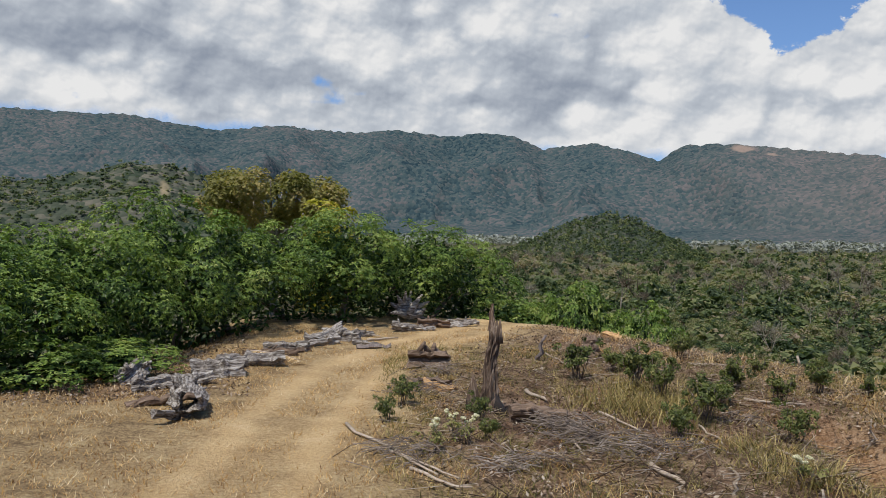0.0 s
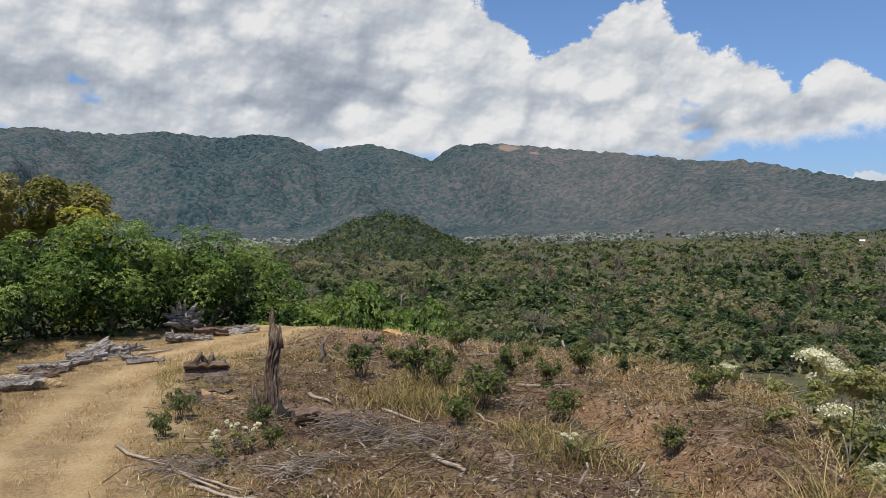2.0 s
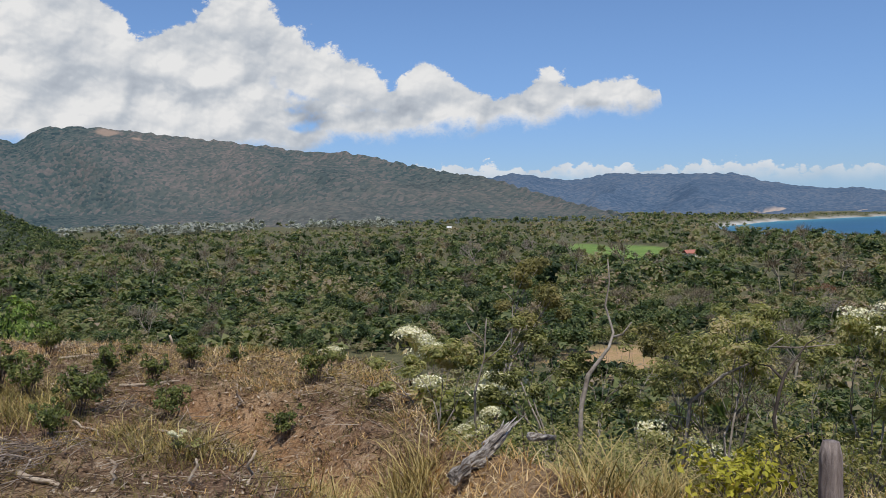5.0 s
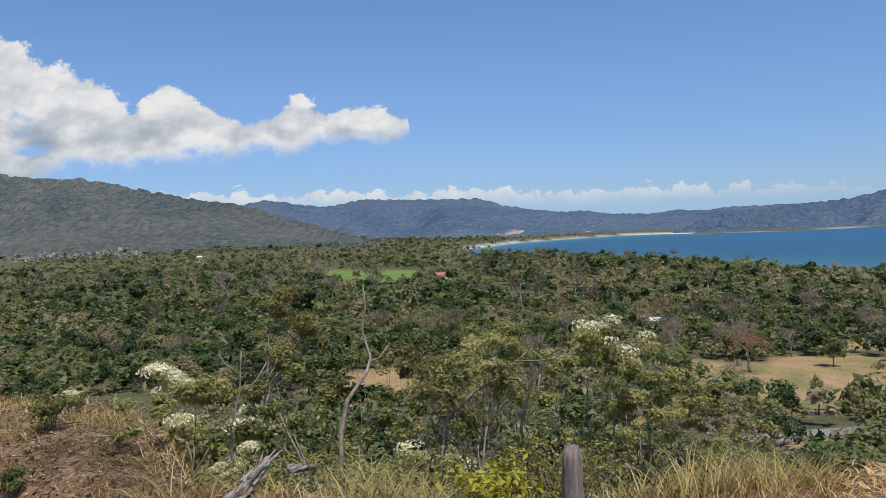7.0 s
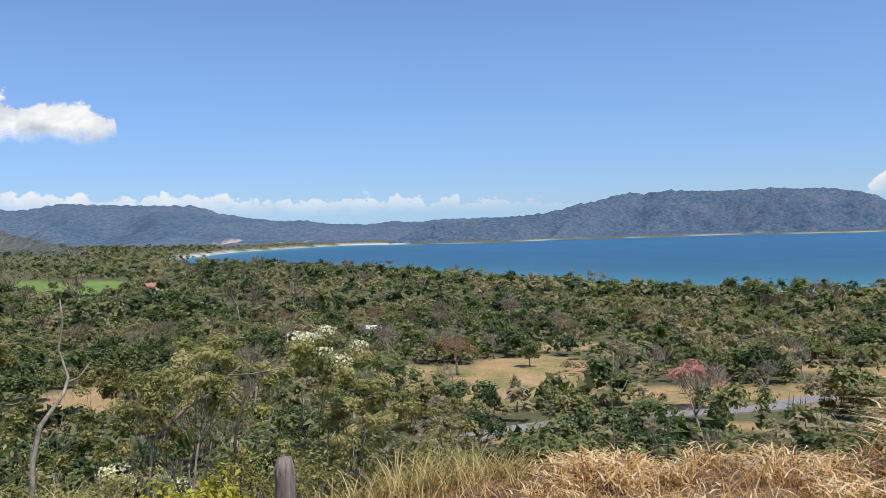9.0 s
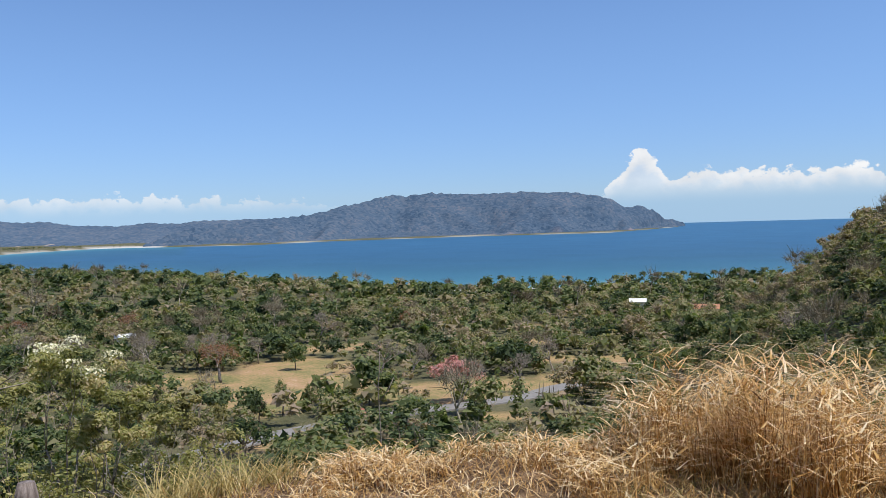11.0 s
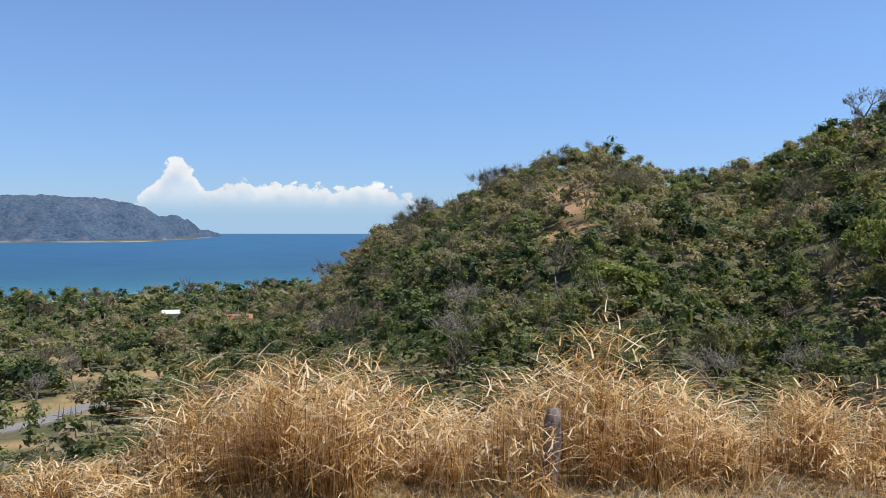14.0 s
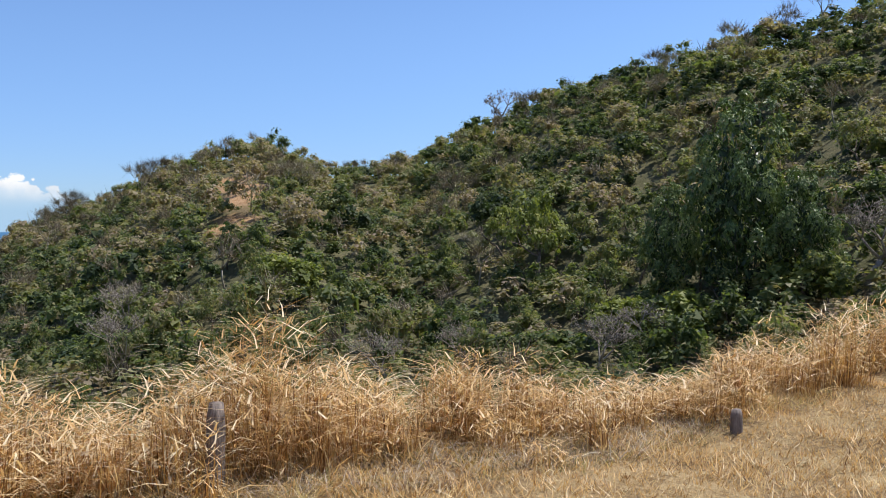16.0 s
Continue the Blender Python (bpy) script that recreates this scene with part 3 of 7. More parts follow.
# ---- ground, one sheet out to the horizon ----
def build_ground():
    az = np.concatenate([np.arange(-34, 180, 0.75), np.arange(180, 326, 4.0)])
    rr = np.concatenate([[0.0], np.arange(0.8, 9.5, 0.8), np.arange(9.5, 36, 0.2), np.geomspace(36, 400, 90), np.geomspace(408, 4900, 60)])
    na, nr = len(az), len(rr)
    A, Rr = np.meshgrid(np.radians(az), rr, indexing="ij")
    X, Y = Rr * np.sin(A), Rr * np.cos(A)
    Zz = land(X, Y)
    V = np.stack([X, Y, Zz], -1).reshape(-1, 3)
    i, j = np.meshgrid(np.arange(na), np.arange(nr - 1), indexing="ij")
    k = (i + 1) % na
    F = np.stack([i * nr + j, i * nr + j + 1, k * nr + j + 1, k * nr + j], -1).reshape(-1, 4)
    me = raw_mesh("ground", V, np.zeros((0, 3), int), F[:, ::-1], None, M_GROUND)
    x, y, z = V.T
    b, r = bearing(x, y), np.hypot(x, y)
    brow = curve(b, BROW)
    trk = chain(x, y, TRACK)
    wob = fbm2(x / 1.2, y / 1.2, 4, 41)
    rut = np.maximum(np.exp(-((np.abs(trk) - 0.80 + 0.3 * wob) / 0.48) ** 2), 0.45 * np.exp(-(trk / 1.6) ** 2))
    flat = np.exp(-(np.maximum(np.abs(bearing(x, y) - 167) - 8, 0) / 6) ** 2) * step(r, 15.5, 9)
    side = step(-(b - curve(r, [(9, -6), (12, -6), (16, -6.5), (20, -4), (25, 0), (30, 5)])) * r / 57.3 * -1 + 0.8 * wob, 0.9, 2.2)
    lit = side * (1 - step(b, 95, 130)) * (1 - 0.75 * step(b, 24, 30) * step(r, 16.5, 18.5)) * np.clip(0.85 + 1.3 * fbm2(x / 2.6, y / 2.6, 4, 77), 0, 1)
    lit = np.maximum(lit, step(18 + 8 * wob - 0 * r, 0, 1) * (1 - step(b, -19 + 4 * wob, -14 + 4 * wob)) * step(r, 17.5, 20) * 0.8)
    lit = np.maximum(lit, step(b, 120, 140) * step(26 - r, 0, 2) * np.clip(0.35 + 1.8 * fbm2(x / 1.6, y / 1.6, 4, 71), 0, 0.9) * step(r - brow, -4.5, -2.0))
    vals = {
        "dirt": np.clip(rut * (1.0 + 0.7 * wob) * step(36 - r, 0, 2), 0, 1) + 0.35 * flat,
        "litter": lit,
        "bare": np.maximum(np.clip(np.exp(-(chain(x, y, GULLY) / 0.8) ** 2) * 1.1, 0, 1) * step(24 - r, 0, 3), patches(x, y, SCARS) * step(r, 90, 100)),
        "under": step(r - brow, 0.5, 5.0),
        "field": np.maximum(patches(x, y, CLEARINGS), 0) * step(r, 90, 110),
        "lawn": patches(x, y, LAWN) * step(r, 90, 110),
        "sand": (1 - step(z, 0.9, 1.6)) * step(r, 200, 300) * np.where((b > 74) & (r > 1500), np.clip(3.0 * fbm2(x / 90, y / 90, 2, 3), 0, 0.6), 1.0),
    }
    for key, v in vals.items():
        a = me.attributes.new(key, "FLOAT", "POINT")
        a.data.foreach_set("value", np.ascontiguousarray(np.clip(v, 0, 1), dtype=np.float32))
    ob = new("ground", me)
    tagged(ob, "dry grassy hilltop falling to a wooded coastal plain", "ground", kind="structure")


build_ground()


def build_sea():
    az = np.concatenate([np.arange(56, 130, 0.5), np.arange(130, 416, 4.0)])
    rr = np.concatenate([[300.0], np.geomspace(480, 4900, 120)])
    A, Rr = np.meshgrid(np.radians(az), rr, indexing="ij")
    X, Y = Rr * np.sin(A), Rr * np.cos(A)
    na, nr = len(az), len(rr)
    i, j = np.meshgrid(np.arange(na), np.arange(nr - 1), indexing="ij")
    k = (i + 1) % na
    F = np.stack([i * nr + j, k * nr + j, k * nr + j + 1, i * nr + j + 1], -1).reshape(-1, 4)
    b = bearing(X, Y)
    off = np.minimum(Rr - curve(b, SHORE), np.where(b < 76, (curve(b, FAR_SHORE) - Rr) * 0.6, 1e6)) + 25 * fbm2(X / 60, Y / 60, 3, 9)
    sh = 0.66 * np.exp(-np.maximum(off, 0) / 360.0)
    foam = np.maximum(0, np.exp(-((off - 12) / 9.0) ** 2), np.zeros_like(off)) + 0.8 * np.exp(-((off - 48) / 6.0) ** 2) * (fbm2(X / 30, Y / 30, 3, 2) > 0.02)
    tint = np.clip(np.maximum(sh, foam * 0.95), 0, 1)
    me = raw_mesh("sea", np.stack([X, Y, np.zeros_like(X)], -1).reshape(-1, 3), np.zeros((0, 3), int), F, tint.ravel(), M_SEA)
    tagged(new("water", me), "calm blue bay with paler water along the beach", "sea", kind="structure")


build_sea()


# ---- mountains ----
def build_range(name, label, mat, skyline, base, crest, foot, az_step, rows=46, spur=0.5, seed=1, bare=None, trees=5.0, grain=520.0, dry=0.0, cliffs=0.0):
    """A wooded range: skyline heights in degrees by bearing, foot and crest distances, spurs running down."""
    lo, hi = skyline[0][0], skyline[-1][0]
    az = np.arange(lo, hi + az_step / 2, az_step)
    v = np.linspace(0, 1.35, rows)
    A, W = np.meshgrid(az, v, indexing="ij")
    rb, rc = curve(A, base), curve(A, crest)
    u = np.clip(W, 0, 1)
    Rr = rb + (rc - rb) * W
    gx, gy = Rr * np.sin(np.radians(A)), Rr * np.cos(np.radians(A))
    wx, wy = gx + grain * 0.5 * fbm2(gx / grain, gy / grain, 3, seed + 2), gy + grain * 0.5 * fbm2(gx / grain, gy / grain, 3, seed + 7)
    ridged = sum((0.5 - np.abs(fbm2(wx * 2 ** k / grain, wy * 2 ** k / grain, 1, seed + 13 * k)) * 2.0) * 0.52 ** k for k in range(4))
    zc = EYE_Z + rc * np.tan(np.radians(curve(A, skyline))) - trees * 0.6
    zb = np.minimum(curve(A, foot), land(rb * np.sin(np.radians(A)), rb * np.cos(np.radians(A)))) - 6.0
    lo_, hi_ = np.percentile(ridged, [4, 97])
    cut = 1 - np.clip((ridged - lo_) / (hi_ - lo_), 0, 1)
    # spurs that run down from the heights of the skyline
    wide = (hi - lo) / 14.0
    A2 = A + wide * 0.8 * fbm2(gx / grain / 1.4, gy / grain / 1.4, 2, seed + 29) * (1 - u)
    run = rc * np.radians(A2) / grain * 0.8
    run = run + 0.55 * fbm2(gx / grain, gy / grain, 2, seed + 37)
    down = np.abs(fbm2(run * 1.2, u * 2.2 + seed, 1, seed + 3)) * 2.0 + 0.25 * np.abs(fbm2(run * 2.3 + u, u * 5.0 + seed, 1, seed + 5)) * 2.0
    down = np.clip((down - np.percentile(down, 2)) / np.ptp(np.percentile(down, [2, 98])), 0, 1)
    cut = 0.3 * cut + 0.7 * down
    rise = np.maximum(u ** 0.8 - 0.72 * spur * cut * np.sin(np.pi * u ** 0.8) ** 0.8, 0.22 * u)
    Zz = zb + (zc - zb) * np.where(W <= 1, rise, 1 - (W - 1) * 1.4)
    x0, y0 = Rr * np.sin(np.radians(A)), Rr * np.cos(np.radians(A))
    Zz = Zz + trees * (fbm2(x0 / 17.0, y0 / 17.0, 2, seed) + 0.1) * np.where(W > 0.02, 0.9 + 1.3 * step(W, 0.93, 1.0), 0)
    n, m = A.shape
    V = np.stack([x0, y0, Zz], -1).reshape(-1, 3)
    i, j = np.meshgrid(np.arange(n - 1), np.arange(m - 1), indexing="ij")
    F = np.stack([i * m + j, (i + 1) * m + j, (i + 1) * m + j + 1, i * m + j + 1], -1).reshape(-1, 4)
    tint = np.zeros(A.shape)
    for a, wv, da, dw in bare or []:
        q = np.hypot((A - a) / da, (W - wv) / dw) + 0.9 * fbm2(A * 3, W * 14, 3, seed + 9)
        tint = np.maximum(tint, 1 - step(q, 0.6, 1.0))
    if dry:
        tint = np.maximum(tint, dry * step(A, 12, 30) * np.clip(0.6 + 1.6 * fbm2(gx / 260, gy / 260, 3, seed + 5), 0, 1))
    if cliffs:
        tint = np.maximum(tint, cliffs * (1 - step(W, 0.03, 0.22 + 0.5 * fbm2(A * 1.3, W * 2, 3, seed + 4))) * step(fbm2(A * 2.2, W * 5, 3, seed + 6), -0.16, 0.12))
    me = raw_mesh(name, V, np.zeros((0, 3), int), F, tint.ravel(), mat)
    tagged(new(name, me), label, "mountains", kind="structure")
    front = (W > 0.03) & (W < 1.02) & (tint < 0.5)
    return V.reshape(n, m, 3)[front]


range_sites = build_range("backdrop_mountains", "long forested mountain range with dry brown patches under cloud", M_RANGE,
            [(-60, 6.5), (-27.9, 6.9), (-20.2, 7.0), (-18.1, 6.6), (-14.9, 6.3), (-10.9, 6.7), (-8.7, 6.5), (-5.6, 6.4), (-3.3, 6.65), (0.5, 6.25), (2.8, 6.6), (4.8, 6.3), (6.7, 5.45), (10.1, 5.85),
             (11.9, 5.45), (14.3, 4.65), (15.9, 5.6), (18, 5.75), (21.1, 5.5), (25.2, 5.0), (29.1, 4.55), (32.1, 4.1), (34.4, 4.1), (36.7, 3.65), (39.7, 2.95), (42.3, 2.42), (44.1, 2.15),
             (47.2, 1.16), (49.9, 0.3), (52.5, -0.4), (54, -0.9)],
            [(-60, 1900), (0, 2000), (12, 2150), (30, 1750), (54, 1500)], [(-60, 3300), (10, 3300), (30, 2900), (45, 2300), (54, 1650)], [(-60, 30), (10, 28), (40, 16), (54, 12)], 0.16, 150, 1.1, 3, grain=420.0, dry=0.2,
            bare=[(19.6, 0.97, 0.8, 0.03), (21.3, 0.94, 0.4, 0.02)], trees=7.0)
build_range("backdrop_far_ridge", "distant ridge beyond the bay, haze blue in its colour", M_FAR,
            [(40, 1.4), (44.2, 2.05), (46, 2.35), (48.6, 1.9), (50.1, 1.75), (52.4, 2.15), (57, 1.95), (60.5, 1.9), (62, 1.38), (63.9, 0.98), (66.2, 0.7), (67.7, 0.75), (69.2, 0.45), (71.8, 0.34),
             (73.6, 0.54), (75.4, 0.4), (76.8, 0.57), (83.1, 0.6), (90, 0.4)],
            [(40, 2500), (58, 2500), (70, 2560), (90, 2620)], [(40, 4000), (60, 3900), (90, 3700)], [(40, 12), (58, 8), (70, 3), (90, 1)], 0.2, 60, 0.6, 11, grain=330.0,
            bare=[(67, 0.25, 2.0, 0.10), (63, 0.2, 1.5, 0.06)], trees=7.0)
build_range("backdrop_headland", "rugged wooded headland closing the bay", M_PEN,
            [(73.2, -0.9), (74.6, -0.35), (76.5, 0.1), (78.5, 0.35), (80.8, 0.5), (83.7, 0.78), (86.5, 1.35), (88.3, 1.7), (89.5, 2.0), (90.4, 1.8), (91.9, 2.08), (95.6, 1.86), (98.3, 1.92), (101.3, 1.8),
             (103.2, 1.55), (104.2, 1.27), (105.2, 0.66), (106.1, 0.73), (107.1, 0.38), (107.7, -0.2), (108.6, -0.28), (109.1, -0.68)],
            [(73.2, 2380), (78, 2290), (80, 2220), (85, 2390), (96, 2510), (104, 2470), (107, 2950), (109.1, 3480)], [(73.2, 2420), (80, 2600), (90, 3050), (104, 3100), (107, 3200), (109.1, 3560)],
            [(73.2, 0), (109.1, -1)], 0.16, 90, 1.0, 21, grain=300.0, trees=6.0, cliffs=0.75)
foothill_sites = build_range("backdrop_foothill", "wooded foothill with a bare strip up its side", M_LEFT,
            [(-60, 3.0), (-27.9, 2.75), (-26, 2.6), (-23.2, 3.3), (-20.5, 4.1), (-18.1, 3.85), (-16, 3.2), (-14.5, 2.3), (-10, 0.5), (-6, -0.8)],
            [(-60, 330), (-6, 420)], [(-60, 620), (-20, 640), (-6, 640)], [(-60, 26), (-6, 28)], 0.25, 70, 0.4, 31, grain=200.0,
            bare=[(-18.4, 0.84, 0.22, 0.14), (-21.6, 0.42, 1.3, 0.07), (-27, 0.20, 5, 0.10)], trees=3.0)
knoll_sites = build_range("backdrop_knoll", "small wooded knoll rising out of the plain", M_LEFT,
            [(1.0, -2.2), (4.0, -1.7), (6.2, -0.6), (7.6, 0.05), (9, 0.75), (10.4, 1.05), (11.3, 1.1), (13.5, 0.45), (15.2, -0.45), (17, -1.4), (21, -2.2)],
            [(1, 1150), (11, 1000), (21, 1150)], [(1, 1300), (21, 1300)], [(1, 12), (21, 12)], 0.25, 50, 0.2, 41, grain=200.0, trees=5.0)


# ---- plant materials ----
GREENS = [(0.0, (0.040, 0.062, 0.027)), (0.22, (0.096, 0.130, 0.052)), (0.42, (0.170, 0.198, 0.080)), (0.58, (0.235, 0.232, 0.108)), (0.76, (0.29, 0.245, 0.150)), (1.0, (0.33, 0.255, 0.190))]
M_WOODS = foliage("mixed_woodland_leaves", GREENS, 0.05, 0.42, spread=0.30)
M_WOODS_PALE = foliage("dry_woodland_twigs", [(0.0, (0.085, 0.066, 0.042)), (0.35, (0.145, 0.115, 0.078)), (0.6, (0.21, 0.175, 0.125)), (1.0, (0.30, 0.27, 0.21))], 0.1, 0.15, spread=0.45)
M_GHOST = foliage("pale_leafless_plantation", [(0.0, (0.20, 0.21, 0.18)), (0.5, (0.30, 0.315, 0.275)), (1.0, (0.38, 0.395, 0.35))], 0.05, 0.2)
M_TREE = foliage("tree_leaves", GREENS, 0.25, 0.48, spread=0.35, per_object=0.5)
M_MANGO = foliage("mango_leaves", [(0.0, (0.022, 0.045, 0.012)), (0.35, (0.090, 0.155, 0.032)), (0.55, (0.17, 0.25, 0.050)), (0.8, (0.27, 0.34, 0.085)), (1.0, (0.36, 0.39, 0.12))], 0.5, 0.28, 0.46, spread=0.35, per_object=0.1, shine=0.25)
M_YELLOW = foliage("yellowing_leaves", [(0.0, (0.10, 0.09, 0.012)), (0.4, (0.26, 0.24, 0.022)), (0.7, (0.42, 0.40, 0.05)), (1.0, (0.5, 0.36, 0.08))], 0.9, 0.35)
M_OLIVE = foliage("dry_olive_leaves", [(0.0, (0.075, 0.080, 0.022)), (0.4, (0.165, 0.162, 0.042)), (0.7, (0.25, 0.225, 0.065)), (1.0, (0.34, 0.26, 0.10))], 0.4, 0.35)
M_SHRUB = foliage("scrub_leaves", [(0.0, (0.060, 0.066, 0.024)), (0.25, (0.160, 0.172, 0.062)), (0.5, (0.290, 0.290, 0.108)), (0.75, (0.40, 0.37, 0.17)), (1.0, (0.46, 0.37, 0.22))], 0.6, 0.48, 0.6, spread=0.6, per_object=0.55)
M_PINK = foliage("pink_blossom", [(0.0, (0.26, 0.12, 0.11)), (0.5, (0.50, 0.22, 0.21)), (1.0, (0.64, 0.38, 0.34))], 0.4, 0.3)
M_RUST = foliage("rust_red_blossom", [(0.0, (0.12, 0.05, 0.03)), (0.5, (0.28, 0.12, 0.065)), (1.0, (0.36, 0.2, 0.12))], 0.4, 0.3)
M_CREAM = foliage("cream_blossom", [(0.0, (0.26, 0.25, 0.10)), (0.35, (0.56, 0.53, 0.32)), (0.7, (0.76, 0.72, 0.54)), (1.0, (0.84, 0.80, 0.66))], 1.5, 0.2, 0.8)
M_STRAW = foliage("dry_grass_straw", [(0.0, (0.13, 0.058, 0.020)), (0.3, (0.34, 0.190, 0.062)), (0.6, (0.58, 0.375, 0.140)), (0.85, (0.76, 0.58, 0.31)), (1.0, (0.84, 0.74, 0.52))], 0.7, 0.38, 0.5, spread=0.6, glow=(1.2, 1.06, 0.78), shine=0.4)
M_GRASS_MIX = foliage("half_dry_grass", [(0.0, (0.085, 0.085, 0.025)), (0.4, (0.22, 0.18, 0.06)), (0.7, (0.38, 0.30, 0.11)), (1.0, (0.55, 0.44, 0.2))], 0.7, 0.3, 0.6, spread=0.7, glow=(1.1, 1.0, 0.65))
M_PALM = foliage("palm_fronds", [(0.0, (0.03, 0.045, 0.015)), (0.5, (0.07, 0.09, 0.03)), (1.0, (0.16, 0.15, 0.06))], 0.3, 0.25)
M_BARK = wood("grey_brown_bark", [(0.3, (0.05, 0.036, 0.026)), (0.5, (0.13, 0.10, 0.075)), (0.7, (0.24, 0.20, 0.16))], 5.0)
M_PALE_BARK = wood("pale_grey_bark", [(0.3, (0.10, 0.080, 0.060)), (0.5, (0.245, 0.21, 0.17)), (0.7, (0.43, 0.39, 0.335))], 7.0)
M_DARK_BARK = wood("dark_bark", [(0.3, (0.018, 0.013, 0.010)), (0.5, (0.05, 0.038, 0.028)), (0.7, (0.12, 0.09, 0.07))], 6.0)


def leafy(g, lumps, leaves, leaf, core=0.72, sub=1, tri=False):
    """A crown: lumps of (x, y, z, radius), each a few inner sprays tinted dark for shade, wrapped in single leaves or
    sprays.
    """
    s = Soup()
    lumps = np.asarray(lumps, float)
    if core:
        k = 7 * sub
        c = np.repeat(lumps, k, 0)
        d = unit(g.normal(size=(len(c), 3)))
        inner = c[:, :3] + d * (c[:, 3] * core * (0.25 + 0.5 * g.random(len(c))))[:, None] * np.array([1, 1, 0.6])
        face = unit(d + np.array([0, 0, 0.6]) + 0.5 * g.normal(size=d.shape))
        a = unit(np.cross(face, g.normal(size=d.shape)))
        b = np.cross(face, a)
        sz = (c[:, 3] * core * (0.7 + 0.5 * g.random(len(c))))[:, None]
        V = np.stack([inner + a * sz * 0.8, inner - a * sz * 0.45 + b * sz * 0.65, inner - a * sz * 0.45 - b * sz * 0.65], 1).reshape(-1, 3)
        # lower tint: the shadowed inside of the crown is put into the colour
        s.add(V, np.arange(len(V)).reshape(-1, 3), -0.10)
    w = lumps[:, 3] ** 2
    pick = g.choice(len(lumps), size=leaves, p=w / w.sum())
    shade = 0.13 * g.normal(size=len(lumps))
    n = unit(g.normal(size=(leaves, 3)) + np.array([0, 0, 0.45]))
    c = lumps[pick, :3] + n * (lumps[pick, 3] * (0.55 + 0.55 * g.random(leaves)))[:, None] * np.array([1, 1, 0.72])
    up = 0.6 if leaves > 200 else 0.95
    face = unit(n * 0.75 + np.array([0, 0, up]) + (0.40 if leaves > 200 else 0.25) * g.normal(size=n.shape))
    size = leaf * (0.55 + 0.9 * g.random(leaves))
    t = 0.09 * g.normal(size=leaves) + shade[pick]
    if tri:
        a = unit(np.cross(face, g.normal(size=face.shape)))
        b = np.cross(face, a)
        sz = size[:, None]
        V = np.stack([c + a * sz * 0.75, c - a * sz * 0.4 + b * sz * 0.55, c - a * sz * 0.4 - b * sz * 0.55], 1).reshape(-1, 3)
        s.add(V, np.arange(3 * leaves).reshape(-1, 3), np.repeat(t, 3))
    else:
        V, F = cards(c, face, size, g, 1.3)
        s.add(V, F, np.repeat(t, 4))
    return s


def dome(g, n, width, height, low, fat):
    """Lumps spread over a crown of that width and height, whose underside lies at low."""
    a, q = g.random(n) * 2 * np.pi, np.sqrt(g.random(n))
    rad = q * width * 0.5 * 0.80
    top = low + (height - low) * np.sqrt(np.maximum(1 - (q * 0.88) ** 2, 0.05))
    z = low + (top - low) * (0.45 + 0.42 * g.random(n))
    r = fat * (0.7 + 0.6 * g.random(n))
    return np.stack([rad * np.cos(a), rad * np.sin(a), z, r], -1)


def limbs(g, soup, height, base_r, spread, forks=3, sides=5, lean=0.1, trunk=0.4, depth=3, wiggle=0.12):
    """A trunk that forks again and again; returns the tips."""
    tips = []

    def grow(p, d, length, r, level):
        n = 4
        pts, rad = [p], [r]
        for k in range(1, n):
            d = unit(d + wiggle * g.normal(size=3) + np.array([0, 0, 0.05]))
            p = p + d * length / (n - 1)
            pts.append(p)
            rad.append(r * (1 - 0.38 * k / (n - 1)))
        add_tube(soup, pts, rad, sides if level < 2 else 3, 0.06, g)
        if level == depth:
            tips.append(p)
            return
        k = forks + int(g.integers(-1, 2))
        for i in range(max(2, k)):
            a = g.random() * 2 * np.pi
            out = np.array([np.cos(a), np.sin(a), 0.0])
            grow(p, unit(d * (1.0 - 0.3 * spread) + out * spread * (0.6 + 0.5 * g.random()) + np.array([0, 0, 0.12])), length * (0.58 + 0.25 * g.random()), rad[-1] * 0.68, level + 1)

    grow(np.zeros(3), unit(np.array([lean * g.normal(), lean * g.normal(), 1.0])), height * trunk, base_r, 0)
    return np.array(tips)


def bare_template(lod, g):
    """A leafless crown about 9 m wide: limbs that fan out into fine upright twigs."""
    s = Soup()
    depth, per, wide = {0: (3, 16, 0.07), 1: (2, 22, 0.10), 2: (1, 16, 0.24), 3: (0, 16, 0.50)}[lod]
    tips = limbs(g, s, 8.0, 0.20, 0.95, 4, 4, 0.08, 0.34, depth, 0.14)
    k = 7.4 / max(tips[:, 2].max(), 1e-3) if depth else 1.0
    V, f3, f4, t = s.arrays()
    out = Soup()
    out.add(V * np.array([1.0, 1.0, k]), f4)
    out.f3.append(f3)
    tips = tips * np.array([1.0, 1.0, k])
    p = np.repeat(tips, per, 0)
    m = len(p)
    d = unit(g.normal(size=(m, 3)) * 0.75 + 0.5 * unit(p * np.array([1, 1, 0.2])) + np.array([0, 0, 0.55]))
    L = ({0: 1.3, 1: 1.9, 2: 2.8, 3: 4.2}[lod] * (0.5 + 0.8 * g.random(m)))[:, None]
    side = unit(np.cross(d, g.normal(size=(m, 3)))) * wide * (0.6 + 0.6 * g.random((m, 1)))
    q = p + 0.35 * L * g.normal(size=(m, 3)) * np.array([0.6, 0.6, 0.35])
    V = np.stack([q - side * 0.5, q + side * 0.5, q + d * L], 1).reshape(-1, 3)
    out.add(V, np.arange(3 * m).reshape(-1, 3), np.repeat(0.1 * g.normal(size=m), 3))
    return out


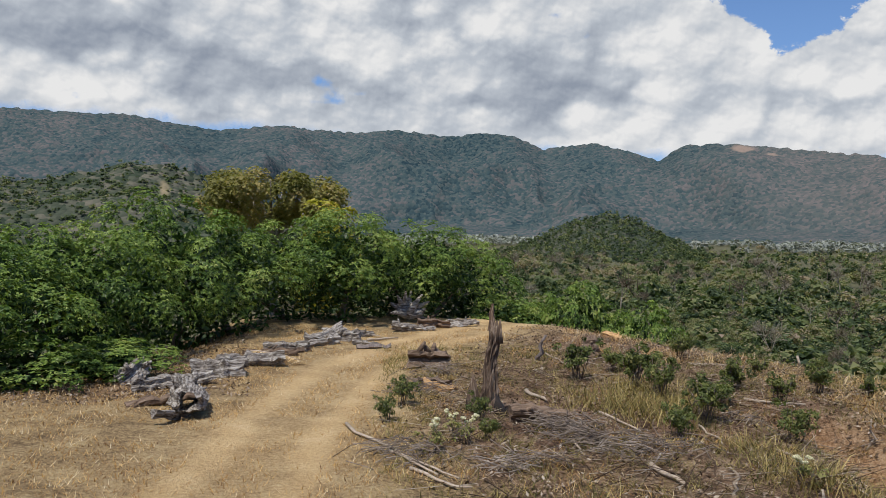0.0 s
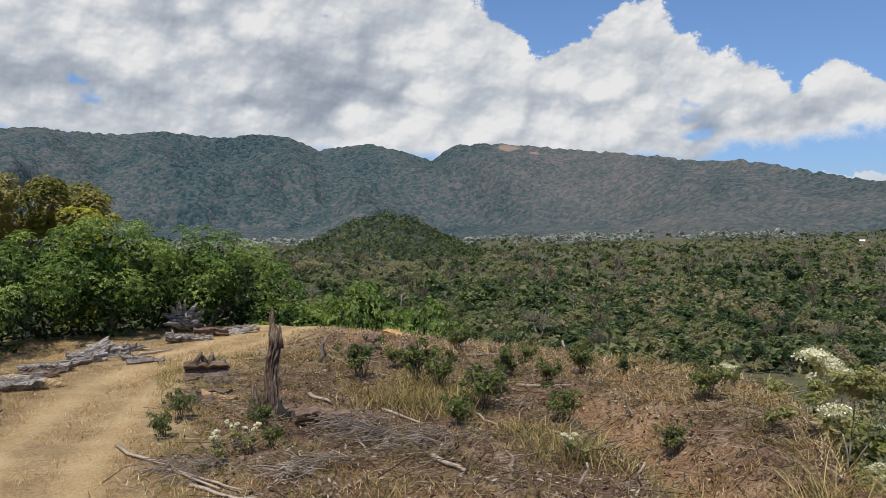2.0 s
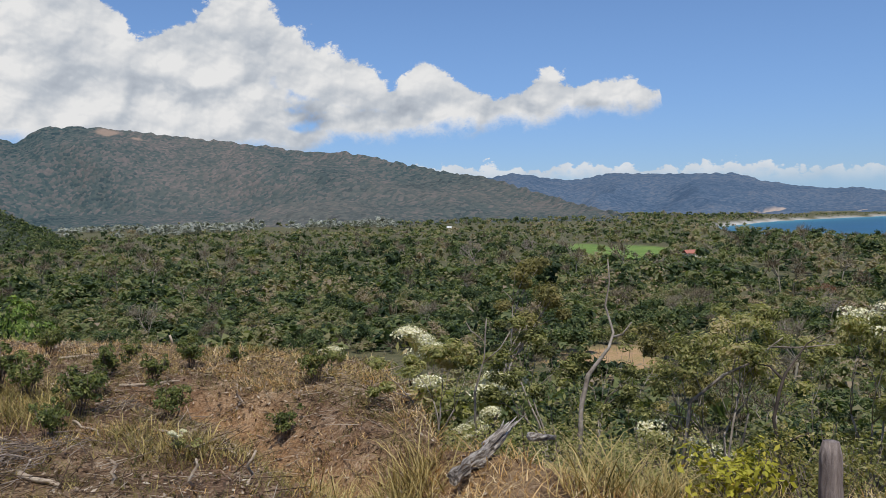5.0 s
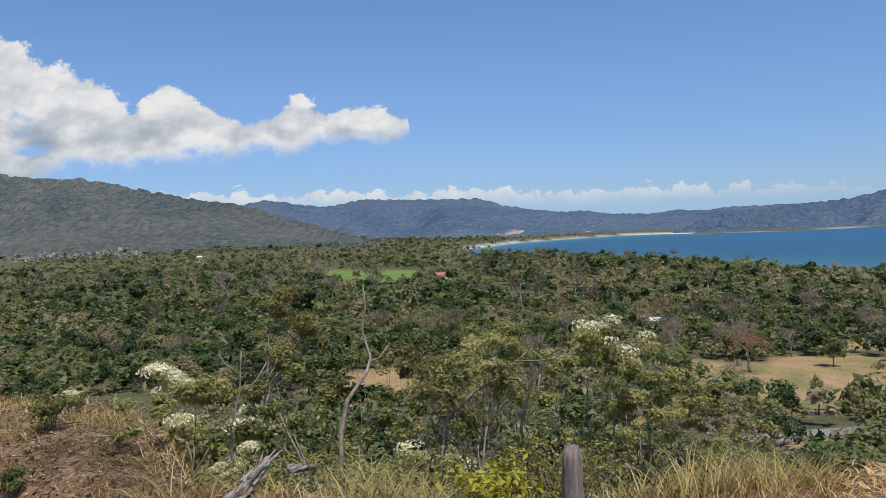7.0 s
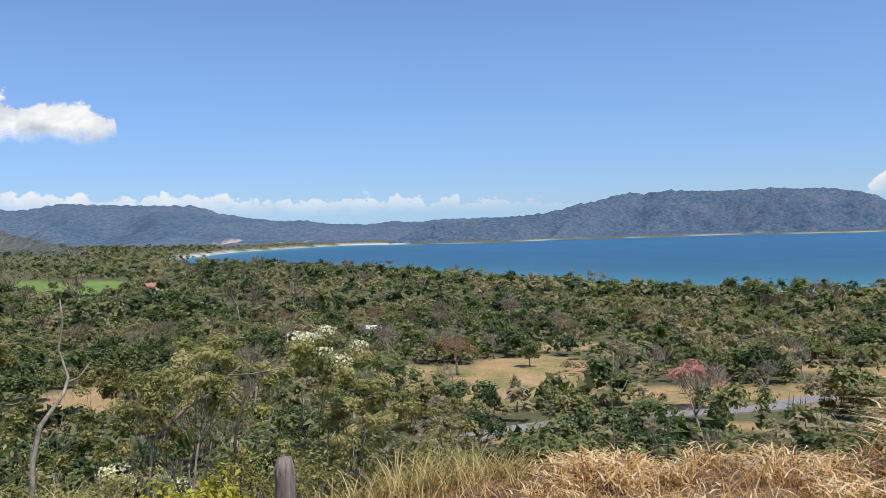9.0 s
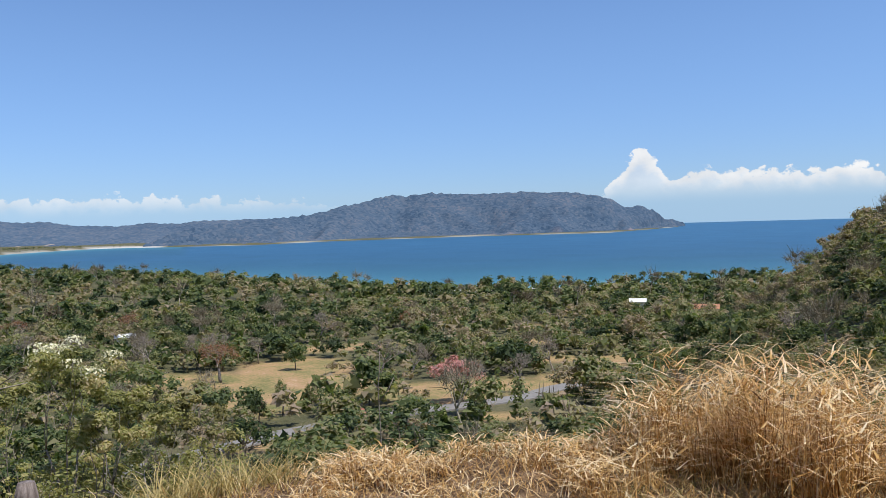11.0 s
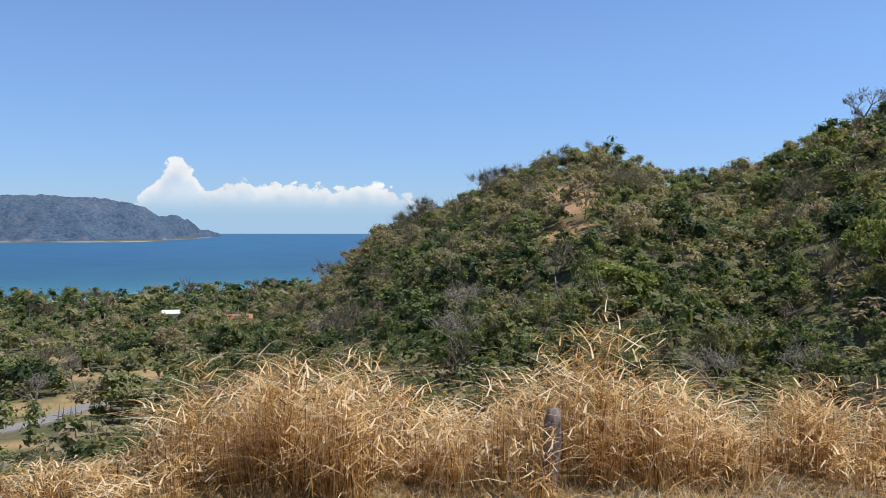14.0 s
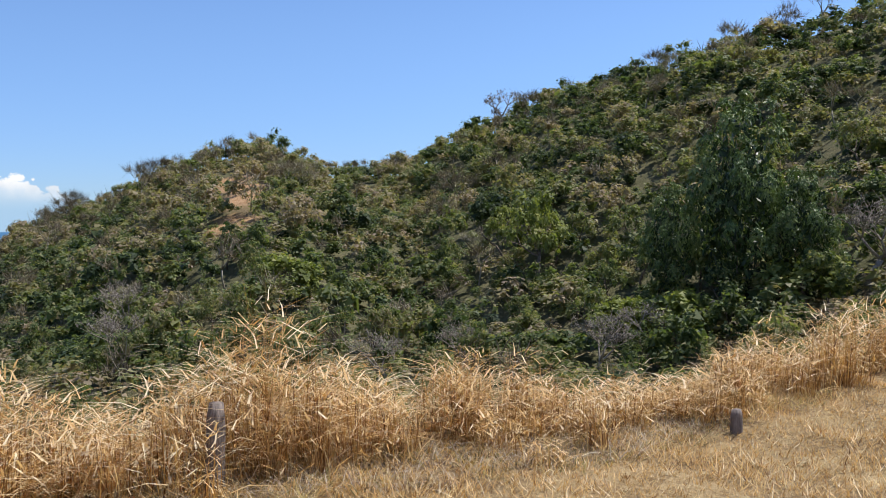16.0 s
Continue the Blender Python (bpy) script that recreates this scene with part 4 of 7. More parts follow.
def crown_template(kind, lod, g):
    """A crown about 9 m wide and 8 m high on the ground's level."""
    if kind == "bare":
        return bare_template(lod, g)
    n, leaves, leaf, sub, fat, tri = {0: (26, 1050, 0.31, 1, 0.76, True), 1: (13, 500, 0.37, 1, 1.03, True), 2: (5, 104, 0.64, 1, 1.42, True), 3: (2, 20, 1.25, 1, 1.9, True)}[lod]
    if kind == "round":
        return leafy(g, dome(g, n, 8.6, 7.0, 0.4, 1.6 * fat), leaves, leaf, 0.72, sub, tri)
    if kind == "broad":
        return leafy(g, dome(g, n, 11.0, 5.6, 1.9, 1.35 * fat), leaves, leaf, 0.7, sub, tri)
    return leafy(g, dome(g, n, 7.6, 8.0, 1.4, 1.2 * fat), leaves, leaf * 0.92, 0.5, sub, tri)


def place_many(soup, template, xyz, scale, turn, tint):
    """Copies of a template joined into one mesh."""
    V, f3, f4, t = template
    m, n = len(xyz), len(V)
    if not m:
        return
    c, s = np.cos(turn)[:, None], np.sin(turn)[:, None]
    X = V[None, :, 0] * scale[:, :1]
    Y = V[None, :, 1] * scale[:, :1]
    out = np.stack([X * c - Y * s + xyz[:, :1], X * s + Y * c + xyz[:, 1:2], V[None, :, 2] * scale[:, 1:] + xyz[:, 2:]], -1).reshape(-1, 3)
    off = (np.arange(m) * n)[:, None, None]
    n0 = soup.n
    soup.v.append(out)
    soup.t.append((t[None] + tint[:, None]).ravel())
    soup.n += len(out)
    if len(f3):
        soup.f3.append((f3[None] + off).reshape(-1, 3) + n0)
    if len(f4):
        soup.f4.append((f4[None] + off).reshape(-1, 4) + n0)


def scatter(g, lo, hi, r0, r1, gap):
    """Jittered places over a sector of the plan."""
    xs = np.arange(-r1, r1, gap)
    X, Y = np.meshgrid(xs, xs)
    X, Y = X.ravel() + gap * 0.9 * (g.random(X.size) - 0.5), Y.ravel() + gap * 0.9 * (g.random(X.size) - 0.5)
    b, r = bearing(X, Y), np.hypot(X, Y)
    k = (b > lo) & (b < hi) & (r > r0) & (r < r1)
    return X[k], Y[k]


def low_by_shore(x, y):
    """Trees stand lower towards the beach."""
    b = bearing(x, y)
    return np.where((b > 62) & (b < 112), np.clip(0.55 + (curve(b, SHORE) - np.hypot(x, y)) / 420.0, 0.55, 1.0), 1.0)


def grow_woods(name, label, g, X, Y, lod, size, kinds, mats=None, variants=3, sink=0.3, tint_mean=0.42, tint_dev=0.26):
    """One joined wood; kinds: (kind, share)."""
    green, pale = Soup(), Soup()
    Zg = land(X, Y)
    which = g.random(len(X))
    groups = fbm2(X / 70.0, Y / 70.0, 3, 55)
    edge = 0.0
    for kind, share in kinds:
        sel = (which >= edge) & (which < edge + share)
        edge += share
        var = g.integers(0, variants, len(X))
        for v in range(variants):
            k = np.where(sel & (var == v))[0]
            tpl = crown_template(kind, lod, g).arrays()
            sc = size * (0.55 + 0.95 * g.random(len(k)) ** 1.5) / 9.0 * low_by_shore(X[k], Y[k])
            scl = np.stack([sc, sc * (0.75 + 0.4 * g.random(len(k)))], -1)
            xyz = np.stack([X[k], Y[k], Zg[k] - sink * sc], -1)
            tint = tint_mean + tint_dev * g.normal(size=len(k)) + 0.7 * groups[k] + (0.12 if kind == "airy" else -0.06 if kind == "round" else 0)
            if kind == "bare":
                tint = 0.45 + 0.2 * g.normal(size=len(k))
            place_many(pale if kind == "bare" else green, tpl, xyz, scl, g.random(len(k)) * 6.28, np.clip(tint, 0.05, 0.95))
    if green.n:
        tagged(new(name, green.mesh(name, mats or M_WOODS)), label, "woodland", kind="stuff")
    if pale.n:
        tagged(new("bare_" + name, pale.mesh("bare_" + name, M_WOODS_PALE)), "leafless grey trees among the dry-season woods", "woodland", kind="stuff")


X, Y = scatter(np.random.default_rng(5), 40, 113, 105, 420, 5.4)
understory = (X, Y)


def open_land(x, y):
    """True where the plain is free of clearings, road and water."""
    ok = (patches(x, y, CLEARINGS) < 0.25) & (patches(x, y, LAWN) < 0.25) & (chain(x, y, ROAD) > 5.0)
    return ok & (land(x, y) > 2.0)


g = np.random.default_rng(11)
KINDS = [("round", 0.30), ("broad", 0.38), ("airy", 0.20), ("bare", 0.12)]
X, Y = scatter(g, -34, 113, 105, 330, 9.4)
k = (open_land(X, Y) | ((patches(X, Y, CLEARINGS) > 0.25) & (chain(X, Y, ROAD) > 6) & (g.random(len(X)) < 0.13))) & ((bearing(X, Y) > 40) | (np.hypot(X, Y) > 220)) & (bearing(X, Y) > -12)
dens = np.where((bearing(X, Y) > 72) & (bearing(X, Y) < 106) & (np.hypot(X, Y) < 300), 0.62, 1.0)
dens = np.where((bearing(X, Y) > 47) & (bearing(X, Y) < 58) & (np.hypot(X, Y) < 196), 0.3, dens)
k &= g.random(len(X)) < dens
grow_woods("near_plain_woods", "dense mixed dry-forest trees covering the plain", g, X[k], Y[k], 1, 9.8, KINDS, variants=4, tint_mean=0.38, tint_dev=0.3)
X, Y = understory
k = open_land(X, Y) & (g.random(len(X)) < 0.8)
grow_woods("plain_understory", "low scrub between the trees of the plain", g, X[k], Y[k], 3, 6.2, [("round", 0.5), ("broad", 0.35), ("bare", 0.15)], tint_mean=0.44)
X, Y = scatter(g, -12, 52, 215, 520, 7.0)
k = open_land(X, Y)
grow_woods("canopy_fill", "low trees closing the canopy of the plain", g, X[k], Y[k], 3, 8.5, [("round", 0.5), ("broad", 0.42), ("bare", 0.08)], tint_mean=0.32)
X, Y = scatter(g, 62, 114, 400, 1300, 8.5)
k = (land(X, Y) > 1.6) & (np.hypot(X, Y) > curve(bearing(X, Y), SHORE) - 190)
grow_woods("shore_thicket", "unbroken green thicket behind the beach", g, X[k], Y[k], 3, 9.5, [("round", 0.6), ("broad", 0.4)], tint_mean=0.30)
X, Y = scatter(g, -34, 116, 330, 900, 14.5)
k = open_land(X, Y) & (g.random(len(X)) < 0.93) & ((bearing(X, Y) > -14) | (np.hypot(X, Y) > 5000))
grow_woods("plain_woods", "dense mixed dry-forest trees covering the plain", g, X[k], Y[k], 2, 12.5, KINDS, tint_mean=0.35, tint_dev=0.3)
X, Y = scatter(g, -12, 78, 900, 2450, 23.0)
k = open_land(X, Y) & ((bearing(X, Y) > 34) | (np.hypot(X, Y) < 1440) | (g.random(len(X)) < 0.12))
grow_woods("far_plain_woods", "distant woods at the foot of the mountains", g, X[k], Y[k], 3, 13.0, KINDS[:3] + [("bare", 0.12)], tint_mean=0.34)
# leafless plantation, a pale band far across the plain
X, Y = scatter(g, -8, 38, 1420, 1960, 13.5)
b, r = bearing(X, Y), np.hypot(X, Y)
k = (fbm2(b / 5.0, r / 300.0, 3, 4) > -0.16) & (np.abs(r - 1700 - 60 * np.sin(b / 4)) < 240)
grow_woods("pale_plantation", "pale leafless plantation trees across the plain", g, X[k], Y[k], 3, 17.0, [("round", 0.5), ("broad", 0.5)], mats=M_GHOST)
# hill across the ravine
X, Y = scatter(g, 110, 181, 30, 340, 6.7)
b, r = bearing(X, Y), np.hypot(X, Y)
rcx = curve(b, CREST_R)
k = (r < rcx + 14) & (r > 52 + 0 * b) & ((r > 105) | (b > 118)) & ((patches(X, Y, SCARS) < 0.3) | (g.random(len(X)) < 0.18)) & (land(X, Y) > 2)
far = r > 120
grow_woods("hillside_woods", "dry tropical forest on the facing hillside", g, X[k & far], Y[k & far], 1, 7.2, [("round", 0.26), ("broad", 0.18), ("airy", 0.40), ("bare", 0.16)], variants=5, tint_mean=0.48, tint_dev=0.34)
near_hill = (X[k & ~far], Y[k & ~far])
# undergrowth between the trees of the hill
X, Y = scatter(g, 113, 181, 48, 300, 3.3)
b, r = bearing(X, Y), np.hypot(X, Y)
k = (r < curve(b, CREST_R) + 4) & (patches(X, Y, SCARS) < 0.3) & ((r > 70) | (g.random(len(X)) < 0.6)) & (land(X, Y) > 2)
grow_woods("hillside_scrub", "scrub and saplings filling the hillside between the trees", g, X[k], Y[k], 2, 4.8, [("round", 0.38), ("airy", 0.5), ("bare", 0.12)], variants=4, tint_mean=0.54, tint_dev=0.3)
X, Y = scatter(g, 36, 113, 50, 125, 4.6)
k = chain(X, Y, ROAD) > 5
grow_woods("slope_scrub", "scrub on the lower slope of the hill", g, X[k], Y[k], 2, 4.6, [("round", 0.4), ("airy", 0.45), ("bare", 0.15)], variants=4, tint_mean=0.48, tint_dev=0.2)


def crowns_on(name, label, sites, count, size, tint):
    """Far tree crowns standing on a mountainside."""
    p = sites[g.choice(len(sites), count, replace=False)]
    s = Soup()
    for v in range(4):
        q = p[v::4]
        sc = size * (0.6 + 0.8 * g.random(len(q))) / 9.0
        place_many(s, crown_template(("round", "broad", "airy", "round")[v], 3, g).arrays(), q - np.array([0, 0, 1.0]), np.stack([sc, sc], -1), g.random(len(q)) * 6.28, np.clip(tint + 0.16 * g.normal(size=len(q)), 0.05, 0.95))
    tagged(new(name, s.mesh(name, M_WOODS)), label, "woodland", kind="stuff")


crowns_on("foothill_woods", "woods covering the foothill", foothill_sites, min(4600, len(foothill_sites)), 5.0, 0.30)
crowns_on("knoll_woods", "woods covering the knoll", knoll_sites, min(1700, len(knoll_sites)), 8.5, 0.26)


# ---- tree and shrub things ----
def make_tree(name, kind, g, mat, bark, lod=0, width=9.0, height=8.0, label="", category="tree", lift=0.0):
    """A tree as one thing: trunk with limbs, and a crown of leaf clumps. Built at the origin at full size."""
    root = empty(name, 0, 0, 0)
    tr = Soup()
    limbs(g, tr, (height + lift) * (0.5 if lift else 0.85), (height + lift) * 0.022, 0.75, 3, 6, 0.05, 0.36 + 0.3 * (lift > 0), 2)
    part("trunk", tr.mesh("trunk", bark), root)
    s = crown_template(kind, lod, g)
    V, f3, f4, t = s.arrays()
    V = V * np.array([width / 9.0, width / 9.0, height / 8.0]) + np.array([0, 0, lift])
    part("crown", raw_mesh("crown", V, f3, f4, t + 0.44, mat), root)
    tagged(root, label, category)
    return root


def make_bare_tree(name, g, bark, width, height, label, blossom=None, category="tree", depth=4, amount=260, forks=3):
    """A leafless spreading tree; blossom: a material for flower tufts at its twigs."""
    root = empty(name, 0, 0, 0)
    tr = Soup()
    tips = limbs(g, tr, height, height * 0.03, 0.95, forks, 6, 0.06, 0.30, depth, 0.16)
    V, f3, f4, t = tr.arrays()
    ext = np.abs(tips[:, :2]).max() * 2
    sc = np.array([width / ext, width / ext, height / tips[:, 2].max()])
    part("trunk", raw_mesh("trunk", V * sc, f3, f4, t, bark), root)
    tips = tips * sc
    tw = Soup()
    for p in tips:
        for _ in range(4):
            d = unit(g.normal(size=3) + np.array([0, 0, 0.5]) + 0.5 * unit(p - np.array([0, 0, height * 0.4])))
            L = width * 0.05 * (0.6 + 0.9 * g.random())
            add_tube(tw, [p, p + d * L * 0.5, p + d * L + 0.2 * L * g.normal(size=3)], [0.034, 0.026, 0.012], 3)
    part("twig_crown", tw.mesh("twig_crown", bark), root)
    if blossom:
        pick = tips[g.integers(0, len(tips), amount * 4)] + g.normal(size=(amount * 4, 3)) * width * 0.045
        bl = Soup()
        V, F = cards(pick, g.normal(size=pick.shape), 0.34 * (0.6 + 0.8 * g.random(len(pick))), g)
        bl.add(V, F, np.repeat(0.5 + 0.2 * g.normal(size=len(pick)), 4))
        part("blossom", bl.mesh("blossom", blossom), root, "pink blossom tufts")
    tagged(root, label, category)
    return root


def leaf_shoots(g, soup, centres, normals, leaves, length, width, droop, tint):
    """Rosettes of long leaves, each bent once along its length."""
    n = len(centres)
    m = n * leaves
    c = np.repeat(centres, leaves, 0)
    nr = np.repeat(unit(normals), leaves, 0)
    out = unit(np.cross(nr, g.normal(size=(m, 3))))
    d = unit(out + nr * (0.15 + 0.5 * g.random((m, 1))))
    L = length * (0.7 + 0.6 * g.random((m, 1)))
    side = unit(np.cross(d, nr + 0.3 * g.normal(size=(m, 3)))) * width * 0.5
    down = np.array([0, 0, -1.0])
    p0 = c
    p1 = c + d * L * 0.5 + down * L * droop * 0.15
    p2 = c + d * L * 0.9 + down * L * droop
    V = np.stack([p0, p1 + side, p2, p1 - side], 1).reshape(-1, 3)
    F = np.arange(4 * m).reshape(-1, 4)
    tt = np.repeat(np.repeat(tint, leaves) + 0.06 * g.normal(size=m), 4)
    soup.add(V, F, tt)


def make_mango(g, width, height, name="mango_tree", label="dense dark-green mango tree with drooping leaves", mat=None, shoots=1300, low=0.25, leaf=0.21, clumps=100):
    root = empty(name, 0, 0, 0)
    tr = Soup()
    limbs(g, tr, height * 0.9, 0.13, 0.9, 3, 7, 0.15, 0.30, 2, 0.2)
    part("trunk", tr.mesh("trunk", M_BARK), root)
    # clumps of rosettes over an uneven dome, and leaves within, coloured dark as inner shade
    n = clumps
    v = unit(g.normal(size=(n, 3)) + np.array([0, 0, 0.25]))
    v[:, 2] = np.abs(v[:, 2]) * 0.9 + 0.1 * v[:, 2] - 0.25 * g.random(n)
    swell = 1 + 0.10 * np.sin(3 * np.arctan2(v[:, 1], v[:, 0]) + g.random() * 6) + 0.09 * g.normal(size=n)
    rise_ = height - low
    cc = v * np.array([width * 0.46, width * 0.46, rise_ * 0.62]) * swell[:, None] + np.array([0, 0, low + rise_ * 0.36])
    cc[:, 2] = np.maximum(cc[:, 2], low + 0.12)
    rr_ = width * 0.122 * (0.7 + 0.6 * g.random(n)) * (60.0 / max(n, 46)) ** 0.5
    core = Soup()
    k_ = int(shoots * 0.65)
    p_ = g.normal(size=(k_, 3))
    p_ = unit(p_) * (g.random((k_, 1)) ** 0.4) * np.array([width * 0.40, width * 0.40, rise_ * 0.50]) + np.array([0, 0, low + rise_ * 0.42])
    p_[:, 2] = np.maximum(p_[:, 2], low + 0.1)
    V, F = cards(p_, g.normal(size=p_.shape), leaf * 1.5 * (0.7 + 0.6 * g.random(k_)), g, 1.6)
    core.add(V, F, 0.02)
    pick = np.repeat(np.arange(n), shoots // n)
    m_ = len(pick)
    nv = unit(g.normal(size=(m_, 3)) * 0.72 + v[pick] * 0.8 + np.array([0, 0, 0.6]))
    c = cc[pick] + nv * rr_[pick][:, None] * (0.75 + 0.4 * g.random((m_, 1)))
    leaf_shoots(g, core, c, nv, 6, leaf, leaf * 0.36, 0.22, 0.54 + 0.13 * g.normal(size=n)[pick] + 0.08 * g.normal(size=m_))
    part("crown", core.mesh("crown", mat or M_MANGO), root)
    tagged(root, label, "tree", "mango trees along the track" if name == "mango_tree" else "")
    return root


def make_shrub(g, width, height, mat, stems=6, leaves=420, leaf=0.13, name="shrub", label="scraggly green shrub on the slope", bark=None, flowers=None, heads=0, open_crown=0.5, category="shrub", core=0.0):
    """Several thin stems with leaf clumps at their ends; heads: cream flower heads on top."""
    root = empty(name, 0, 0, 0)
    st = Soup()
    lumps = []
    for i in range(stems):
        a = g.random() * 6.283
        tip = np.array([math.cos(a), math.sin(a), 0]) * width * (0.12 + 0.36 * g.random()) + np.array([0, 0, height * (0.6 + 0.32 * g.random())])
        mid = tip * np.array([0.45, 0.45, 0.5]) + 0.06 * width * g.normal(size=3)
        add_tube(st, [np.zeros(3) + np.array([0.06 * g.normal(), 0.06 * g.normal(), -0.15]), mid, tip], [0.006 * height + 0.006, 0.0045 * height + 0.004, 0.004], 4)
        for _ in range(3):
            p = mid + (tip - mid) * (0.25 + 0.75 * g.random()) + 0.14 * width * g.normal(size=3) * np.array([1, 1, 0.6])
            lumps.append((*p, width * 0.13 * (0.6 + 0.8 * g.random())))
            add_tube(st, [mid + (tip - mid) * 0.3, (mid + p) / 2 + 0.03 * g.normal(size=3), p], [0.006 * height + 0.004, 0.006, 0.004], 3)
    part("woody_frame", st.mesh("woody_frame", bark or M_BARK), root)
    s = leafy(g, lumps, leaves, leaf, core, 1)
    V, f3, f4, t = s.arrays()
    part("foliage", raw_mesh("foliage", V, f3, f4, t + 0.56, mat), root)
    if heads:
        fl = Soup()
        lp = np.array(lumps)
        top = lp[np.argsort(-lp[:, 2])][: max(3, len(lp) // 5)]
        for i in range(heads):
            b = top[g.integers(0, len(top))]
            c0 = b[:3] + unit(g.normal(size=3) + np.array([0, 0, 1.2])) * b[3] * 1.05
            n = 84
            nv = unit(g.normal(size=(n, 3)) + np.array([0, 0, 0.6]))
            big = 1.0 if height > 2 else 0.24
            pts = c0 + nv * np.array([0.20, 0.20, 0.12]) * big * (0.7 + 0.4 * g.random((n, 1)))
            V, F = cards(pts, nv + 0.4 * g.normal(size=(n, 3)), 0.066 * max(big, 0.6), g)
            fl.add(V, F, np.repeat(0.6 + 0.2 * g.normal(size=n), 4))
        part("blossom", fl.mesh("blossom", flowers), root, "cream flower heads")["kind"] = "stuff"
    tagged(root, label, category)
    return root


def make_slender_tree(g, width, height, mat, bark, label, leaves=2600, leaf=0.062, bare=0.25, flowers=None):
    """A thin crooked tree: forked limbs, sprays of small leaves at most of the tips, blossom on top of some."""
    st = Soup()
    tips = limbs(g, st, 1.0, 0.021, 0.85, 3, 6, 0.16, 0.42, 3, 0.26)
    V, f3, f4, t = st.arrays()
    k = np.array([width / np.ptp(tips[:, 0]), width / np.ptp(tips[:, 1]), height / tips[:, 2].max()])
    root = empty("slender_tree", 0, 0, 0)
    part("trunk", raw_mesh("trunk", V * k, f3, f4, t, bark), root)
    tips = tips * k
    live = tips[g.random(len(tips)) > bare]
    n = unit(g.normal(size=(leaves, 3)))
    pick = g.integers(0, len(live), leaves)
    spread = width * (0.085 + 0.05 * g.random(len(live)))
    pts = live[pick] + n * (spread[pick] * (0.35 + 0.75 * g.random(leaves)))[:, None] * np.array([1, 1, 0.6]) - np.array([0, 0, 0.03])
    cr = Soup()
    Vc, Fc = cards(pts, n + np.array([0, 0, 0.8]) + 0.5 * g.normal(size=n.shape), leaf * (0.7 + 0.6 * g.random(leaves)), g, 1.7)
    cr.add(Vc, Fc, np.repeat(0.42 + 0.16 * g.normal(size=len(live))[pick] + 0.08 * g.normal(size=leaves), 4))
    part("foliage", cr.mesh("foliage", mat), root)
    if flowers:
        fl = Soup()
        for c0 in live[np.argsort(-live[:, 2])][: len(live) // 3]:
            m = 110
            nv = unit(g.normal(size=(m, 3)) + np.array([0, 0, 0.7]))
            Vc, Fc = cards(c0 + np.array([0, 0, 0.12]) + nv * np.array([0.20, 0.20, 0.12]) * (0.75 + 0.35 * g.random((m, 1))), nv + 0.5 * g.normal(size=(m, 3)), 0.055, g)
            fl.add(Vc, Fc, np.repeat(0.6 + 0.2 * g.normal(size=m), 4))
        part("blossom", fl.mesh("blossom", flowers), root, "cream flower heads")["kind"] = "stuff"
    return tagged(root, label, "tree")


def put(ob, az, r, turn=0.0, scale=1.0, sink=0.05, first=False):
    """Sets a thing, or a copy of it, on the ground at a bearing and distance."""
    x, y = at(az, r)
    c = ob if first else copy_thing(ob, Matrix())
    c.matrix_basis = pose(x, y, ground_at(x, y) - sink, 0, 0, turn)
    c.scale = scale if isinstance(scale, tuple) else (scale,) * 3
    return c


class Stock:
    """Patterns of one kind of thing: the first use of each stands the pattern itself, later ones copies."""

    def __init__(self, *obs):
        self.obs, self.used = list(obs), set()

    def put(self, i, *a, **k):
        i = i % len(self.obs)
        first = i not in self.used
        self.used.add(i)
        return put(self.obs[i], *a, first=first, **k)


# ---- mango row along the track ----
g = np.random.default_rng(21)
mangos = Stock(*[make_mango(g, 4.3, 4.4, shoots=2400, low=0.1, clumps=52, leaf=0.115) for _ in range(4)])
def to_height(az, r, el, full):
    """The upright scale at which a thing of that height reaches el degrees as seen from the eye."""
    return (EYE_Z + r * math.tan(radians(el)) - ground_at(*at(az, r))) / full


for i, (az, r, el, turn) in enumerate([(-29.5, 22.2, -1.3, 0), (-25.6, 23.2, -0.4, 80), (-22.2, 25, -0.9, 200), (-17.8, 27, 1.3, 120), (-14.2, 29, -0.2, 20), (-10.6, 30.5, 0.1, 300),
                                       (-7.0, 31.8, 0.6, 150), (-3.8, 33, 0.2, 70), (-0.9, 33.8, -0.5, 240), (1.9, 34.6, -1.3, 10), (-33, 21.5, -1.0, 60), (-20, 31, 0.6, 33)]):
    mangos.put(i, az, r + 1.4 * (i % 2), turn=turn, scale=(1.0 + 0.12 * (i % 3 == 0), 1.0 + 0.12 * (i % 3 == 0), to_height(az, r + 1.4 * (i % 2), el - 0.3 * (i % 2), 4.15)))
bush = Stock(make_mango(g, 3.4, 2.4, "leafy_bush", "leafy bright-green bush beyond the brow", None, 900, 0.1, 0.14, 50), make_mango(g, 3.2, 2.2, "leafy_bush", "leafy bright-green bush beyond the brow", None, 900, 0.1, 0.14, 50))
for i, (az, r, el) in enumerate([(4.4, 34, -4.6), (6.6, 34.5, -4.3), (9.3, 34, -3.7), (11.4, 34.5, -4.6), (13.6, 33.5, -5.1), (-21.5, 22.0, -7.0), (-26.5, 21.0, -7.0)]):
    bush.put(i, az, r, turn=50 * i, scale=(0.9, 0.9, to_height(az, r, el, 2.6)))
x, y = at(-11.6, 50)
zg = ground_at(x, y)
olive = empty("spreading_tree", x, y, zg)
tr = Soup()
top = EYE_Z + 50 * math.tan(radians(4.7)) - zg
